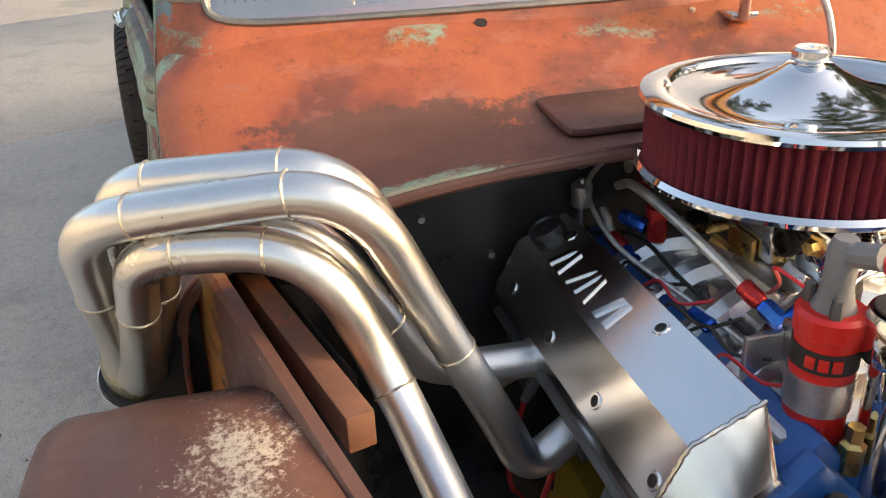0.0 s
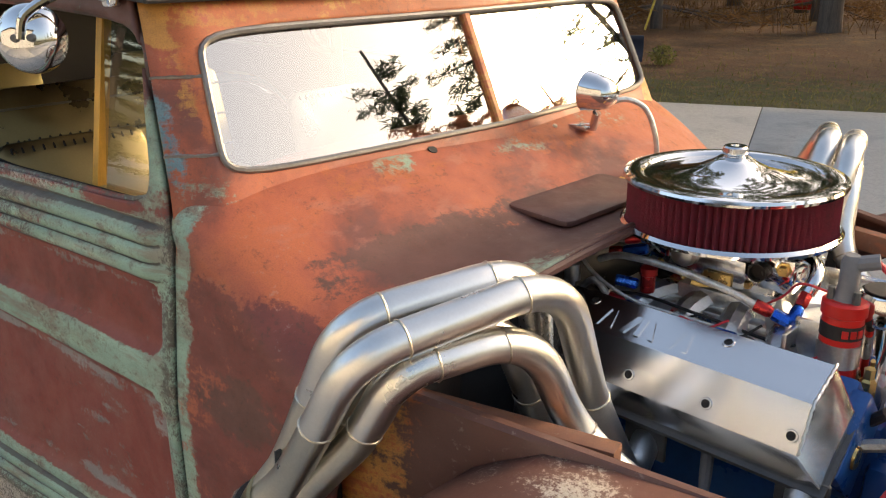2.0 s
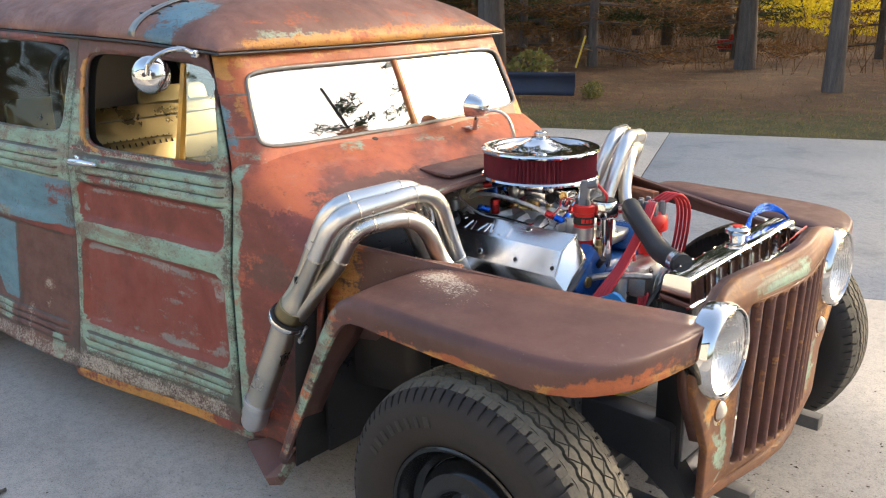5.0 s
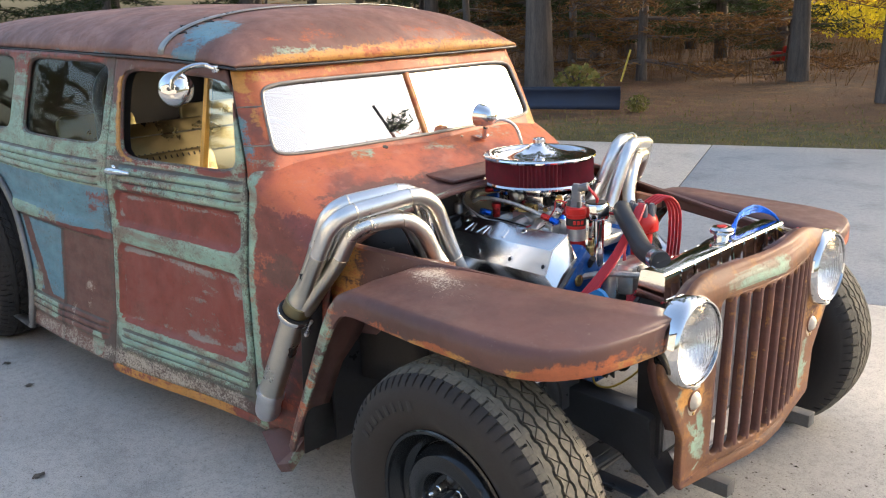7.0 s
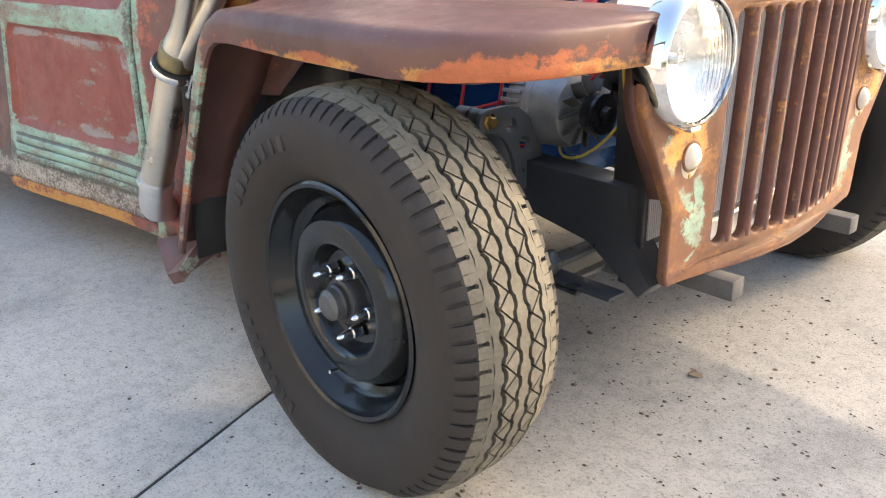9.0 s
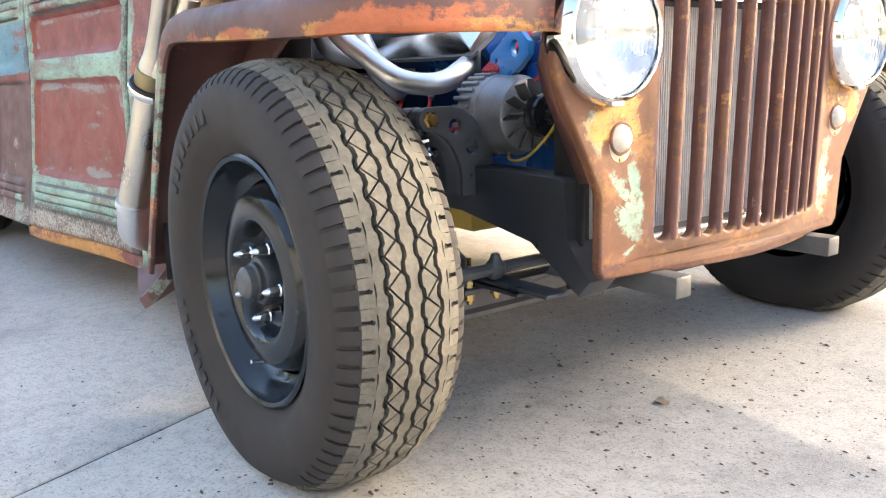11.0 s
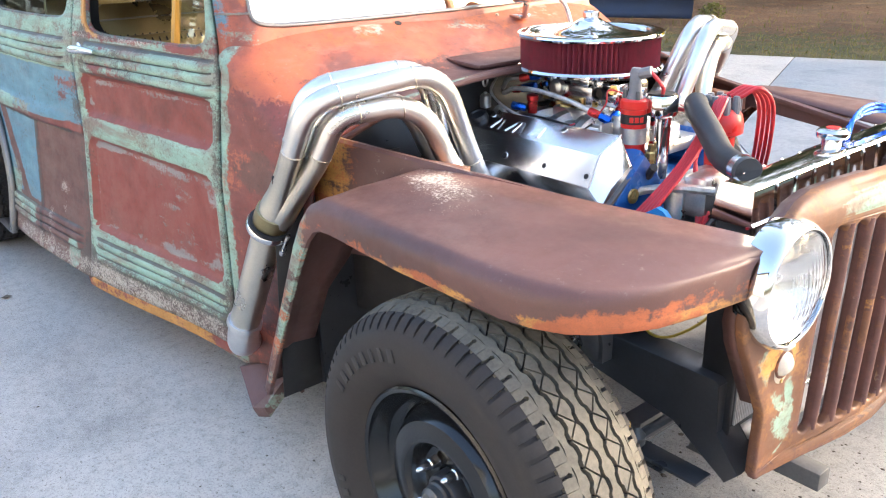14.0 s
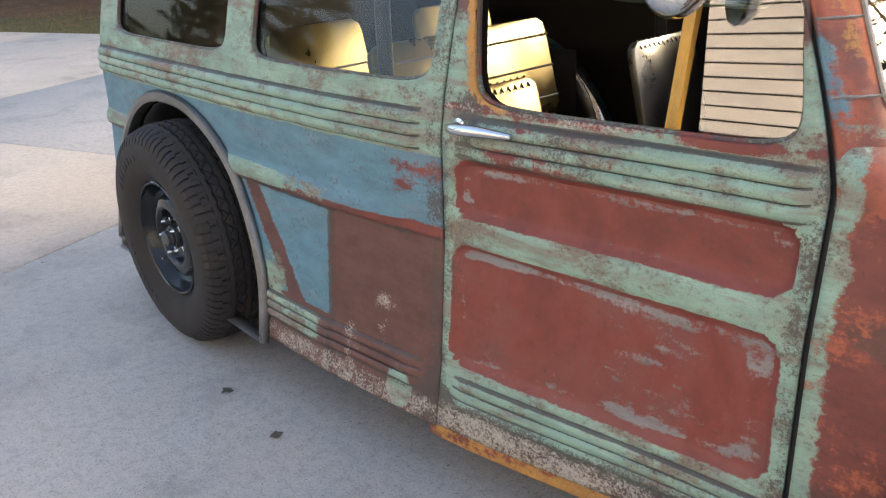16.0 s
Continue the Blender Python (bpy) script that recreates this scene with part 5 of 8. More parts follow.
# ---- chassis ----
def rail(sign):
    bm_ = bmesh.new()
    side = [(-0.60, 0.50), (0.246, 0.487), (0.258, 0.479), (0.258, 0.372), (0.318, 0.306), (0.288, 0.272), (0.165, 0.362), (-0.05, 0.396), (-0.60, 0.41)]
    slab(bm_, side, 0.075, Matrix(((1, 0, 0, 0), (0, 0, 1, sign * 0.335 - 0.0375), (0, 1, 0, 0), (0, 0, 0, 1))), 0.004)
    r = part("chassis_rail", bm_, M_RAIL, wagon, "black boxed chassis rail")
    # arched plate that carries the shock absorber outside the rail, with a flange along its hollow side
    ring_ = [(0.483 + 0.025 * math.cos(a), 0.592 + 0.023 * math.sin(a)) for a in (0.5 * math.pi - 0.5 * math.pi * k / 6 for k in range(13))]
    hollow = [(0.478, 0.568), (0.462, 0.563), (0.444, 0.552), (0.429, 0.536), (0.417, 0.515), (0.409, 0.495), (0.406, 0.475), (0.406, 0.436)]
    out_ = ring_ + hollow + [(0.3745, 0.436), (0.3745, 0.494), (0.328, 0.494), (0.329, 0.512), (0.335, 0.530), (0.345, 0.550), (0.360, 0.573), (0.378, 0.592), (0.402, 0.608), (0.434, 0.615)]
    holes = [[(cx + 0.0165 * math.cos(a), cz + 0.0165 * math.sin(a)) for a in (2 * math.pi * i / 18 for i in range(18))] for cx, cz in ((0.422, 0.576), (0.381, 0.532))]
    bb = cut_plate(out_, holes, 0.010, 0.001)
    for v in bb.verts:
        y, z, d = v.co
        v.co = Vector((-0.005 + d, sign * y, z))
    bracket = part("shock_bracket", bb, M_SATIN, r, "grey arched plate bracket with two holes", 30)
    bm_ = bmesh.new()
    rows = [[bm_.verts.new((-0.010, sign * y, z)), bm_.verts.new((-0.085, sign * y, z))] for y, z in hollow]
    for p, q in zip(rows, rows[1:]):
        bm_.faces.new((p[0], p[1], q[1], q[0]))
    part("flange", bm_, M_SATIN, bracket, "curved flange along the bracket", 60, thick=0.005)
    bm_ = bmesh.new()
    lathe(bm_, [(0, 0.014), (0.010, 0.014), (0.0115, 0.011), (0.0115, 0.004), (0.017, 0.003), (0.017, 0.0)], axis_to((1, 0, 0), (0.001, sign * 0.483, 0.592)), 6)
    part("bracket_bolt", bm_, M_BRASS, bracket, "brass-plated bolt")
    bm_ = bmesh.new()
    lathe(bm_, [(0, 0.0), (0.019, 0.0), (0.020, -0.002), (0.020, -0.070), (0, -0.070)], axis_to((1, 0, 0), (-0.011, sign * 0.483, 0.594)), 18)
    part("sleeve", bm_, M_GREYST, bracket, "grey steel sleeve behind the bolt", 30)
    # bumper iron, shock absorber, spring pack
    bm_ = bmesh.new()
    block(bm_, (0.31, sign * 0.25, 0.297), (0.235, 0.042, 0.040), 0.003)
    part("bumper_iron", bm_, M_GREYST, wagon, "grey square bumper iron")
    bm_ = bmesh.new()
    tube(bm_, [(-0.046, sign * 0.483, 0.575), (-0.052, sign * 0.474, 0.25)], 0.022, 12)
    torus(bm_, 0.016, 0.008, axis_to((1, 0, 0), (-0.046, sign * 0.483, 0.592)), 16, 8)
    shock = part("shock_absorber", bm_, M_BLACK, wagon, "black shock absorber inside a bright coil")
    bm_ = bmesh.new()
    tube(bm_, [(-0.048 + 0.038 * math.cos(k * 0.52), sign * (0.482 - 0.008 * k / 96 + 0.038 * math.sin(k * 0.52)), 0.552 - 0.24 * k / 96) for k in range(97)], 0.0055, 6)
    part("coil", bm_, M_CHROME, shock, "bright wound coil")
    # spring leaves, the plate under them and its clamp bolts
    for i, dz in enumerate((0.0, 0.012)):
        bm_ = bmesh.new()
        block(bm_, (-0.10, sign * 0.397, 0.275 - dz), (0.72 - 0.16 * i, 0.052, 0.009), 0.003)
        part("leaf_spring", bm_, M_RAIL, wagon, "black spring leaf")
    bm_ = bmesh.new()
    block(bm_, (0.0, sign * 0.397, 0.250), (0.125, 0.120, 0.011), 0.003)
    pl = part("spring_plate", bm_, M_SATIN, wagon, "grey plate clamped to the leaf spring")
    for dx, dy in ((-0.045, -0.035), (-0.045, 0.035), (0.045, -0.035), (0.045, 0.035)):
        c = (dx, sign * 0.397 + dy)
        bm_ = bmesh.new()
        tube(bm_, [(*c, 0.222), (*c, 0.292)], 0.006, 8)
        bolt_ = part("clamp_bolt", bm_, M_BRASS, pl, "brass-plated clamp bolt")
        for z0 in (0.230, 0.2565):
            bm_ = bmesh.new()
            lathe(bm_, [(0, 0.0), (0.011, 0.0), (0.0115, 0.002), (0.0115, 0.012), (0.010, 0.013), (0, 0.013)], Matrix.Translation((*c, z0)), 6)
            part("nut", bm_, M_BRASS, bolt_, "brass-plated nut", 20)
    bm_ = bmesh.new()
    tube(bm_, [(-0.045, sign * 0.445, 0.26), (-0.045, sign * 0.445, 0.315), (0.0, sign * 0.445, 0.340), (0.045, sign * 0.445, 0.315), (0.045, sign * 0.445, 0.26)], 0.008, 8)
    part("shackle", bm_, M_BLACK, pl, "black bent shackle")


rail(-1)
rail(1)
# dropped beam axle with flanges along its top and foot
bm = bmesh.new()
line = [(-0.70, 0.325), (-0.60, 0.300), (-0.50, 0.232), (-0.44, 0.214), (0.44, 0.214), (0.50, 0.232), (0.60, 0.300), (0.70, 0.325)]
sect = [(0.026, 0.030), (0.026, 0.021), (0.012, 0.015), (0.012, -0.015), (0.026, -0.021), (0.026, -0.030), (-0.026, -0.030), (-0.026, 0.030)]
rows = [[bm.verts.new((a, y, z + b)) for a, b in sect] for y, z in line]
for r, q in zip(rows, rows[1:]):
    for k in range(8):
        bm.faces.new((r[k], r[(k + 1) % 8], q[(k + 1) % 8], q[k]))
bm.faces.new(rows[0][::-1]), bm.faces.new(rows[-1])
part("front_axle", bm, M_SATIN, wagon, "grey dropped beam axle", 20)
bm = bmesh.new()
tube(bm, [(0.10, -0.60, 0.30), (0.12, 0.30, 0.31)], 0.013, 10)
for y in (-0.41, 0.28):
    lathe(bm, [(0, -0.022), (0.012, -0.02), (0.020, -0.010), (0.021, 0.008), (0.012, 0.018), (0.008, 0.03), (0, 0.03)], Matrix.Translation((0.102, y, 0.302)), 14)
part("tie_rod", bm, M_GREYST, wagon, "grey steering tie rod")
bm = bmesh.new()
block(bm, (0.225, 0, 0.285), (0.06, 0.62, 0.05), 0.004)
part("front_crossmember", bm, M_BLACK, wagon, "black front crossmember")
bm = bmesh.new()
block(bm, (-0.50, -0.06, 0.36), (0.5, 0.26, 0.14), 0.03, taper=(0.9, 0.9))
part("fluid_pan", bm, M_CAPY, wagon, "yellow pan under the engine")
# unseen bellhousing, added dark to cover the sunlit ground below the engine
bm = bmesh.new()
lathe(bm, [(0.0, -0.02), (0.21, -0.02), (0.215, 0.0), (0.20, 0.05), (0.14, 0.18), (0.12, 0.24), (0.11, 0.60), (0.0, 0.60)], axis_to((-1, 0, -0.03), (-0.655, 0, 0.44)), 24)
part("bellhousing", bm, M_DARK, wagon, "dark bellhousing and gearbox, unseen, added to hide bright ground")
for sgn in (-1, 1):
    bm = bmesh.new()
    block(bm, (-2.05, sgn * 0.36, 0.26), (3.2, 0.07, 0.10), 0.006)
    part("chassis_rail", bm, M_BLACK, wagon, "black boxed chassis rail")
bm = bmesh.new()
tube(bm, [(-3.27, -0.80, 0.40), (-3.27, 0.80, 0.40)], 0.045, 12)
lathe(bm, [(0, -0.14), (0.09, -0.10), (0.13, 0.0), (0.09, 0.10), (0, 0.14)], axis_to((1, 0, 0), (-3.27, 0, 0.40)), 20)
part("rear_axle", bm, M_BLACK, wagon, "black rear axle")
for sgn in (-1, 1):
    bm = bmesh.new()
    sheet(bm, frange(0, math.pi, 0.2), frange(0.60, 0.84, 0.06), lambda a, y: (-3.27 + 0.60 * math.cos(a), sgn * y, 0.22 + 0.645 * math.sin(a)))
    part("wheel_well", bm, M_DARK, wagon, "dark rear wheel well", thick=0.004)
    bm = bmesh.new()
    sheet(bm, frange(-3.88, -2.66, 0.1), frange(0.15, 0.88, 0.1), lambda x, z: (x, sgn * 0.59, z))
    part("wheel_well_wall", bm, M_DARK, wagon, "dark rear wheel-well wall", thick=0.004)


# ---- wheels ----
def build_tyre(radius, width, rim_r):
    """A road tyre about the y axis: carcass and shoulder ribs in one mesh."""
    h = width / 2
    sw = radius - rim_r
    prof = [(rim_r - 0.012, -h * 0.70), (rim_r + 0.004, -h * 0.80), (rim_r + 0.02, -h * 0.88), (rim_r + sw * 0.22, -h * 1.02), (rim_r + sw * 0.38, -h * 1.09), (rim_r + sw * 0.55, -h * 1.115), (rim_r + sw * 0.72, -h * 1.085), (radius - 0.032, -h * 0.965), (radius - 0.022, -h * 0.84), (radius - 0.015, -h * 0.62),
            (radius - 0.009, 0.0)]
    prof = prof + [(r, -y) for r, y in reversed(prof[:-1])]
    bm_ = bmesh.new()
    lathe(bm_, prof, axis_to((0, 1, 0)), 96)
    return bm_


def tread_mesh(radius, width, pitches):
    """Five ribs between four wavy grooves: a plain middle rib, two ribs cut into wedges by slanted sipes, two notched shoulder ribs."""
    bm_ = bmesh.new()
    h = width / 2 * 0.78
    step = 2 * math.pi / pitches
    groove, zig, slit = 0.0040, 0.0028, 0.0008

    def at(a, y, up):
        drop = 0.013 * (max(0.0, abs(y) / h - 0.4) / 0.6) ** 1.5
        r = radius - 0.0095 + up - drop
        return bm_.verts.new((r * math.cos(a), y, r * math.sin(a)))

    def lump(pts):
        n = len(pts)
        top = [at(a, y, 0.0095) for a, y in pts]
        low = [at(a, y, -0.001) for a, y in pts]
        bm_.faces.new(top[::-1])
        for i in range(n):
            bm_.faces.new((top[i], top[(i + 1) % n], low[(i + 1) % n], low[i]))

    wave = ((0.0, -1.0), (0.30, -0.7), (0.42, 0.7), (0.55, 1.0), (0.82, 0.6), (0.92, -0.6), (1.0, -1.0))
    e1, e2 = 0.15 * h, 0.52 * h
    for k in range(pitches):
        a0, a1 = step * k, step * (k + 1)
        A = lambda f: a0 + step * f
        side = lambda y, s_, flip=1: [(A(f), y + flip * zig * w * s_) for f, w in wave]
        # the middle rib
        lump(side(-e1 + groove, 1) + side(e1 - groove, -1)[::-1])
        for s_ in (-1, 1):
            # two slanted sipes a pitch cut the rib into wedges
            lo, hi = side(s_ * (e1 + groove), -s_), side(s_ * (e2 - groove), s_)
            g = slit / radius
            tip_a, tip_y = hi[3]
            lump([(a0 + 2.4 * g, lo[0][1])] + lo[1:-1] + [(a1 - 2.4 * g, lo[-1][1]), (tip_a + 0.8 * g, tip_y - s_ * 0.003), (tip_a - 0.8 * g, tip_y - s_ * 0.003)])
            lump([(a0, lo[0][1] + s_ * 0.0028), (tip_a - 2.4 * g, tip_y)] + hi[2::-1])
            lump([(a1, lo[-1][1] + s_ * 0.0028)] + hi[:3:-1] + [(tip_a + 2.4 * g, tip_y)])
            # shoulder rib: a row along the groove with a lens-shaped sipe, and an outer row with a keyhole notch
            inn = side(s_ * (e2 + groove), s_)
            m_, o_ = s_ * 0.74 * h, s_ * h
            lump(inn + [(A(1.0), m_), (A(0.80), m_), (A(0.70), m_ - s_ * 0.0016), (A(0.40), m_ - s_ * 0.0022), (A(0.22), m_ - s_ * 0.0004), (A(0.0), m_)])
            lump([(A(0.0), m_), (A(0.22), m_ + s_ * 0.0004), (A(0.40), m_ + s_ * 0.0002), (A(0.70), m_ + s_ * 0.0008), (A(0.80), m_), (A(1.0), m_), (A(0.985), o_), (A(0.62), o_), (A(0.60), o_ - s_ * 0.010), (A(0.64), o_ - s_ * 0.014), (A(0.56), o_ - s_ * 0.019), (A(0.44), o_ - s_ * 0.017), (A(0.47), o_ - s_ * 0.010), (A(0.45), o_), (A(0.015), o_)])
    return bm_


def shoulder_lug(radius, width, pitches, s):
    bm_ = bmesh.new()
    h = width / 2
    a0, a1 = -0.37 * 2 * math.pi / pitches, 0.37 * 2 * math.pi / pitches
    rows = []
    for r, y in ((radius - 0.013, h * 0.77), (radius - 0.018, h * 0.89), (radius - 0.031, h * 1.01), (radius - 0.056, h * 1.095)):
        rows.append([bm_.verts.new((r * math.cos(a), s * y, r * math.sin(a))) for a in (a0, a1)] + [bm_.verts.new(((r - 0.008) * math.cos(a), s * (y - 0.006), (r - 0.008) * math.sin(a))) for a in (a1, a0)])
    for p, q in zip(rows, rows[1:]):
        for i in range(4):
            bm_.faces.new((p[i], p[(i + 1) % 4], q[(i + 1) % 4], q[i]))
    bm_.faces.new(rows[0]), bm_.faces.new(rows[-1][::-1])
    return bm_


def build_wheel(centre, radius, width, rim_r, sign, spin=0.0, steer=0.0, tread_mat=None):
    """A wheel whose outer face looks along sign * y."""
    m = Matrix.Translation(centre) @ Matrix.Rotation(radians(steer), 4, "Z") @ (Matrix() if sign < 0 else Matrix.Rotation(math.pi, 4, "Z")) @ Matrix.Rotation(spin, 4, "Y")
    w = new("wheel")
    w.parent = wagon
    w.matrix_basis = m
    w["label"] = "road wheel with dark steel rim"

    def flat(bm_):
        """Flattens the foot of the tyre on the ground."""
        inv = m.inverted()
        for v in bm_.verts:
            p = m @ v.co
            if p.z < 0.003:
                p.z = 0.003 + (p.z - 0.003) * 0.03
                v.co = inv @ p
        return bm_

    part("tyre", flat(build_tyre(radius, width, rim_r)), M_RUBBER, w, "black rubber tyre", 40)
    tread = part("tread", flat(tread_mesh(radius, width, 53)), tread_mat or M_TREAD, w, "dusty zigzag tread", 25)
    tagged(tread, kind="stuff")
    for s in (-1, 1):                     # the lugs run down the shoulder; those on the ground are squeezed flat
        lug = None
        for k in range(78):
            mk = Matrix.Rotation(-2 * math.pi * (k + 0.49) / 78, 4, "Y")
            if (m @ mk @ Vector((radius, 0, 0))).z < 0.012:
                continue
            lug = again(lug, w, mk) if lug else part("shoulder_lug", shoulder_lug(radius, width, 78, s), M_RUBBER, w, "", 25, m=mk)
    ax = axis_to((0, -1, 0))
    h = width / 2
    bm_ = bmesh.new()
    lathe(bm_, [(rim_r + 0.004, h * 0.80), (rim_r + 0.006, h * 0.86), (rim_r + 0.001, h * 0.89), (rim_r - 0.006, h * 0.86), (rim_r - 0.010, h * 0.74), (rim_r - 0.018, h * 0.66), (rim_r - 0.022, h * 0.50), (rim_r - 0.030, h * 0.42), (rim_r - 0.042, h * 0.36), (rim_r - 0.046, h * 0.25), (rim_r - 0.05, -h * 0.2), (rim_r - 0.03, -h * 0.7)], ax, 72)
    part("rim", bm_, M_RIM, w, "dark grey steel rim", 30)
    bm_ = bmesh.new()
    d = h * 0.44
    lathe(bm_, [(rim_r - 0.047, d - 0.02), (rim_r - 0.050, d), (rim_r - 0.058, d + 0.016), (rim_r - 0.068, d + 0.027), (0.118, d + 0.033), (0.110, d + 0.033), (0.103, d + 0.029), (0.097, d + 0.019), (0.093, d + 0.006), (0.087, d - 0.003), (0.078, d - 0.006), (0.050, d - 0.005), (0.047, d)], ax, 72)
    part("wheel_disc", bm_, M_RIM, w, "dished dark wheel centre", 30)
    bm_ = bmesh.new()
    lathe(bm_, [(0.044, d - 0.01), (0.043, d + 0.022), (0.040, d + 0.027), (0.034, d + 0.029), (0.033, d + 0.036), (0.029, d + 0.040)], ax, 32)
    hub_ = part("hub", bm_, M_BLACK, w, "black hub", 30)
    bm_ = bmesh.new()
    lathe(bm_, [(0.0285, d + 0.038), (0.028, d + 0.052), (0.020, d + 0.059), (0.0, d + 0.061)], ax, 32)
    part("hub_cap", bm_, M_GREYST, hub_, "domed grey cap", 30)
    for k in range(5):
        a = 2 * math.pi * k / 5 + 0.3
        c = Vector((0.062 * math.cos(a), 0, 0.062 * math.sin(a)))
        bm_ = bmesh.new()
        lathe(bm_, [(0.0, 0.050), (0.004, 0.046), (0.0075, 0.036), (0.009, 0.028), (0.0095, 0.020), (0.0115, 0.018), (0.0115, 0.004), (0.013, 0.0)], axis_to((0, -1, 0), c + Vector((0, -d, 0))), 16)
        part("lug_nut", bm_, M_CHROME, w, "chrome spiked lug nut", 30)
    bm_ = bmesh.new()
    tube(bm_, [(0.02, -h * 0.42, -rim_r + 0.046), (0.02, -h * 0.75, -rim_r + 0.052)], [0.006, 0.004], 8)
    part("valve_stem", bm_, M_CHROME, w, "chrome valve stem")
    # raised writing on the sidewall, kept as plain bars
    rr = rim_r + (radius - rim_r) * 0.47
    mr = random.Random(3)
    for a0, n in ((2.62, 8), (-2.05, 8)):
        for k in range(n):
            bm_ = bmesh.new()
            w_ = 0.011 + 0.007 * mr.random()
            block(bm_, (rr, -h * 1.112, 0), (0.026, 0.0030, w_), 0.0008)
            part("sidewall_mark", bm_, M_RUBMARK, w, "worn raised bar on the sidewall", m=Matrix.Rotation(-spin - (a0 - 0.112 * k), 4, "Y"))
    return w


M_RUBMARK = plain("worn_rubber_marks", (0.034, 0.030, 0.028), 0.8, 0.0, 0.3, 12, 160, 0.2)
build_wheel((0.014, -0.792, 0.340), 0.372, 0.214, 0.214, -1, 0.4, 0)
build_wheel((0.014, 0.792, 0.340), 0.372, 0.214, 0.214, 1, 1.4, 0)
build_wheel((-3.225, -0.893, 0.396), 0.408, 0.240, 0.208, -1, 0.9, 0, M_RUBBER)
build_wheel((-3.225, 0.893, 0.396), 0.408, 0.240, 0.208, 1, 2.0, 0, M_RUBBER)


# ---- engine ----
EX, EY = -0.375, 0.0                 # middle of the block
bm = bmesh.new()
block(bm, (EX, EY, 0.60), (0.56, 0.22, 0.30), 0.02)
engine = part("engine", bm, M_BLUE, wagon, "blue-enamelled V8 engine with polished valve covers")
bm = bmesh.new()
block(bm, (EX, EY, 0.42), (0.52, 0.26, 0.12), 0.02)
part("oil_pan", bm, M_BLUE, engine, "blue oil pan")
bm = bmesh.new()
block(bm, (-0.08, EY, 0.57), (0.06, 0.28, 0.26), 0.02)
part("timing_case", bm, M_BLUE, engine, "blue timing case")
TILT = radians(43)


def bank(sign):
    """Turns engine-bank axes (along, out, up) into the place of that cylinder bank."""
    c, s = math.cos(TILT), math.sin(TILT)
    o = Vector((EX, EY + sign * 0.190, 0.765))
    def f(a, out, up):
        return o + Vector((a, sign * (out * c + up * s), -out * s + up * c))
    return f


def build_bank(sign):
    f = bank(sign)
    rot = Matrix((f(1, 0, 0) - f(0, 0, 0), f(0, 1, 0) - f(0, 0, 0), f(0, 0, 1) - f(0, 0, 0))).transposed().to_4x4()
    bm_ = bmesh.new()
    block(bm_, f(-0.005, -0.01, -0.035), (0.50, 0.15, 0.09), 0.008, rot)
    block(bm_, f(0.252, 0.0, -0.035), (0.03, 0.14, 0.10), 0.008, rot)
    part("cylinder_head", bm_, M_BLUE, engine, "blue cylinder head")
    bm_ = bmesh.new()
    lathe(bm_, [(0, 0.004), (0.017, 0.004), (0.018, 0.0)], axis_to(rot @ Vector((1, 0, 0)), f(0.268, 0.02, -0.02)), 16)
    part("core_plug", bm_, M_BRASS, engine, "brass core plug")
    # valve cover: welded from flat sheet, a shallow top, a steep outer slope and a short outer wall
    def g(x, y, z):
        return Vector((x, sign * y, z))

    sec = [(0.172, 0.808), (0.184, 0.862), (0.190, 0.867), (0.259, 0.834), (0.292, 0.768), (0.292, 0.758), (0.281, 0.720)]
    mid_y, mid_z = 0.225, 0.762
    ends = [(-0.628, 0.80, 0.62), (-0.622, 0.90, 0.80), (-0.604, 0.98, 0.97), (-0.590, 1.0, 1.0), (-0.152, 1.0, 1.0), (-0.118, 0.92, 0.30)]
    bm_ = bmesh.new()
    rows = []
    for x, ky, kz in ends:
        row = []
        for y, z in sec:
            base_z = 0.796 + (y - 0.168) * (0.716 - 0.796) / (0.281 - 0.168)
            yy = mid_y + (y - mid_y) * ky
            base_y = 0.796 + (yy - 0.168) * (0.716 - 0.796) / (0.281 - 0.168)
            row.append(bm_.verts.new(g(x, yy, base_y + (z - base_z) * kz)))
        rows.append(row)
    for r, q in zip(rows, rows[1:]):
        for k in range(len(sec) - 1):
            bm_.faces.new((r[k], r[k + 1], q[k + 1], q[k]))
    bm_.faces.new(rows[0]), bm_.faces.new(rows[-1][::-1])
    es = [e for e in bm_.edges if len(e.link_faces) == 2 and e.calc_face_angle(0) > 0.5]
    bmesh.ops.bevel(bm_, geom=es, offset=0.0025, segments=2, affect="EDGES")
    cov = part("valve_cover", bm_, M_COVER, engine, "polished aluminium valve cover with welded front end", 24)
    # the weld along the front end
    bm_ = bmesh.new()
    tube(bm_, [g(-0.151, y, z) + Vector((0.0006 * ((i * 7) % 3), 0, 0.0004 * ((i * 5) % 4))) for i, (y, z) in enumerate([(0.186 + 0.073 * k / 16, 0.868 - 0.034 * k / 16) for k in range(17)] + [(0.259 + 0.033 * k / 14, 0.834 - 0.066 * k / 14) for k in range(1, 15)])], [0.0019 + 0.0009 * (i % 2) for i in range(31)], 6)
    part("cover_weld", bm_, M_ALU, cov, "fine weld bead")
    # base flange
    bm_ = bmesh.new()
    rows = [[bm_.verts.new(g(x, y, z)) for y, z in ((0.164, 0.801), (0.164, 0.794), (0.284, 0.708), (0.287, 0.715))] for x in (-0.630, -0.112)]
    for k in range(4):
        bm_.faces.new((rows[0][k], rows[0][(k + 1) % 4], rows[1][(k + 1) % 4], rows[1][k]))
    bm_.faces.new(rows[0][::-1]), bm_.faces.new(rows[1])
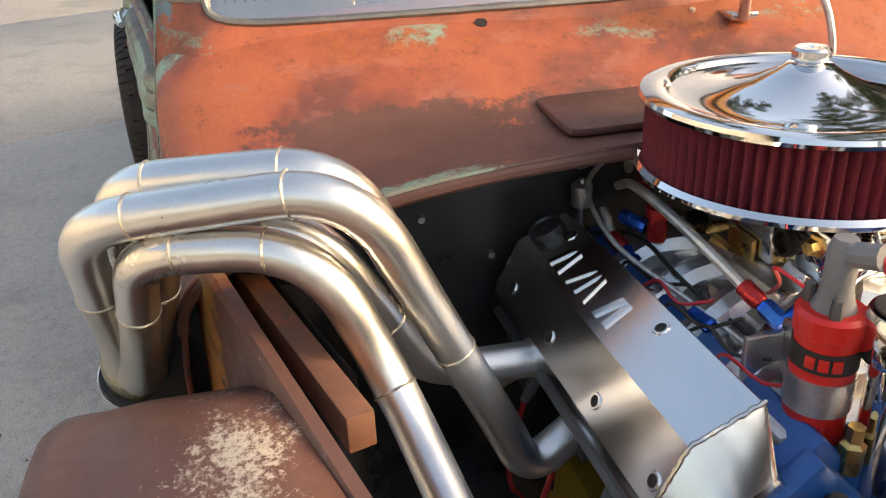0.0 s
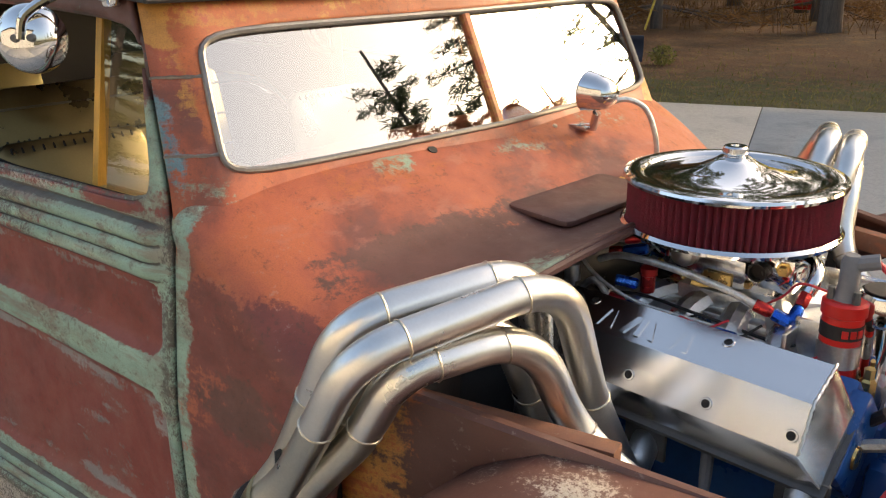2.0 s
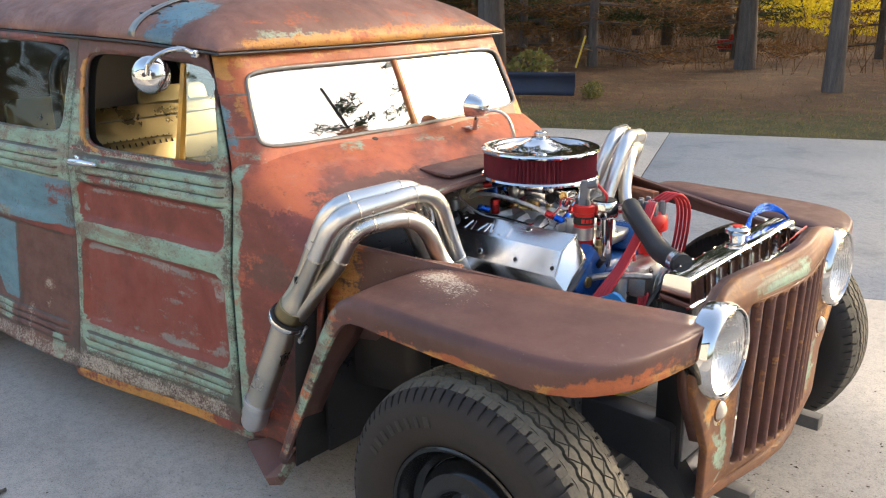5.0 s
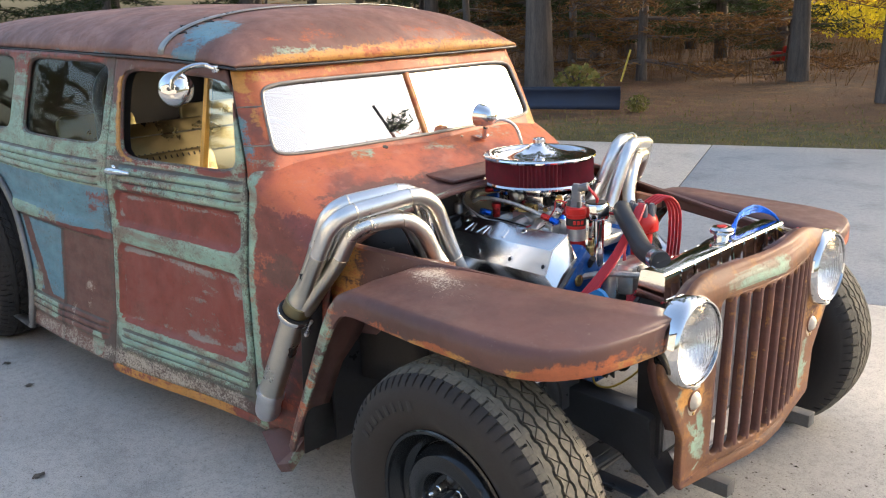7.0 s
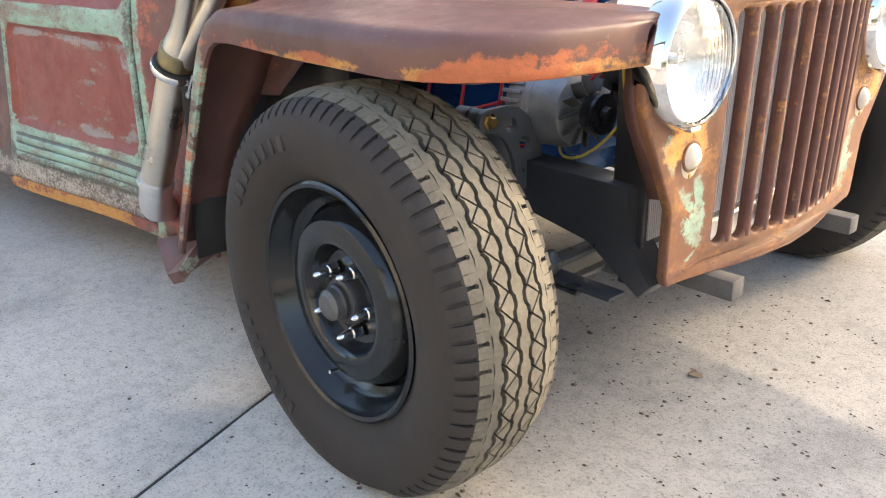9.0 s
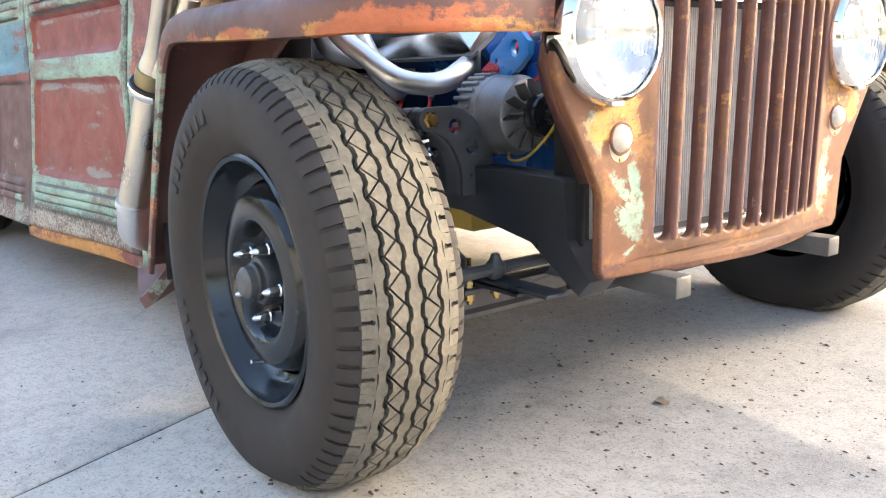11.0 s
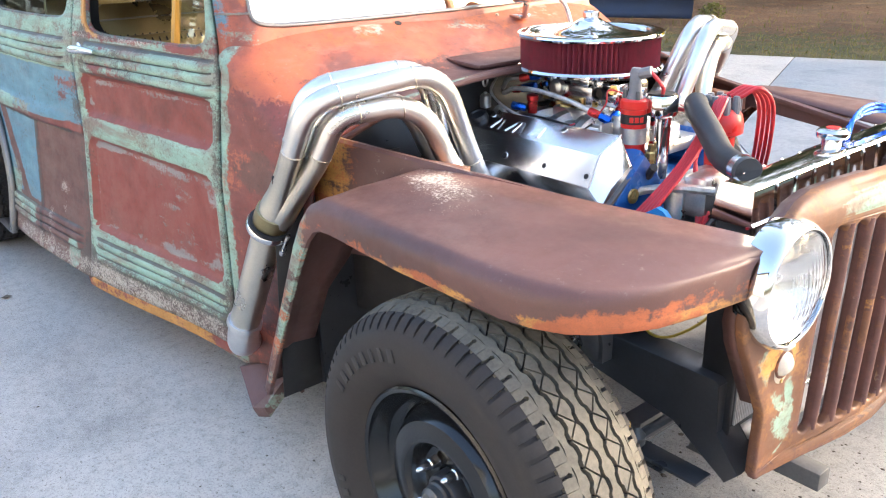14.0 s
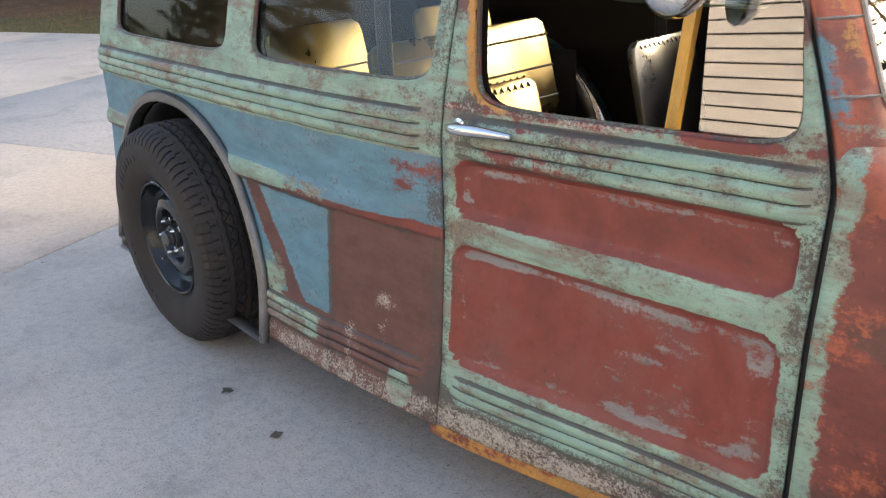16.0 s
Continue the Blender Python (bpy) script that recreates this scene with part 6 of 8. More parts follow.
    part("cover_flange", bm_, M_GREYST, cov, "cast flange under the cover", 20)
    slope = Vector((0, sign * 0.894, 0.447)).normalized()
    flat_ = Vector((0, sign * 0.43, 0.90)).normalized()
    spots = [(g(x, 0.2815, 0.789), slope) for x in (-0.555, -0.425, -0.293, -0.166)] + [(g(x, 0.207, 0.8585), flat_) for x in (-0.543, -0.302)]
    for q, d in spots:
        bm_ = bmesh.new()
        torus(bm_, 0.0078, 0.0022, axis_to(d, q), 18, 6)
        part("bolt_boss", bm_, M_COVER, cov, "welded bolt boss", 40)
        bm_ = bmesh.new()
        lathe(bm_, [(0.0, 0.0010), (0.0030, 0.0010), (0.0032, 0.0022), (0.0062, 0.0022), (0.0066, 0.0002)], axis_to(d, q), 12)
        part("cover_bolt", bm_, M_DARK, cov, "recessed dark cover bolt", 25)
    bm_ = bmesh.new()
    lathe(bm_, [(0.0, 0.007), (0.017, 0.007), (0.019, 0.010), (0.023, 0.010), (0.025, 0.0)], axis_to(flat_, g(-0.582, 0.224, 0.851)), 28)
    part("breather_cap", bm_, M_BLACK, engine, "dark breather cap")
    # the raised marks on the top, kept as plain slanted bars
    along = Vector((1, 0, 0))
    down_ = Vector((0, sign * 0.90, -0.43)).normalized()
    for i, (x0, n) in enumerate(((-0.502, 2), (-0.438, 3), (-0.366, 2))):
        bm_ = bmesh.new()
        for k in range(n):
            c = g(x0 + (k - (n - 1) / 2) * 0.019, 0.231, 0.8484)
            lean_ = 0.012 * (k - (n - 1) / 2)
            quad = [c + along * (u * 0.0042 + lean_ * v * 0.6) + down_ * (v * 0.019) for u, v in ((-1, -1), (1, -1), (1, 1), (-1, 1))]
            lo_ = [bm_.verts.new(p - flat_ * 0.001) for p in quad]
            hi_ = [bm_.verts.new(p + flat_ * 0.0014) for p in quad]
            for w in range(4):
                bm_.faces.new((lo_[w], lo_[(w + 1) % 4], hi_[(w + 1) % 4], hi_[w]))
            bm_.faces.new(hi_)
        part("raised_mark", bm_, M_COVER, cov, "raised plain mark on the cover", 20)
    # spark plug boots and leads
    for i, a in enumerate((-0.17, -0.05, 0.07, 0.19)):
        bm_ = bmesh.new()
        p0, p1 = f(a, 0.085, -0.03), f(a + 0.02, 0.16, -0.045)
        tube(bm_, [p0, p0.lerp(p1, 0.6), p1], [0.011, 0.010, 0.007], 10)
        part("plug_boot", bm_, M_BOOT, engine, "grey spark-plug boot")
        bm_ = bmesh.new()
        tube(bm_, curve_path([p1, p1 + Vector((0.02, sign * 0.03, -0.10)), p1 + Vector((0.10, sign * 0.0, -0.12)), Vector((0.02, sign * 0.14, 0.66)), Vector((-0.045, sign * 0.05, 0.80)), Vector((-0.045, 0.035 + sign * 0.02, 0.925))], 30), 0.0042, 8)
        part("plug_lead", bm_, M_WIRE, engine, "red spark-plug lead")


build_bank(-1)
build_bank(1)
# intake manifold, carburettor
bm = bmesh.new()
block(bm, (EX - 0.01, 0, 0.800), (0.46, 0.325, 0.034), 0.010)
block(bm, (EX - 0.01, 0, 0.822), (0.40, 0.19, 0.05), 0.012)
block(bm, (EX - 0.01, 0, 0.852), (0.17, 0.14, 0.045), 0.008)
manifold = part("intake_manifold", bm, M_ALU, engine, "cast aluminium intake manifold")
for sgn in (-1, 1):
    for a in (-0.15, -0.06, 0.03, 0.12):
        bm = bmesh.new()
        tube(bm, curve_path([(EX + a * 0.6, sgn * 0.03, 0.85), (EX + a * 0.9, sgn * 0.09, 0.835), (EX + a, sgn * 0.14, 0.80)], 6), 0.026, 10)
        part("runner", bm, M_ALU, manifold)
bm = bmesh.new()
CX, CY = -0.425, 0.025
block(bm, (CX, CY, 0.885), (0.22, 0.11, 0.045), 0.006)
block(bm, (CX, CY, 0.925), (0.19, 0.10, 0.04), 0.006)
for dx in (-0.11, 0.11):
    block(bm, (CX + dx, CY, 0.905), (0.05, 0.10, 0.055), 0.01)
    for dy in (-0.04, 0.04):
        lathe(bm, [(0, 0.01), (0.008, 0.01), (0.009, 0)], axis_to((math.copysign(1, dx), 0, 0), (CX + dx * 1.24, CY + dy, 0.915)), 8)
for dx in (-0.05, 0.05):
    lathe(bm, [(0.03, 0.0), (0.032, 0.02), (0.06, 0.035)], Matrix.Translation((CX + dx, CY, 0.93)), 20)
carb = part("carburettor", bm, M_COVER, engine, "bright four-barrel carburettor", 30)
for k in range(8):
    bm = bmesh.new()
    x = CX - 0.10 + 0.028 * k
    lathe(bm, [(0, 0.008), (0.006, 0.008), (0.008, 0.0)], axis_to((0, -1, 0), (x, CY - 0.056, 0.885 + 0.03 * (k % 2))), 6)
    part("carburettor_screw", bm, M_BRASS if k % 3 == 0 else M_GREYST, carb)
for dx in (-0.112, 0.112):
    bm = bmesh.new()
    block(bm, (CX + dx, CY, 0.914), (0.062, 0.118, 0.062), 0.010)
    part("float_bowl", bm, M_CHROME, carb, "chrome float bowl")
bm = bmesh.new()
block(bm, (CX, CY - 0.062, 0.902), (0.132, 0.016, 0.052), 0.005)
block(bm, (CX + 0.03, CY - 0.066, 0.938), (0.06, 0.02, 0.02), 0.004)
part("metering_plate", bm, M_COVER, carb, "bright metering plate")
bm = bmesh.new()
lathe(bm, [(0.0, 0.020), (0.010, 0.020), (0.020, 0.014), (0.023, 0.006), (0.023, 0.0)], axis_to((0, -1, 0.1), (CX - 0.045, CY - 0.070, 0.918)), 24)
part("vacuum_pod", bm, M_ALU, carb, "cast vacuum pod")
bm = bmesh.new()
lathe(bm, [(0.016, 0.0), (0.016, 0.012), (0.0125, 0.012), (0.012, 0.002), (0.0, 0.002)], axis_to((0, -1, 0), (CX + 0.085, CY - 0.060, 0.915)), 24)
part("vent_port", bm, M_DARK, carb, "dark open port")
bm = bmesh.new()
lathe(bm, [(0.0, 0.016), (0.008, 0.016), (0.009, 0.006), (0.013, 0.005), (0.013, 0.0)], axis_to((0.2, -1, 0), (CX + 0.125, CY - 0.058, 0.928)), 6)
part("inlet_plug", bm, M_BRASS, carb, "brass inlet plug", 20)
bm = bmesh.new()
block(bm, (CX, CY, 0.862), (0.245, 0.135, 0.012), 0.003)
part("spacer_plate", bm, M_DARK, carb, "black spacer plate")
bm = bmesh.new()
tube(bm, curve_path([(-0.255, -0.046, 0.902), (-0.252, -0.030, 0.922), (-0.262, -0.004, 0.934), (-0.285, 0.012, 0.936)], 12), 0.013, 14)
part("inlet_pipe", bm, M_CHROME, carb, "bright bent inlet pipe")
for p_, q_, c_ in (((-0.575, -0.075, 0.905), (-0.535, -0.060, 0.915), M_ANO_B), ((-0.60, -0.082, 0.900), (-0.577, -0.076, 0.904), M_ANO_R), ((-0.555, -0.130, 0.872), (-0.520, -0.112, 0.866), M_ANO_B), ((-0.36, -0.135, 0.832), (-0.325, -0.130, 0.830), M_ANO_B)):
    bm = bmesh.new()
    p_, q_ = Vector(p_), Vector(q_)
    lathe(bm, [(0.0, 0.0), (0.009, 0.0), (0.0105, 0.004), (0.0105, (q_ - p_).length - 0.004), (0.008, (q_ - p_).length), (0.0, (q_ - p_).length)], axis_to(q_ - p_, p_), 8)
    part("hose_fitting", bm, c_, engine, "anodised hose fitting", 25)
for k in range(5):
    bm = bmesh.new()
    x_ = -0.50 + 0.055 * k
    tube(bm, curve_path([(x_, -0.155, 0.825), (x_ + 0.03, -0.16 + 0.012 * (k % 2), 0.848), (x_ + 0.07, -0.145, 0.838), (x_ + 0.10, -0.12, 0.845 + 0.008 * (k % 3))], 10), 0.0022, 6)
    part("thin_wire", bm, (M_DARK, M_WIRE, M_DARK, M_DARK, M_WIRE)[k], engine, "thin engine wire")
bm = bmesh.new()
tube(bm, [(CX - 0.02, CY - 0.085, 0.875), (CX + 0.06, CY - 0.075, 0.862)], 0.008, 8)
block(bm, (CX + 0.02, CY - 0.075, 0.88), (0.05, 0.006, 0.04), 0.002)
lathe(bm, [(0, 0.02), (0.014, 0.02), (0.014, 0.0), (0, 0)], axis_to((0, -1, 0), (CX - 0.05, CY - 0.065, 0.868)), 12)
part("throttle_linkage", bm, M_BRASS, carb, "gold throttle linkage")

# air cleaner: base, pleated element, domed lid, nut
AX, AY, AZ, AR = -0.431, 0.026, 0.960, 0.181
bm = bmesh.new()
lathe(bm, [(0.0, -0.006), (0.12, -0.008), (AR - 0.008, 0.0), (AR + 0.004, 0.002), (AR + 0.006, 0.008), (AR + 0.001, 0.014), (AR - 0.01, 0.012)], Matrix.Translation((AX, AY, AZ)), 72)
air = part("air_cleaner", bm, M_CHROME, wagon, "round chrome air cleaner with red pleated filter", 40)
bm = bmesh.new()
N = 84
lo, hi = [], []
for k in range(2 * N):
    a = math.pi * k / N
    r = AR - 0.004 - (0.0 if k % 2 else 0.013)
    lo.append(bm.verts.new((AX + r * math.cos(a), AY + r * math.sin(a), AZ + 0.010)))
    hi.append(bm.verts.new((AX + r * math.cos(a), AY + r * math.sin(a), AZ + 0.090)))
for k in range(2 * N):
    bm.faces.new((lo[k], lo[(k + 1) % (2 * N)], hi[(k + 1) % (2 * N)], hi[k]))
part("filter_element", bm, M_PLEAT, air, "dark red pleated filter element", 20)
bm = bmesh.new()
lathe(bm, [(AR - 0.006, 0.086), (AR + 0.003, 0.086), (AR + 0.005, 0.091), (AR + 0.003, 0.096), (AR - 0.006, 0.0985), (AR - 0.022, 0.0985), (AR - 0.027, 0.096), (AR - 0.031, 0.0915), (AR - 0.042, 0.090), (0.10, 0.095), (0.06, 0.106), (0.036, 0.118), (0.024, 0.126), (0.0, 0.127)], Matrix.Translation((AX, AY, AZ)), 72)
part("lid", bm, M_CHROME, air, "domed chrome lid", 40)
bm = bmesh.new()
lathe(bm, [(0.014, 0.122), (0.017, 0.128), (0.021, 0.130), (0.021, 0.141), (0.018, 0.144), (0.009, 0.144), (0.008, 0.140), (0.0, 0.140)], Matrix.Translation((AX, AY, AZ)), 20)
part("centre_nut", bm, M_CHROME, air, "knurled chrome centre nut", 30)

# braided fuel lines with red and blue ends
def hose_line(pts, r=0.0065):
    b = bmesh.new()
    path = curve_path(pts, 28)
    tube(b, path, r, 10)
    ln = part("fuel_line", b, M_BRAID, engine, "braided steel fuel line")
    return path


def fitting(a, b, red_first=True):
    a, b = Vector(a), Vector(b)
    for k, mt in ((0, M_ANO_R if red_first else M_ANO_B), (1, M_ANO_B if red_first else M_ANO_R)):
        q = bmesh.new()
        p0, p1 = a.lerp(b, k * 0.5), a.lerp(b, k * 0.5 + 0.48)
        lathe(q, [(0.0, 0.0), (0.0095, 0.0), (0.0105, 0.003), (0.0105, (p1 - p0).length * 0.8), (0.008, (p1 - p0).length), (0.0, (p1 - p0).length)], axis_to(p1 - p0, p0), 6 if k else 14)
        part("hose_fitting", q, mt, engine, "anodised hose fitting", 25)


hose_line([(-0.60, -0.115, 0.895), (-0.55, -0.12, 0.915), (-0.45, -0.125, 0.918), (-0.36, -0.12, 0.905), (-0.31, -0.11, 0.888)])
fitting((-0.31, -0.11, 0.888), (-0.255, -0.095, 0.868))
fitting((-0.255, -0.095, 0.868), (-0.255, -0.045, 0.905), False)
hose_line([(-0.64, -0.08, 0.90), (-0.60, -0.10, 0.93), (-0.565, -0.09, 0.935)])
fitting((-0.565, -0.09, 0.935), (-0.515, -0.065, 0.945))
hose_line([(-0.66, -0.12, 0.80), (-0.60, -0.135, 0.86), (-0.56, -0.14, 0.84)])
fitting((-0.56, -0.14, 0.84), (-0.50, -0.13, 0.825))
hose_line([(-0.645, -0.10, 0.93), (-0.60, -0.16, 0.90), (-0.50, -0.165, 0.86), (-0.36, -0.13, 0.84), (-0.25, -0.10, 0.82)], 0.0035)
bm = bmesh.new()
lathe(bm, [(0, 0), (0.012, 0), (0.013, 0.01), (0.013, 0.03), (0.016, 0.032), (0.016, 0.045), (0, 0.05)], Matrix.Translation((-0.505, -0.105, 0.855)), 16)
part("fuel_valve", bm, M_ANO_R, engine, "orange-red fuel valve")
bm = bmesh.new()
tube(bm, [(-0.63, -0.155, 0.79), (-0.63, -0.155, 0.90)], 0.005, 8)
lathe(bm, [(0, 0), (0.015, 0), (0.015, 0.03), (0.01, 0.035), (0, 0.035)], Matrix.Translation((-0.63, -0.155, 0.86)), 14)
torus(bm, 0.014, 0.003, axis_to((1, 0.4, 0), (-0.63, -0.155, 0.93)), 18, 6)
part("dipstick", bm, M_ALU, engine, "ring-topped dipstick")

# coil in its clamp
KX, KY, KZ = -0.176, -0.112, 0.795
bm = bmesh.new()
lathe(bm, [(0, 0), (0.027, 0.0), (0.029, 0.004), (0.029, 0.118), (0.032, 0.120), (0.032, 0.138), (0.028, 0.142), (0.0, 0.142)], Matrix.Translation((KX, KY, KZ)), 32)
coil = part("ignition_coil", bm, M_RED, engine, "red ignition coil in a silver clamp", 30)
bm = bmesh.new()
lathe(bm, [(0.0295, 0.040), (0.031, 0.040), (0.031, 0.076), (0.0295, 0.076)], Matrix.Translation((KX, KY, KZ)), 32)
block(bm, (KX - 0.045, KY + 0.01, KZ + 0.06), (0.05, 0.008, 0.06), 0.002)
block(bm, (KX - 0.068, KY - 0.01, KZ + 0.05), (0.008, 0.05, 0.05), 0.002)
part("coil_clamp", bm, M_ALU, coil, "bent aluminium clamp")
bm = bmesh.new()
lathe(bm, [(0.0297, 0.086), (0.0303, 0.086), (0.0303, 0.108), (0.0297, 0.108)], Matrix.Translation((KX, KY, KZ)), 32)
part("coil_label", bm, M_DARK, coil, "black band on the coil")
for k in range(3):
    a = radians(-62 + 22 * k)
    bm = bmesh.new()
    block(bm, (KX + 0.031 * math.cos(a), KY + 0.031 * math.sin(a), KZ + 0.097), (0.002, 0.009, 0.012), 0.0005, Matrix.Rotation(a, 4, "Z"))
    part("label_bar", bm, M_RED, coil, "red bar on the label")
bm = bmesh.new()
lathe(bm, [(0.020, 0.142), (0.016, 0.152), (0.014, 0.165), (0.014, 0.20), (0.010, 0.21), (0, 0.21)], Matrix.Translation((KX, KY, KZ)), 18)
tube(bm, [(KX, KY, KZ + 0.195), (KX + 0.035, KY + 0.01, KZ + 0.205)], 0.012, 10)
part("coil_boot", bm, M_BOOT, coil, "grey coil boot")
for dx in (-0.018, 0.018):
    bm = bmesh.new()
    lathe(bm, [(0, 0.02), (0.005, 0.018), (0.006, 0.0)], Matrix.Translation((KX + dx, KY - 0.012, KZ + 0.142)), 8)
    part("terminal", bm, M_GREYST, coil)
bm = bmesh.new()
tube(bm, curve_path([(KX + 0.03, KY + 0.01, KZ + 0.205), (KX + 0.06, KY + 0.02, KZ + 0.17), (KX + 0.03, KY + 0.07, KZ + 0.12), (-0.08, 0.02, 0.90), (-0.045, 0.035, 0.935)], 24), 0.0045, 8)
part("coil_lead", bm, M_WIRE, engine, "red coil lead")
bm = bmesh.new()
tube(bm, curve_path([(KX - 0.018, KY - 0.012, KZ + 0.15), (KX - 0.06, KY - 0.02, KZ + 0.155), (KX - 0.10, KY + 0.02, KZ + 0.11), (-0.34, -0.06, 0.85)], 16), 0.002, 6)
part("thin_wire", bm, M_WIRE, engine, "thin red wire")
bm = bmesh.new()
tube(bm, curve_path([(KX - 0.09, KY + 0.03, KZ + 0.03), (-0.30, -0.10, 0.83), (-0.40, -0.125, 0.85), (-0.55, -0.12, 0.845), (-0.66, -0.2, 0.80)], 20), 0.003, 6)
part("thin_wire", bm, M_DARK, engine, "thin black wire")
bm = bmesh.new()
lathe(bm, [(0, 0), (0.012, 0), (0.012, 0.03), (0.008, 0.034), (0.008, 0.05), (0, 0.05)], Matrix.Translation((KX + 0.045, KY + 0.01, KZ - 0.01)), 6)
part("brass_sender", bm, M_BRASS, engine, "brass sender")

# chrome oil filler with dark cap, timing cover, water pump, pulleys
bm = bmesh.new()
lathe(bm, [(0.024, -0.16), (0.025, 0.0), (0.036, 0.006), (0.038, 0.012), (0.038, 0.045), (0.034, 0.052), (0.0, 0.054)], Matrix.Translation((-0.137, -0.064, 0.892)), 32)
fill = part("oil_filler", bm, M_CHROME, engine, "chrome oil filler tube with cap", 30)
bm = bmesh.new()
lathe(bm, [(0.0, 0.0565), (0.030, 0.0555), (0.031, 0.054)], Matrix.Translation((-0.137, -0.064, 0.892)), 28)
part("cap_disc", bm, M_DARK, fill, "black cap disc")
bm = bmesh.new()
block(bm, (-0.045, 0, 0.66), (0.06, 0.26, 0.24), 0.02)
block(bm, (0.0, -0.07, 0.74), (0.07, 0.10, 0.10), 0.02)
lathe(bm, [(0.07, 0), (0.075, 0.03), (0.055, 0.05), (0.03, 0.06)], axis_to((1, 0, 0), (-0.02, 0, 0.70)), 28)
part("timing_cover", bm, M_ALU, engine, "cast aluminium timing cover and water pump")
for x, z, r, mt in ((0.065, 0.70, 0.078, M_ALU), (0.055, 0.53, 0.085, M_DARK)):
    bm = bmesh.new()
    prof = [(0.0, 0.0), (r * 0.6, 0.0)]
    for k in range(3):
        x0 = 0.014 * k
        prof += [(r, x0), (r, x0 + 0.002), (r - 0.012, x0 + 0.006), (r - 0.012, x0 + 0.008), (r, x0 + 0.012)]
    prof += [(r * 0.5, 0.043), (r * 0.45, 0.055), (0.0, 0.055)]
    lathe(bm, prof, axis_to((1, 0, 0), (x - 0.03, 0, z)), 40)
    part("pulley", bm, mt, engine, "grooved belt pulley", 30)
bm = bmesh.new()
loop = []
for cy, cz, r, a0, a1 in ((0, 0.70, 0.07, 0.2, 2.6), (-0.25, 0.60, 0.035, 1.6, 4.2), (0, 0.53, 0.077, 4.0, 6.2)):
    loop += [(0.055, cy + r * math.cos(a), cz + r * math.sin(a)) for a in frange(a0, a1, 0.25)]
ring_tube(bm, loop, 0.006, 6)
part("fan_belt", bm, M_HOSE, engine, "black fan belt")
# alternator
bm = bmesh.new()
ax = axis_to((1, 0, 0), (-0.085, -0.285, 0.592)) @ Matrix.Scale(1.22, 4)
lathe(bm, [(0.0, 0.0), (0.050, 0.0), (0.062, 0.008), (0.066, 0.02), (0.066, 0.05), (0.0675, 0.052), (0.0675, 0.062), (0.066, 0.064), (0.066, 0.10), (0.058, 0.118), (0.040, 0.128), (0.020, 0.130), (0, 0.130)], ax, 40)
M_CAST = plain("grey_cast_alloy", (0.30, 0.30, 0.31), 0.5, 0.6, 0.2, 20, 200, 0.25)
alt = part("alternator", bm, M_CAST, engine, "grey cast alternator", 30)
for k in range(28):
    a = 2 * math.pi * k / 28
    bm = bmesh.new()
    block(bm, ax @ Vector((0.0675 * math.cos(a), 0.0675 * math.sin(a), 0.024)), (0.007, 0.006, 0.042), 0.001, ax.to_3x3().to_4x4() @ Matrix.Rotation(a, 4, "Z"))
    part("cooling_fin", bm, M_CAST, alt)
for k in range(12):
    a = 2 * math.pi * k / 12
    bm = bmesh.new()
    block(bm, ax @ Vector((0.044 * math.cos(a), 0.044 * math.sin(a), 0.135)), (0.030, 0.004, 0.020), 0.001, ax.to_3x3().to_4x4() @ Matrix.Rotation(a, 4, "Z") @ Matrix.Rotation(0.5, 4, "X"))
    part("fan_blade", bm, M_GREYST, alt)
bm = bmesh.new()
lathe(bm, [(0.0, 0.15), (0.012, 0.15), (0.034, 0.148), (0.035, 0.152), (0.026, 0.158), (0.035, 0.166), (0.034, 0.172), (0.014, 0.174), (0.012, 0.185), (0, 0.185)], ax, 28)
part("alternator_pulley", bm, M_BLACK, alt, "black alternator pulley", 30)
bm = cut_plate([(-0.075, 0.675), (-0.06, 0.715), (0.0, 0.745), (0.035, 0.768), (0.055, 0.766), (0.10, 0.735), (0.10, 0.71), (0.06, 0.685), (0.0, 0.66), (-0.05, 0.655)],
               [[(cx + r * math.cos(a), cz + r * math.sin(a)) for a in (2 * math.pi * i / 18 for i in range(18))] for cx, cz, r in ((0.045, 0.724, 0.018), (-0.035, 0.70, 0.007))], 0.012, 0.001)
for v in bm.verts:
    v.co = Vector((v.co.x, -0.285 + v.co.z - 0.25 * v.co.x, v.co.y))
part("alternator_bracket", bm, plain("light_blue_enamel", (0.02, 0.21, 0.52), 0.35, 0.0, 0.15, 14, 150, 0.1), engine, "blue alternator bracket")
for i, (mt, pts) in enumerate(((M_CAPY, [(0.02, -0.30, 0.53), (0.06, -0.33, 0.505), (0.12, -0.33, 0.52), (0.20, -0.33, 0.60), (0.22, -0.36, 0.70)]), (M_WIRE, [(0.10, -0.30, 0.66), (0.16, -0.30, 0.70), (0.22, -0.33, 0.62), (0.23, -0.33, 0.5)]), (M_WIRE, [(0.27, -0.36, 0.80), (0.26, -0.2, 0.80), (0.27, 0.1, 0.81), (0.27, 0.42, 0.83)]))):
    bm = bmesh.new()
    tube(bm, curve_path(pts, 20), 0.003, 6)
    part("wiring", bm, mt, engine, "loose coloured wiring")
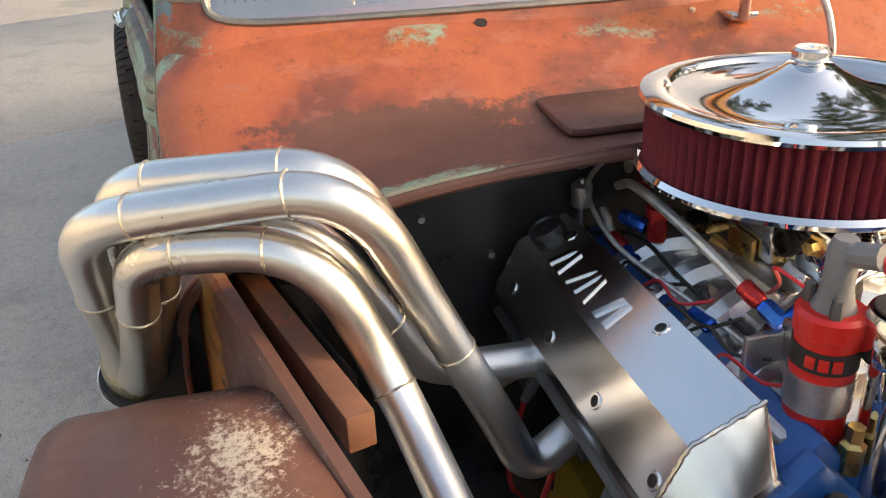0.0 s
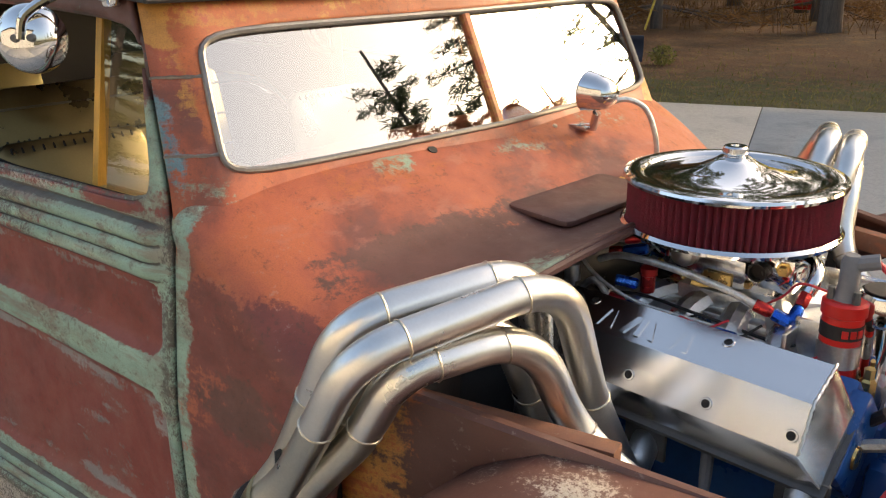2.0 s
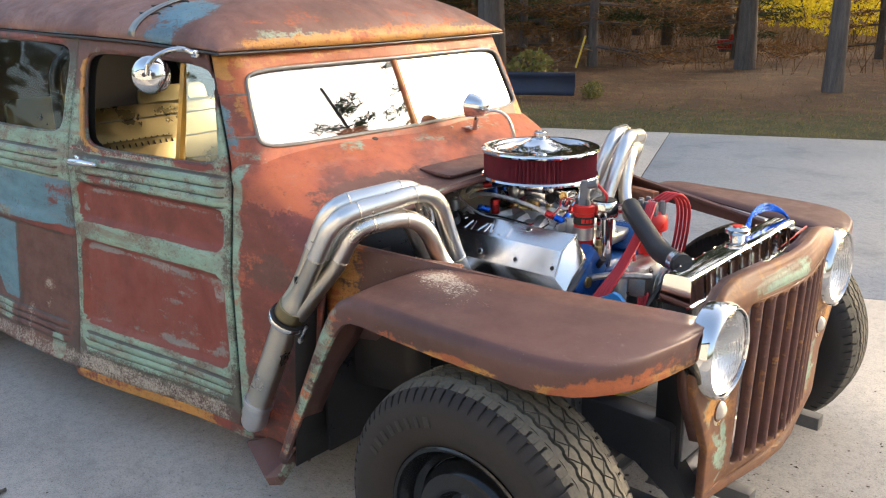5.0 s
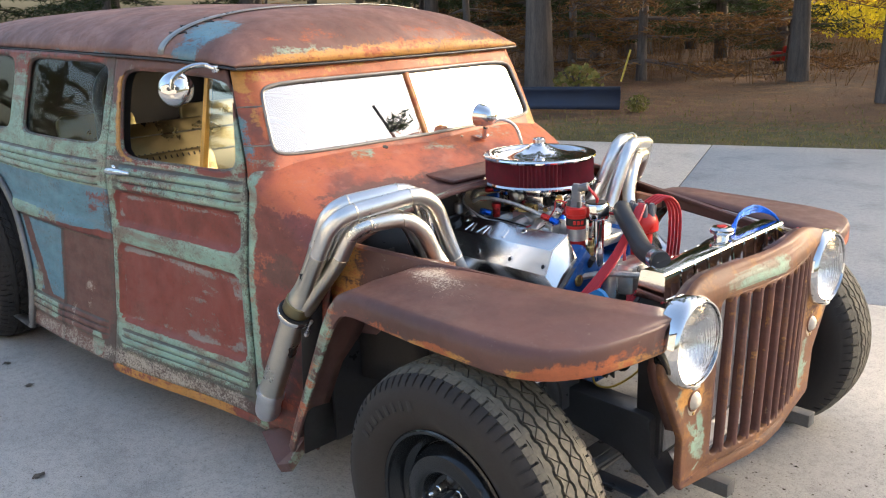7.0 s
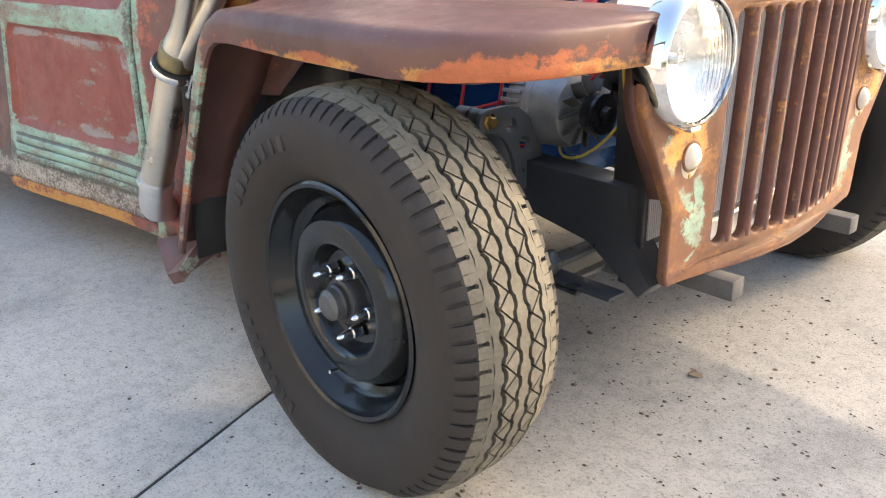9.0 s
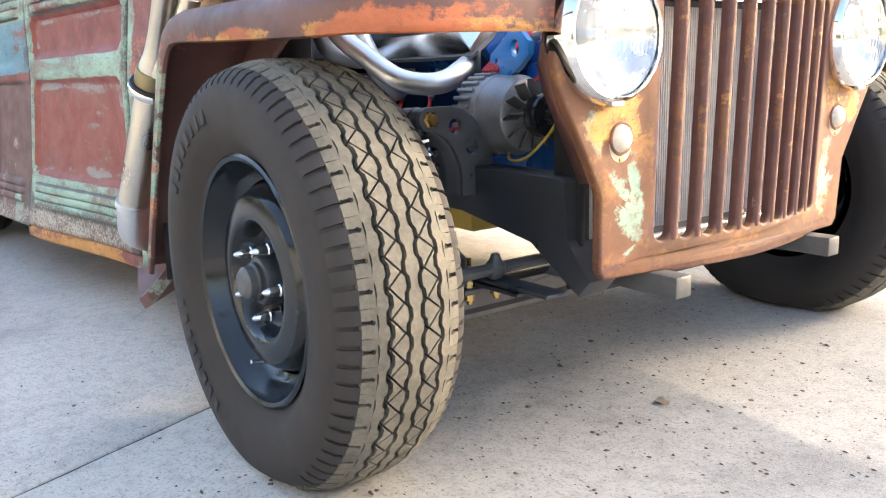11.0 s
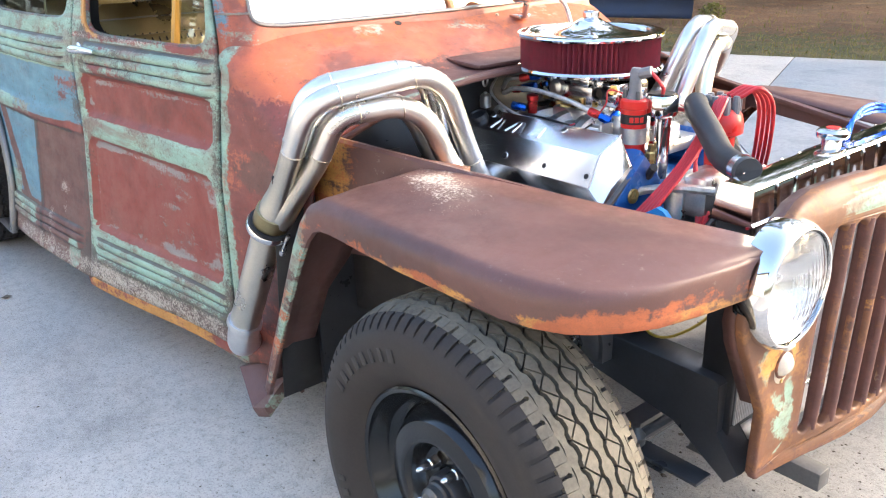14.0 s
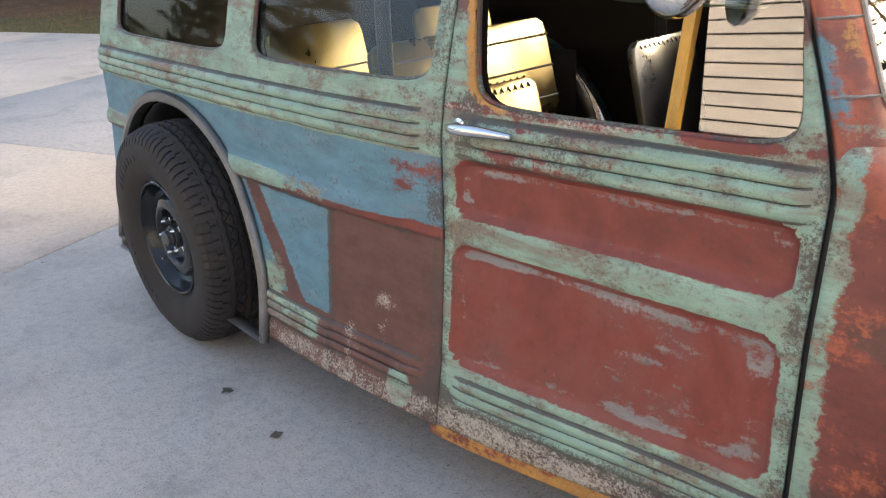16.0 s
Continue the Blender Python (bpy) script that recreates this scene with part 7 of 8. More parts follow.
# distributor and leads
bm = bmesh.new()
lathe(bm, [(0.030, -0.10), (0.034, -0.02), (0.050, -0.01), (0.050, 0.012), (0.046, 0.03), (0.035, 0.045), (0, 0.05)], Matrix.Translation((-0.045, 0.04, 0.865)), 28)
dist = part("distributor", bm, M_RED, engine, "red distributor cap with leads", 30)
for k in range(9):
    a = 2 * math.pi * k / 8
    r = 0.033 if k < 8 else 0
    bm = bmesh.new()
    c = Vector((-0.045 + r * math.cos(a), 0.04 + r * math.sin(a), 0.90))
    lathe(bm, [(0.010, 0.0), (0.010, 0.025), (0.007, 0.04), (0, 0.042)], Matrix.Translation(c), 10)
    part("lead_boot", bm, M_BOOT, dist, "grey lead boot")
for k in range(5):                                # bundle down the near side of the engine
    bm = bmesh.new()
    d = 0.0055 * (k - 2)
    tube(bm, curve_path([(-0.04 + d, 0.035 - abs(d), 0.93), (-0.03 + d, 0.01, 0.935), (-0.02 + d, -0.05, 0.885), (-0.02 + d, -0.14, 0.808), (-0.028 + d * 1.4, -0.232, 0.742), (-0.05 + d * 2, -0.29, 0.68)], 28), 0.0048, 8)
    part("plug_lead", bm, M_WIRE, engine, "red spark-plug lead")
for k in range(4):
    bm = bmesh.new()
    d = 0.012 * (k - 1.5)
    tube(bm, curve_path([(-0.03 + d, 0.055, 0.935), (0.0 + d, 0.085, 0.955), (0.01 + d, 0.13, 0.91), (-0.02 + d, 0.19, 0.80), (-0.08 + d, 0.28, 0.68)], 24), 0.0048, 8)
    part("plug_lead", bm, M_WIRE, engine, "red spark-plug lead")
bm = bmesh.new()
tube(bm, curve_path([(-0.20, -0.20, 0.70), (-0.10, -0.16, 0.745), (-0.02, -0.15, 0.765), (0.04, -0.10, 0.76)], 16), 0.010, 8)
part("earth_strap", bm, M_BRAID, engine, "braided earth strap")
bm = bmesh.new()
tube(bm, [(-0.11, -0.135, 0.77), (-0.085, -0.15, 0.80)], 0.009, 8)
part("sensor_boot", bm, M_DARK, engine, "black sensor boot")

# radiator, hose
RX, RZ = 0.234, 0.842
M_SILVERC = plain("radiator_core_aluminium", (0.62, 0.63, 0.65), 0.4, 0.6, 0.1, 20, 160, 0.05)
bm = bmesh.new()
block(bm, (RX, -0.015, 0.58), (0.055, 0.62, 0.47), 0.004)
rad = part("radiator", bm, M_GREYST, wagon, "aluminium radiator with polished top tank")
for i in range(92):
    if i == 0:
        bm = bmesh.new()
        block(bm, (0, 0, 0), (0.004, 0.0034, 0.42), 0.0)
        fin = part("core_tube", bm, M_SILVERC, rad, m=Matrix.Translation((RX + 0.030, -0.315, 0.58)))
    else:
        again(fin, rad, Matrix.Translation((RX + 0.030, -0.315 + 0.0066 * i, 0.58)))
for z, mt in ((RZ, M_CHROME), (0.327, M_ALU)):
    bm = bmesh.new()
    foot_z = -0.042 if z > 0.5 else -0.03
    prof = [(-0.046, foot_z), (-0.046, foot_z + 0.004), (-0.040, foot_z + 0.007)] + [(-0.026 - 0.009 * math.cos(w), 0.019 + 0.010 * math.sin(w)) for w in frange(0.0, math.pi / 2, math.pi / 8)]
    prof += [(-a, b) for a, b in reversed(prof)]
    rows = [[bm.verts.new((RX + a, y + (0.012 if y < 0 else -0.012) * max(0.0, (b + 0.02) / 0.05), z + b)) for a, b in prof] for y in (-0.356, 0.325)]
    for i in range(len(prof)):
        j = (i + 1) % len(prof)
        bm.faces.new((rows[0][i], rows[0][j], rows[1][j], rows[1][i]))
    bm.faces.new(rows[0][::-1]), bm.faces.new(rows[1])
    bmesh.ops.bevel(bm, geom=[e for e in bm.edges if e.calc_face_angle(0) > 0.6], offset=0.005, segments=3, affect="EDGES")
    tank = part("tank", bm, mt, rad, "polished aluminium tank", 25)
    # pressed ribs down both long sides
    for i in range(9 if z > 0.5 else 0):
        for s_ in (-1, 1):
            bm = bmesh.new()
            tube(bm, [(RX + s_ * 0.0405, -0.27 + 0.067 * i, z - 0.034), (RX + s_ * 0.036, -0.27 + 0.067 * i, z + 0.016), (RX + s_ * 0.029, -0.27 + 0.067 * i, z + 0.028)], 0.0045, 6)
            part("pressed_rib", bm, mt, tank, "", 40)
bm = bmesh.new()
block(bm, (RX, -0.340, 0.575), (0.07, 0.012, 0.50), 0.003)
part("side_channel", bm, M_BLACK, rad, "black side channel")
bm = bmesh.new()
block(bm, (RX, 0.310, 0.575), (0.07, 0.012, 0.50), 0.003)
part("side_channel", bm, M_BLACK, rad, "black side channel")
bm = bmesh.new()
lathe(bm, [(0.020, 0.0), (0.020, 0.014), (0.031, 0.016), (0.033, 0.020), (0.033, 0.028), (0.026, 0.034), (0.012, 0.036), (0, 0.036)], Matrix.Translation((0.211, 0.045, RZ + 0.026)), 24)
part("radiator_cap", bm, M_CHROME, rad, "chrome radiator cap", 30)
bm = bmesh.new()
lathe(bm, [(0.0, 0.0372), (0.014, 0.0368), (0.015, 0.0355)], Matrix.Translation((0.211, 0.045, RZ + 0.026)), 20)
part("cap_label", bm, M_RED, rad, "red disc on the cap")
bm = bmesh.new()
path = curve_path([(-0.105, 0.035, 0.885), (-0.088, 0.0, 0.918), (-0.055, -0.042, 0.914), (0.02, -0.10, 0.882), (0.085, -0.160, 0.862), (0.140, -0.205, 0.862), (0.200, -0.250, 0.866)], 36)
tube(bm, path, 0.027, 20)
part("radiator_hose", bm, M_HOSE, wagon, "thick black radiator hose")
bm = bmesh.new()
q = len(path) - 4
tube(bm, [path[q], path[q + 1], path[q + 2]], 0.029, 20)
part("hose_clip", bm, M_COVER, wagon, "bright hose clip")
for k in range(3):
    bm = bmesh.new()
    tube(bm, curve_path([(0.22, 0.08 + 0.01 * k, RZ + 0.03), (0.20, 0.15 + 0.01 * k, RZ + 0.055 + 0.008 * k), (0.20, 0.28, RZ + 0.058 + 0.008 * k), (0.24, 0.335, RZ + 0.03), (0.25, 0.345, RZ - 0.05)], 20), 0.0042, 8)
    part("blue_overflow_tube", bm, M_ANO_B, rad, "thin blue overflow tube")

# ---- exhaust headers ----
PR = 0.0240
M_PIPE2 = plain("dull_stainless_steel", (0.58, 0.55, 0.48), 0.36, 1.0, 0.12, 7, 240, 0.08)


def build_header(sign):
    ports = [(-0.575, 0.262, 0.660), (-0.402, 0.250, 0.668), (-0.485, 0.255, 0.720), (-0.146, 0.262, 0.700)]
    # rise, top run, collector entry for each pipe: two high at the back, two lower in front
    runs = [
        [ports[1], (-0.388, 0.322, 0.628), (-0.400, 0.352, 0.700), (-0.412, 0.402, 0.805), (-0.396, 0.503, 1.026), (-0.486, 0.782, 0.985), (-0.556, 0.788, 0.868), (-0.605, 0.790, 0.790)],
        [ports[0], (-0.575, 0.340, 0.63), (-0.545, 0.385, 0.74), (-0.490, 0.430, 0.84), (-0.446, 0.503, 1.030), (-0.540, 0.750, 1.003), (-0.605, 0.755, 0.880), (-0.640, 0.765, 0.80)],
        [ports[3], (-0.118, 0.362, 0.655), (-0.180, 0.428, 0.662), (-0.388, 0.476, 0.785), (-0.408, 0.548, 0.962), (-0.472, 0.728, 0.950), (-0.518, 0.742, 0.858), (-0.580, 0.758, 0.775)],
        [ports[2], (-0.490, 0.370, 0.722), (-0.490, 0.425, 0.740), (-0.478, 0.466, 0.815), (-0.464, 0.545, 0.962), (-0.530, 0.712, 0.952), (-0.590, 0.722, 0.850), (-0.625, 0.742, 0.785)],
    ]
    head = new("exhaust_header")
    head.parent = wagon
    head["label"] = "four-pipe brushed steel exhaust header"
    top, mid, low = Vector((-0.583, sign * 0.778, 0.838)), Vector((-0.692, sign * 0.788, 0.672)), Vector((-0.825, sign * 0.826, 0.375))
    d = (mid - top).normalized()
    for i, r in enumerate(runs):
        pts = [Vector((x, sign * y, z)) for x, y, z in r]
        path = smooth_path(pts, 0.085, 8)
        cut = min(range(len(path)), key=lambda k: (path[k] - Vector((r[3][0], sign * r[3][1], r[3][2]))).length)
        bm_ = bmesh.new()
        tube(bm_, path[:cut + 1], PR * 0.99, 20, cap=False)
        part("lower_pipe", bm_, M_PIPED, head, "darker raw steel pipe")
        bm_ = bmesh.new()
        stop = min(range(len(path)), key=lambda k: (path[k] - pts[6]).length)
        tube(bm_, path[cut:stop + 1], PR, 20, cap=False)
        runs_in = [path[stop], pts[6].lerp(pts[7], 0.35), pts[7].lerp(mid, 0.30), pts[7].lerp(mid, 0.62), mid]
        bm3 = bmesh.new()
        tube(bm3, curve_path(runs_in, 16), [PR * 0.99 + (0.040 - PR) * sm(k, 5, 15) for k in range(17)], 22, cap=False)
        part("collector_leg", bm3, M_PIPE2, head, "dull steel leg of the collector")
        part("upper_pipe", bm_, M_PIPE, head, "brushed golden-tinted steel pipe")
        a4, a5 = pts[4], pts[5]
        for c, dd in ((pts[3], pts[4] - pts[2]), (a4.lerp(a5, 0.22), a5 - a4), (a4.lerp(a5, 0.79 if i < 2 else 0.66), a5 - a4), (pts[6], pts[6] - pts[5])):
            bm_ = bmesh.new()
            near_ = min(path, key=lambda v: (v - c).length)
            torus(bm_, PR, 0.0017, axis_to(dd, near_), 28, 6)
            for v in bm_.verts:
                v.co += 0.0009 * noise.noise_vector(v.co * 260)
            part("weld_bead", bm_, M_WELD, head)
        bm_ = bmesh.new()
        block(bm_, pts[0] + Vector((0, sign * 0.006, 0)), (0.075, 0.010, 0.055), 0.004)
        part("port_flange", bm_, M_GREYST, head, "steel port flange")
    # V-band clamp, lower tube
    bm_ = bmesh.new()
    ax_ = axis_to(mid - top, mid)
    lathe(bm_, [(0.0395, -0.046), (0.0445, -0.044), (0.0455, -0.006), (0.040, -0.003)], ax_, 40)
    part("collector_collar", bm_, M_GOLD, head, "gold-tinted collar", 30)
    bm_ = bmesh.new()
    lathe(bm_, [(0.040, -0.005), (0.053, -0.004), (0.054, 0.001), (0.046, 0.003), (0.040, 0.004)], ax_, 40)
    part("clamp_flange", bm_, M_DARK, head, "dark flange inside the clamp", 30)
    bm_ = bmesh.new()
    lathe(bm_, [(0.047, 0.003), (0.0555, 0.001), (0.0575, 0.005), (0.0575, 0.014), (0.0555, 0.018), (0.047, 0.016), (0.040, 0.016)], ax_, 32)
    part("clamp_band", bm_, M_CHROME, head, "polished band clamp", 30)
    bm_ = bmesh.new()
    tube(bm_, [ax_ @ Vector((0.0, -0.064 * 1, 0.008 - 0.03)), ax_ @ Vector((0.0, -0.064, 0.04))], 0.005, 8)
    lathe(bm_, [(0, 0), (0.009, 0), (0.009, 0.012), (0, 0.012)], ax_ @ Matrix.Translation((0, -0.064, 0.028)), 6)
    part("clamp_bolt", bm_, M_ALU, head, "clamp bolt")
    bm_ = bmesh.new()
    tube(bm_, [mid + d * 0.012, mid.lerp(low, 0.5), low], 0.0385, 28, cap=False)
    part("down_pipe", bm_, M_PIPE2, head, "dull steel down pipe")
    bm_ = bmesh.new()
    axl = axis_to(low - mid, low)
    lathe(bm_, [(0.0385, -0.012), (0.0445, -0.011), (0.0455, 0.002), (0.043, 0.008), (0.0385, 0.008)], axl, 28)
    part("pipe_ring", bm_, M_PIPED, head, "steel ring on the down pipe", 30)
    bm_ = bmesh.new()
    tube(bm_, smooth_path([low, low + Vector((-0.03, 0, -0.07)), low + Vector((-0.20, -sign * 0.12, -0.14)), low + Vector((-1.2, -sign * 0.14, -0.14))], 0.08), 0.040, 20)
    part("tail_pipe", bm_, M_PIPED, head, "dark tail pipe under the floor")


build_header(-1)
build_header(1)

# ---- mirror, spot lamp, cowl bracket ----
bm = bmesh.new()
mm = axis_to((0.62, -0.55, 0.10), (-1.290, -0.785, 1.300))
lathe(bm, [(0.0, 0.036), (0.025, 0.034), (0.045, 0.024), (0.056, 0.008), (0.058, -0.004), (0.054, -0.008), (0.0, -0.008)], mm, 36)
mir = part("door_mirror", bm, M_CHROME, wagon, "round chrome door mirror on a curved arm", 40)
bm = bmesh.new()
tube(bm, curve_path([(-1.200, -0.690, 1.362), (-1.220, -0.715, 1.374), (-1.243, -0.755, 1.368), (-1.262, -0.800, 1.340), (-1.267, -0.812, 1.303)], 16), 0.008, 10)
block(bm, (-1.193, -0.685, 1.360), (0.035, 0.02, 0.024), 0.004)
part("mirror_arm", bm, M_CHROME, mir, "curved chrome arm")
for dz in (-0.012, 0.014):
    bm = bmesh.new()
    lathe(bm, [(0, 0.012), (0.006, 0.010), (0.008, 0.0)], mm @ Matrix.Translation((dz, 0.0, 0.032)), 10)
    part("mirror_screw", bm, M_GREYST, mir)
bm = bmesh.new()
sm_ = axis_to((-1, -0.15, 0.1), (-0.845, 0.215, 1.130))
lathe(bm, [(0.0, -0.045), (0.018, -0.042), (0.032, -0.028), (0.040, 0.0), (0.043, 0.022), (0.045, 0.028), (0.040, 0.034), (0.0, 0.034)], sm_, 32)
tube(bm, [(-0.845, 0.215, 1.085), (-0.86, 0.225, 1.050), (-0.90, 0.235, 1.045)], 0.010, 10)
block(bm, (-0.895, 0.235, 1.047), (0.05, 0.05, 0.012), 0.003)
part("spot_lamp", bm, M_CHROME, wagon, "small chrome lamp on the cowl", 40)
bm = bmesh.new()
tube(bm, curve_path([(-0.835, 0.23, 1.10), (-0.81, 0.27, 1.112), (-0.775, 0.30, 1.09), (-0.755, 0.315, 1.03), (-0.75, 0.32, 0.97)], 16), 0.006, 8)
part("lamp_cable", bm, M_BRAID, wagon, "braided lamp cable")
bm = bmesh.new()
block(bm, (-0.922, 0.165, 1.048), (0.028, 0.034, 0.008), 0.002, Euler((0, radians(30), 0)).to_matrix().to_4x4())
lathe(bm, [(0, 0.008), (0.005, 0.006), (0.006, 0)], axis_to((0.4, 0, 0.9), (-0.922, 0.165, 1.052)), 8)
part("cowl_bracket", bm, M_BEIGE, wagon, "small cream bracket on the cowl")
# weld seams on the windscreen pillar
for z in (1.12, 1.24):
    bm = bmesh.new()
    pts = [Vector(screen_point(y, (z - 1.045) / 0.31)) + Vector((0.004, -0.004, 0)) for y in frange(-0.62, -0.70, 0.01)]
    tube(bm, pts, [0.0025 + 0.0015 * (i % 2) for i in range(len(pts))], 6)
    part("pillar_weld", bm, M_GREYTRIM, screen, "rough weld across the pillar")


# ---- the drive, the verge and the wood ----
E1, E2 = Vector((0.9305, 0.3663, 0)), Vector((-0.3663, 0.9305, 0))      # along and across the drive
GRASS = 7.1


def ground_pt(a, b, z=0.0):
    p = E1 * a + E2 * b
    return Vector((p.x, p.y, z))


bm = bmesh.new()
vals = [-900, -200, -60, -30] + frange(-24, 24, 1.0) + [30, 60, 200, 900]


def lift(a, b):
    d = max(0.0, b - GRASS)
    return -0.02 + 0.012 * min(d, 40) * sm(d, 0, 6) + (0.05 * noise.noise((a * 0.5, b * 0.5, 3.0)) * sm(d, 0.1, 1.5))


sheet(bm, vals, vals, lambda a, b: ground_pt(a, b, lift(a, b)))
tagged(part("ground", bm, M_SOIL), "dry grass and needle litter under the pines", "ground", "", "structure")
pave = tagged(new("pavement"), "weathered grey concrete drive with tooled joints", "pavement", "", "structure")
A_J = [-36.0, -32.1, -28.15, -24.2, -20.3, -16.4, -12.45, -8.55, -4.62, -0.615, 3.3, 7.25, 11.2, 15.1, 19.0]
B_J = [-9.7, -5.75, -1.85, 2.1, GRASS]
jag = random.Random(5)
bm = bmesh.new()
sheet(bm, [A_J[0], A_J[-1]], [B_J[0], B_J[-1] - 0.02], lambda a, b: ground_pt(a, b, -0.012))
part("joint_bed", bm, M_JOINT, pave, "dark joint bed")
for a0, a1 in zip(A_J, A_J[1:]):
    for b0, b1 in zip(B_J, B_J[1:]):
        bm = bmesh.new()
        g = 0.004
        c = ground_pt((a0 + a1) / 2, (b0 + b1) / 2)
        lo = [(a0 + g, b0 + g), (a1 - g, b0 + g), (a1 - g, b1 - g), (a0 + g, b1 - g)]
        g2 = []
        for (p0, q0), (p1, q1) in zip(lo, lo[1:] + lo[:1]):            # broken, uneven arrises
            n = int(max(abs(p1 - p0), abs(q1 - q0)) / 0.09) if abs(a0 + 2.6) < 4.5 and abs(b0) < 3 else 1
            g2 += [(p0 + (p1 - p0) * k / n, q0 + (q1 - q0) * k / n) for k in range(n)]
        lo = g2
        j = lambda: jag.choice((0.0, 0.0005, 0.001, 0.002, 0.003))
        top = [bm.verts.new(ground_pt(a + (0.004 + j() if a < (a0 + a1) / 2 else -0.004 - j()), b + (0.004 + j() if b < (b0 + b1) / 2 else -0.004 - j()), 0.0)) for a, b in lo]
        rim = [bm.verts.new(ground_pt(a, b, -0.005)) for a, b in lo]
        bot = [bm.verts.new(ground_pt(a, b, -0.10)) for a, b in lo]
        bm.faces.new(top)
        for k in range(len(lo)):
            j = (k + 1) % len(lo)
            bm.faces.new((top[k], rim[k], rim[j], top[j]))
            # slab sides coloured dark: joint shade painted over walls that catch light
            bm.faces.new((rim[k], bot[k], bot[j], rim[j])).material_index = 1
        part("concrete_slab", bm, (M_CONC, M_JOINT), pave, sharp=60)

rng = random.Random(7)
# crumbs, leaves and needles on the concrete
bm = bmesh.new()
for i_ in range(3600):
    x, y = (rng.uniform(-7, 3.0), rng.uniform(-3.2, 5.5)) if i_ < 900 else (rng.gauss(0.45, 0.6), rng.gauss(-0.35, 0.7))
    r = rng.choice((0.0012, 0.0015, 0.002, 0.0028, 0.0035)) * rng.uniform(0.7, 1.6) * (2.1 if i_ % 45 == 0 else 1.0)
    slim = rng.choice((1.0, 1.0, 0.6, 0.25))
    a = rng.uniform(0, 6.28)
    pts = [(x + r * rng.uniform(0.6, 1.4) * math.cos(a + k * 1.26), y + slim * r * rng.uniform(0.6, 1.4) * math.sin(a + k * 1.26)) for k in range(5)]
    c = bm.verts.new((x, y, r * 0.7))
    vs = [bm.verts.new((px, py, 0.001)) for px, py in pts]
    for k in range(5):
        bm.faces.new((vs[k], vs[(k + 1) % 5], c))
M_CRUMB = plain("dark_crumbs", (0.10, 0.08, 0.06), 0.9, 0.0, 0.4, 30, 120, 0.3)
tagged(part("ground_crumbs", bm, M_CRUMB), "dark crumbs and bits of bark on the concrete", "debris", "", "stuff")
for x, y, r in ((-2.402, -1.087, 0.020), (-2.744, -1.071, 0.022), (-1.575, -1.33, 0.022), (0.282, -0.12, 0.018)):
    bm = bmesh.new()
    n = 9
    c = bm.verts.new((x, y, 0.007))
    vs = [bm.verts.new((x + r * rng.uniform(0.5, 1.3) * math.cos(6.283 * k / n), y + r * rng.uniform(0.5, 1.3) * math.sin(6.283 * k / n), 0.001 + 0.008 * rng.random())) for k in range(n)]
    for k in range(n):
        bm.faces.new((vs[k], vs[(k + 1) % n], c))
    tagged(part("fallen_leaf", bm, M_CRUMB), "curled dark leaf lying on the concrete", "leaf", "leaves on the drive")

# grass tufts along the verge
bm = bmesh.new()
for _ in range(9000):
    a, b = rng.uniform(-16, 10), GRASS + 0.02 + abs(rng.gauss(0, 1.8))
    p = ground_pt(a, b, lift(a, b))
    h, w = rng.uniform(0.02, 0.07) * (1 + 0.6 * (b > GRASS + 2.0) * rng.random()), rng.uniform(0.003, 0.007)
    t, l = rng.uniform(0, 6.28), rng.uniform(-0.04, 0.04)
    d = Vector((math.cos(t), math.sin(t), 0))
    bm.faces.new([bm.verts.new(p - d * w), bm.verts.new(p + d * w), bm.verts.new(p + Vector((l, rng.uniform(-0.04, 0.04), h)))])
tagged(part("grass", bm, M_GRASS), "short dry grass along the drive's edge", "grass", "", "stuff")
# fallen needles and leaves beyond
bm = bmesh.new()
for _ in range(16000):
    a, b = rng.uniform(-20, 12), GRASS + 0.1 + rng.uniform(0.0, 12) ** 1.0
    p = ground_pt(a, b, lift(a, b) + 0.012)
    r = rng.uniform(0.012, 0.035)
    t = rng.uniform(0, 6.28)
    u, v = Vector((math.cos(t), math.sin(t), rng.uniform(-0.3, 0.3))) * r, Vector((-math.sin(t), math.cos(t), rng.uniform(-0.3, 0.3))) * r * 0.5
    bm.faces.new([bm.verts.new(p - u), bm.verts.new(p + v), bm.verts.new(p + u), bm.verts.new(p - v)])
tagged(part("leaf_litter", bm, M_DEADTW), "brown leaf litter under the trees", "leaves", "", "stuff")


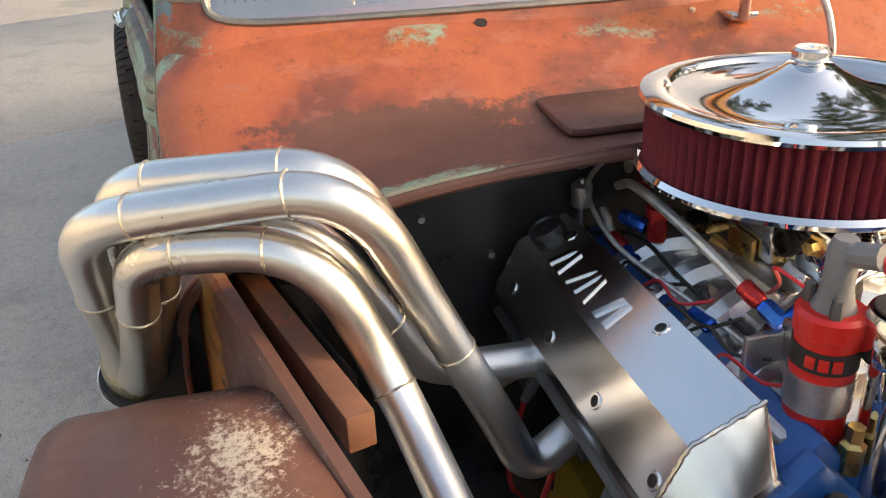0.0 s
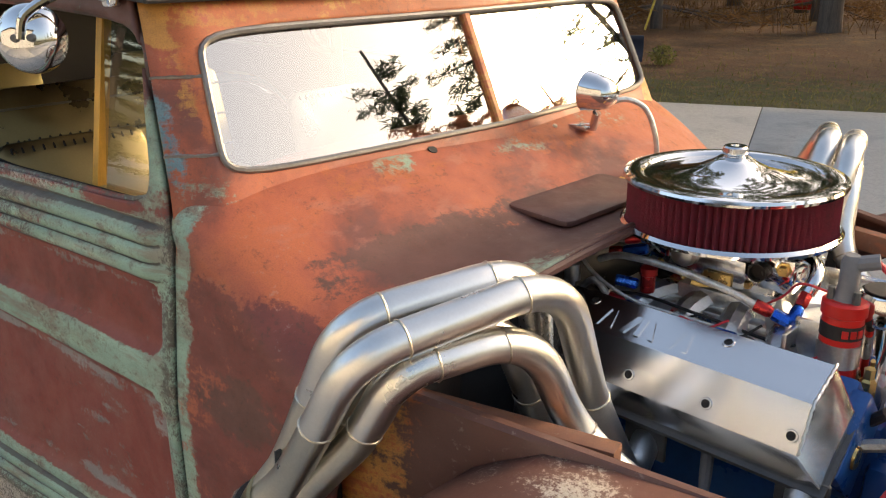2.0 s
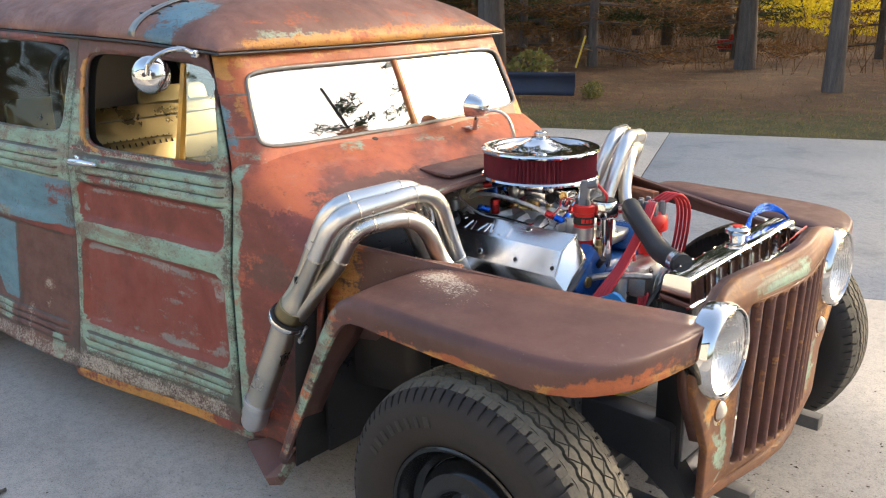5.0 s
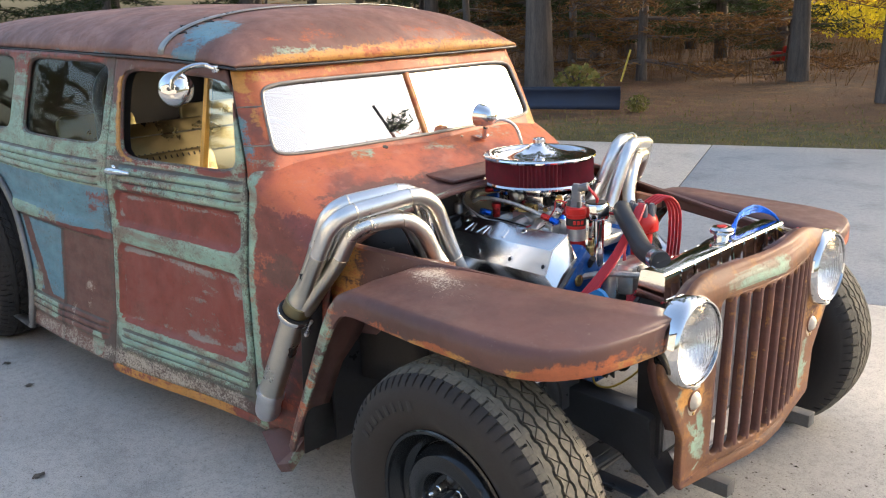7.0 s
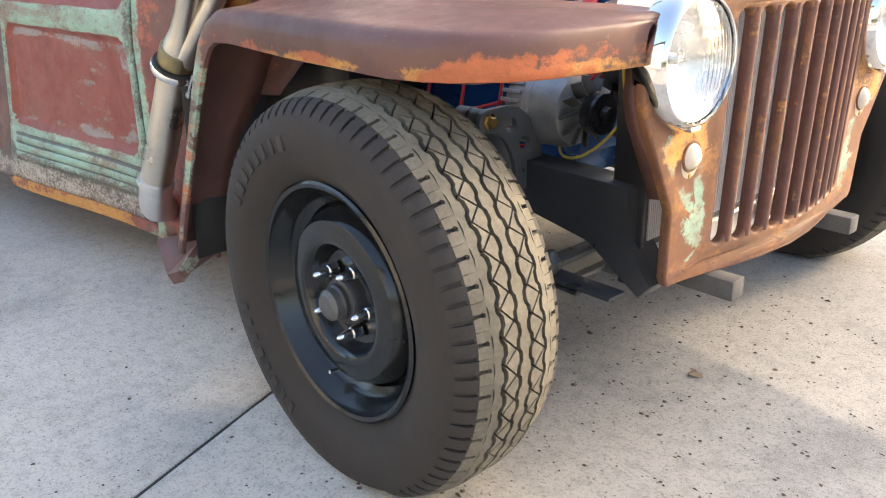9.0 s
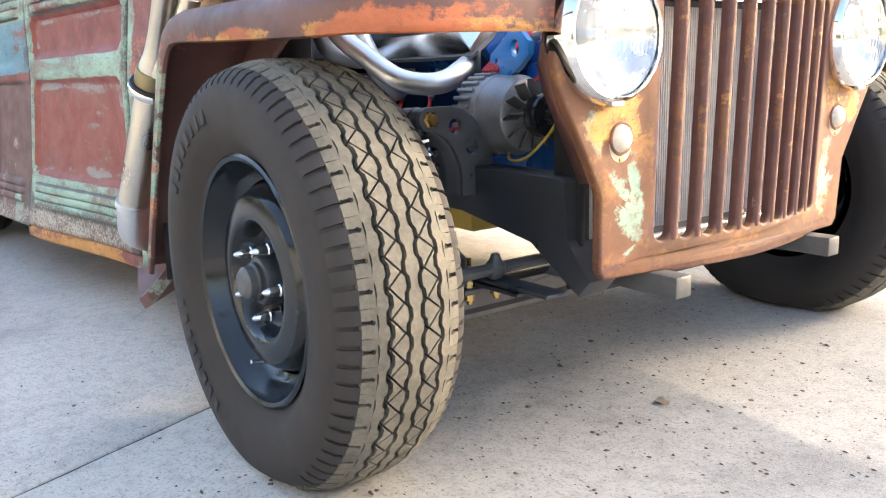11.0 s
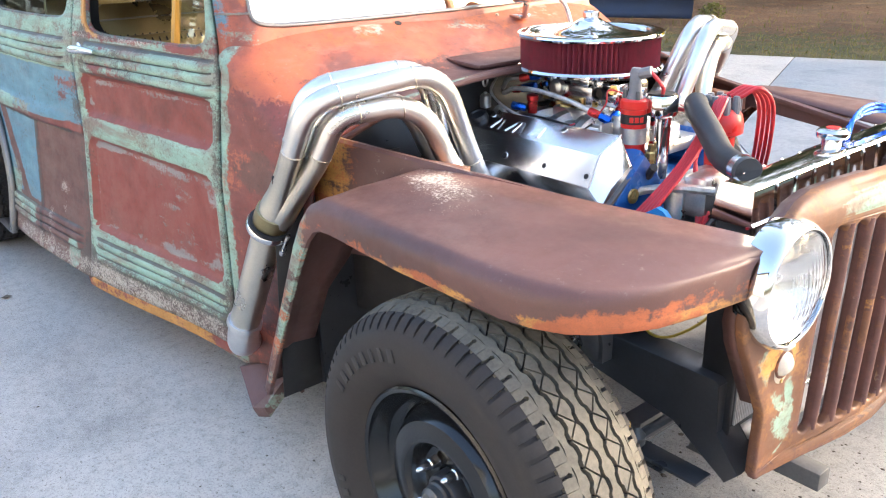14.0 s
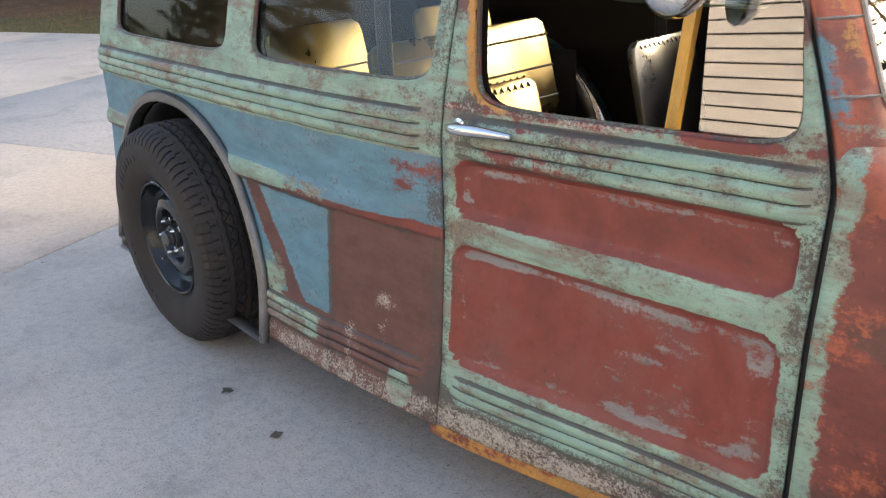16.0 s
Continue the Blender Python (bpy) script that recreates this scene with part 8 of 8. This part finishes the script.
def build_pine(name, seed, height, radius, low, needles, dead, density, label):
    """A pine: tapered trunk, drooping whorled limbs, needle sprays as many small blades."""
    r = random.Random(seed)
    tree = base(name, label, "tree", "pines behind the drive")
    bm_ = bmesh.new()
    lean = (r.uniform(-0.03, 0.03), r.uniform(-0.03, 0.03))
    trunk = [Vector((lean[0] * z, lean[1] * z, z)) for z in frange(-0.15, height, height / 9)]
    tube(bm_, trunk, [radius * (1 - 0.85 * max(0, p.z) / height) * (1.35 if p.z < 0 else 1.0) + 0.01 for p in trunk], 14)
    for v in bm_.verts:
        v.co += 0.025 * noise.noise_vector(v.co * 3.0)
    part("trunk", bm_, M_BARK, tree, "grey-brown ridged trunk", 60)
    wood, crown = bmesh.new(), bmesh.new()
    z = low
    while z < height - 0.3:
        k = (z - low) / (height - low)
        for _ in range(r.randint(3, 5)):
            a = r.uniform(0, 6.283)
            L = (0.5 + (1 - k) * r.uniform(1.2, 2.9)) * (height / 10)
            d = Vector((math.cos(a), math.sin(a), 0))
            p0 = Vector((lean[0] * z, lean[1] * z, z))
            drop = r.uniform(-0.25, 0.12)
            pts = [p0, p0 + d * L * 0.4 + Vector((0, 0, drop * L * 0.3)), p0 + d * L * 0.75 + Vector((0, 0, drop * L * 0.7)), p0 + d * L + Vector((0, 0, drop * L * 0.8 + 0.08))]
            tube(wood, pts, [0.028 * (1 - k) + 0.010, 0.018, 0.010, 0.004], 5, cap=False)
            n = int(density * L)
            for _ in range(n):
                s = r.uniform(0.18, 1.0)
                c = pts[1].lerp(pts[3], max(0.0, (s - 0.4) / 0.6)) if s > 0.4 else pts[0].lerp(pts[1], s / 0.4)
                side = d.cross(Vector((0, 0, 1))) * r.uniform(-0.38, 0.38) * L * (0.3 + 0.5 * s) * 0.6
                c = c + side + Vector((0, 0, r.uniform(-0.10, 0.06)))
                t = Vector((r.uniform(-1, 1), r.uniform(-1, 1), r.uniform(-0.5, 0.5))).normalized()
                w = Vector((r.uniform(-1, 1), r.uniform(-1, 1), r.uniform(-1, 1))).cross(t).normalized() * r.uniform(0.006, 0.016)
                q = t * r.uniform(0.06, 0.16)
                crown.faces.new([crown.verts.new(c - q), crown.verts.new(c + w), crown.verts.new(c + q), crown.verts.new(c - w)])
        z += r.uniform(0.28, 0.55)
    tagged(part("limb", wood, M_BARK, tree, "thin bare limbs", 60), kind="stuff")
    tagged(part("crown", crown, dead if r.random() < 0.0 else needles, tree, "ragged crown of needle sprays", 180), kind="stuff")
    return tree


def at_ground(x, y):
    a, b = Vector((x, y, 0)).dot(E1), Vector((x, y, 0)).dot(E2)
    return Matrix.Translation((x, y, lift(a, b)))


pine_a = build_pine("pine_tree", 3, 11.0, 0.17, 2.4, M_NEEDLE, M_DEADTW, 240, "tall pine with a bare lower trunk")
pine_b = build_pine("pine_tree", 8, 9.0, 0.12, 0.5, M_NEEDLE, M_DEADTW, 130, "dense pine with low drooping limbs")
pine_c = build_pine("dry_pine_tree", 15, 8.0, 0.09, 0.4, M_DEADTW, M_DEADTW, 70, "half-dead pine with dry brown twigs")
pine_a.matrix_basis = at_ground(-2.95, 11.1) @ Matrix.Diagonal((0.70, 0.70, 1.3, 1.0))
pine_b.matrix_basis = at_ground(-7.2, 17.0)
pine_c.matrix_basis = at_ground(-8.0, 12.5)
# the pine at (1.5, 14.0) is out of view, added to shade engine and fender
for tree, spots in ((pine_a, ((-5.25, 13.4, 1.3, 0.85), (-8.9, 10.4, 2.2, 1.25), (-13.5, 12.0, 3.1, 1.0), (-0.4, 15.5, 0.4, 0.9), (1.5, 14.0, 4.0, 0.8), (-2.3, 14.8, 2.7, 0.8), (-17.5, 9.5, 2.0, 1.1), (-11.0, 16.5, 5.2, 1.1))),
                    (pine_b, ((-10.5, 14.5, 1.0, 1.0), (-9.4, 18.4, 2.0, 1.1), (-13.0, 18.0, 3.0, 1.1), (-16.5, 14.5, 4.4, 1.0), (1.5, 21.0, 0.4, 1.0), (-12.0, 21.5, 3.6, 1.3), (-21.0, 12.0, 1.0, 1.2), (-26, 9.0, 2.0, 1.2))),
                    (pine_c, ((-6.2, 15.2, 1.2, 0.9), (-9.8, 12.6, 2.6, 0.9), (-11.5, 11.2, 4.0, 0.9), (-15.0, 11.0, 0.4, 1.0), (-3.8, 16.6, 3.3, 0.8)))):
    for x, y, turn, s in spots:
        m = at_ground(x, y) @ Matrix.Rotation(turn, 4, "Z")
        o = copy_thing(tree, m)
        o.scale = (s, s, s * (1.0 if tree is pine_c else 1.5))
# dry brush under the trees
bm = bmesh.new()
brush = random.Random(31)
for _ in range(5200):
    x, y = brush.uniform(-24, 4), brush.uniform(12.5, 24)
    if brush.random() > 0.35 + 0.65 * sm(noise.noise((x * 0.4, y * 0.4, 1.0)), -0.1, 0.25) or (-9 < x < 3 and y > 20):
        continue
    a, b = Vector((x, y, 0)).dot(E1), Vector((x, y, 0)).dot(E2)
    p = Vector((x, y, lift(a, b) - 0.02))
    h = brush.uniform(0.25, 1.3) * brush.uniform(0.5, 1.0)
    tip = p + Vector((brush.uniform(-0.4, 0.4) * h, brush.uniform(-0.4, 0.4) * h, h))
    mid_ = p.lerp(tip, 0.5) + Vector((brush.uniform(-0.1, 0.1), brush.uniform(-0.1, 0.1), 0)) * h
    tube(bm, [p, mid_, tip], [0.006, 0.004, 0.0015], 3, cap=False)
    for _ in range(3):
        q = mid_.lerp(tip, brush.random())
        tube(bm, [q, q + Vector((brush.uniform(-0.25, 0.25), brush.uniform(-0.25, 0.25), brush.uniform(0.0, 0.2)))], [0.003, 0.001], 3, cap=False)
tagged(part("brush", bm, M_DEADTW, None, "", 180), "dry brown brush under the pines", "brush", "", "stuff")
# the wood goes on behind
deep = random.Random(21)
for _ in range(84):
    x, y = deep.uniform(-34, 6), deep.uniform(17.5, 36)
    if -11.5 < x < 3.5:                              # a sunlit clearing
        continue
    o = copy_thing(deep.choice((pine_b, pine_b, pine_a, pine_c)), at_ground(x, y) @ Matrix.Rotation(deep.uniform(0, 6.28), 4, "Z"))
    k = deep.uniform(0.85, 1.35)
    o.scale = (k, k, k)
for x, y, k in ((-19, 6.5, 1.0), (-23, 5.0, 1.2), (-27, 3.0, 1.2), (-31, 0.5, 1.2), (-30, -5, 1.2), (-35, 4, 1.3), (-24, 9, 1.1)):
    o = copy_thing(pine_b, Matrix.Translation((x, y, 0)) @ Matrix.Rotation(x, 4, "Z"))
    o.scale = (k, k, k)
# tall trees beyond the clearing
for i in range(24):
    o = copy_thing(pine_b, at_ground(-34 + 30 * i / 23 + deep.uniform(-0.6, 0.6), deep.uniform(37, 46)) @ Matrix.Rotation(deep.uniform(0, 6.28), 4, "Z"))
    k = deep.uniform(0.7, 0.95)
    o.scale = (k * 1.5, k * 1.5, k)
# trees ahead of the car and behind the photographer, seen in glass and chrome;
# those at (7.5, 16.2) and (4.4, 16.8) are kept out of view to block sun
for x, y, turn, s, tree in ((10.0, 11.6, 0.7, 1.32, pine_b), (11.6, 10.3, 1.9, 1.24, pine_b), (14.5, 14.5, 0.2, 1.0, pine_a), (7.6, 14.2, 1.2, 0.8, pine_b), (22, 5, 0.3, 1.0, pine_a), (26, 11, 1.3, 1.1, pine_b), (20, -4, 2.3, 0.8, pine_b), (28, 0, 3.3, 1.1, pine_a), (7.5, 16.2, 0.2, 0.8, pine_b), (4.4, 16.8, 3.0, 0.72, pine_b), (-14, -9.5, 0.4, 0.8, pine_b), (-17, -11, 1.4, 0.9, pine_a), (-19.5, -8.5, 2.4, 0.9, pine_b), (-23, -10, 3.0, 1.0, pine_b), (-26, -6, 4.0, 1.0, pine_a), (-29, -12, 5.0, 1.1, pine_b)):
    o = copy_thing(tree, Matrix.Translation((x, y, 0)) @ Matrix.Rotation(turn, 4, "Z"))
    o.scale = (s, s, s)


def build_bush(name, x, y, size, seed, n, mat_, label):
    r = random.Random(seed)
    b = base(name, label, "bush", "sunlit bushes in the wood")
    wood, crown = bmesh.new(), bmesh.new()
    for _ in range(7):
        a, s = r.uniform(0, 6.28), r.uniform(0.2, 0.7)
        tube(wood, curve_path([(0, 0, 0), (size * s * 0.4 * math.cos(a), size * s * 0.4 * math.sin(a), size * 0.5), (size * s * math.cos(a), size * s * math.sin(a), size * r.uniform(0.8, 1.2))], 6), 0.012, 5)
    for _ in range(n):
        a, q = r.uniform(0, 6.28), r.random() ** 0.6
        h = r.uniform(0.1, 1.25)
        w = size * (0.35 + 0.6 * math.sin(min(1, h / 1.25) * math.pi)) * q
        c = Vector((w * math.cos(a), w * math.sin(a), h * size))
        t = Vector((r.uniform(-1, 1), r.uniform(-1, 1), r.uniform(-1, 1))).normalized() * r.uniform(0.03, 0.075)
        v = t.cross(Vector((r.uniform(-1, 1), r.uniform(-1, 1), r.uniform(-1, 1)))).normalized() * r.uniform(0.02, 0.045)
        crown.faces.new([crown.verts.new(c - t), crown.verts.new(c + v), crown.verts.new(c + t), crown.verts.new(c - v)])
    tagged(part("stem", wood, M_BARK, b, "thin stems"), kind="stuff")
    tagged(part("foliage", crown, mat_, b, "loose leaves", 180), kind="stuff")
    b.matrix_basis = at_ground(x, y)
    return b


bush = build_bush("yellow_bush", -4.0, 23.0, 2.0, 4, 2600, M_GOLDLF, "yellow sunlit autumn bush")
for x, y, s in ((-2.4, 19.5, 0.8), (-5.6, 21.0, 0.9), (-7.6, 23.5, 1.1), (-1.0, 23.5, 1.2), (-6.0, 26.5, 1.4), (-3.2, 27.5, 1.5), (-9.4, 27.0, 1.4), (1.5, 26.0, 1.3), (-11.5, 31.0, 1.7), (-7.5, 32.0, 1.9), (-4.5, 34.0, 2.0), (-1.0, 32.0, 1.8)):
    o = copy_thing(bush, at_ground(x, y) @ Matrix.Rotation(x, 4, "Z"))
    o.scale = (s, s, s)
weed = build_bush("dry_bush", -7.1, 9.2, 0.45, 9, 420, M_GRASS, "dry weeds beside the plough blade")
for x, y, s in ((-5.5, 8.5, 0.45), (-8.2, 8.6, 0.7), (-9.6, 9.8, 0.9)):
    o = copy_thing(weed, at_ground(x, y) @ Matrix.Rotation(x, 4, "Z"))
    o.scale = (s, s, s)

# plough blade with marker stick
bm = bmesh.new()
pa, pb = Vector((-7.55, 7.55, 0.05)), Vector((-5.72, 8.38, 0.05))
d = (pb - pa).normalized()
nrm = Vector((d.y, -d.x, 0))
rows = []
for s in (0.0, 0.5, 1.0):
    rows.append([bm.verts.new(pa.lerp(pb, s) + nrm * (0.10 * (1 - math.sin(k * 0.45 + 0.2))) + Vector((0, 0, 0.066 * k))) for k in range(6)])
for r, s in zip(rows, rows[1:]):
    for k in range(5):
        bm.faces.new((r[k], r[k + 1], s[k + 1], s[k]))
plow = tagged(part("plough_blade", bm, M_PLOW, thick=0.012), "faded blue steel snow-plough blade on the grass", "plough")
bm = bmesh.new()
tube(bm, [pb + Vector((0, 0, 0.40)), pb + Vector((0.12, 0.05, 0.85))], 0.014, 8)
part("marker_stick", bm, M_CAPY, plow, "yellow marker stick")
# green machine at the wood's edge and a small red one further in
bm = bmesh.new()
block(bm, (0, 0, 0.22), (0.95, 0.55, 0.22), 0.05)
block(bm, (-0.35, 0, 0.40), (0.2, 0.4, 0.16), 0.05)
M_GREEN = plain("green_plastic", (0.02, 0.09, 0.06), 0.4, 0.0, 0.2, 8, 100, 0.1)
mach = tagged(part("garden_cart", bm, M_GREEN), "low green garden cart on the needle litter", "cart")
mach.matrix_basis = at_ground(-1.15, 12.2) @ Matrix.Rotation(0.3, 4, "Z")
for dx in (-0.3, 0.3):
    bm = bmesh.new()
    lathe(bm, [(0, -0.03), (0.11, -0.03), (0.12, 0), (0.11, 0.03), (0, 0.03)], axis_to((0, 1, 0), (dx, -0.28, 0.11)), 20)
    part("wheel", bm, M_RUBBER, mach, "small black wheel")
bm = bmesh.new()
block(bm, (0, 0, 0.25), (0.5, 0.3, 0.2), 0.05)
block(bm, (0.1, 0, 0.40), (0.2, 0.25, 0.14), 0.04)
redm = tagged(part("garden_machine", bm, M_RED), "small red garden machine among the trees", "machine")
redm.matrix_basis = at_ground(-6.6, 15.8)

# the house behind the photographer: lapped cream siding over a dark base
house = base("house", "house with cream lapped siding", "house", at=tuple(ground_pt(-6.0, -6.5)))
house.rotation_euler = (0, 0, math.atan2(E1.y, E1.x))
H_LONG, H_HIGH = 15.0, 4.4
bm = bmesh.new()
block(bm, (0, -2.6, H_HIGH / 2), (H_LONG, 4.9, H_HIGH), 0.0)
part("wall", bm, M_DARK, house, "dark sheathing behind the siding")
bm = bmesh.new()
vs = [bm.verts.new(p) for p in ((0, 0, 0), (H_LONG, 0, 0), (H_LONG, 0.032, 0), (0, 0.032, 0), (0, 0, 0.15), (H_LONG, 0, 0.15), (H_LONG, 0.004, 0.15), (0, 0.004, 0.15))]
for q in ((0, 1, 2, 3), (4, 7, 6, 5), (0, 4, 5, 1), (3, 2, 6, 7), (0, 3, 7, 4), (1, 5, 6, 2)):
    bm.faces.new([vs[i] for i in q])
board = part("siding_board", bm, M_SIDING, house, "lapped siding board", 20, m=Matrix.Translation((-H_LONG / 2, -0.146, 0.10)))
for i in range(1, int((H_HIGH - 0.2) / 0.166)):
    again(board, house, Matrix.Translation((-H_LONG / 2, -0.146, 0.10 + 0.166 * i)))
bm = bmesh.new()
vs = [bm.verts.new(p) for p in ((-7.9, 0.3, H_HIGH - 0.05), (7.9, 0.3, H_HIGH - 0.05), (7.9, -5.5, H_HIGH - 0.05), (-7.9, -5.5, H_HIGH - 0.05), (-7.9, -2.6, H_HIGH + 1.5), (7.9, -2.6, H_HIGH + 1.5))]
for q in ((0, 1, 5, 4), (2, 3, 4, 5), (0, 4, 3), (1, 2, 5), (0, 3, 2, 1)):
    bm.faces.new([vs[i] for i in q])
part("roof", bm, M_DARK, house, "dark pitched roof", 20)
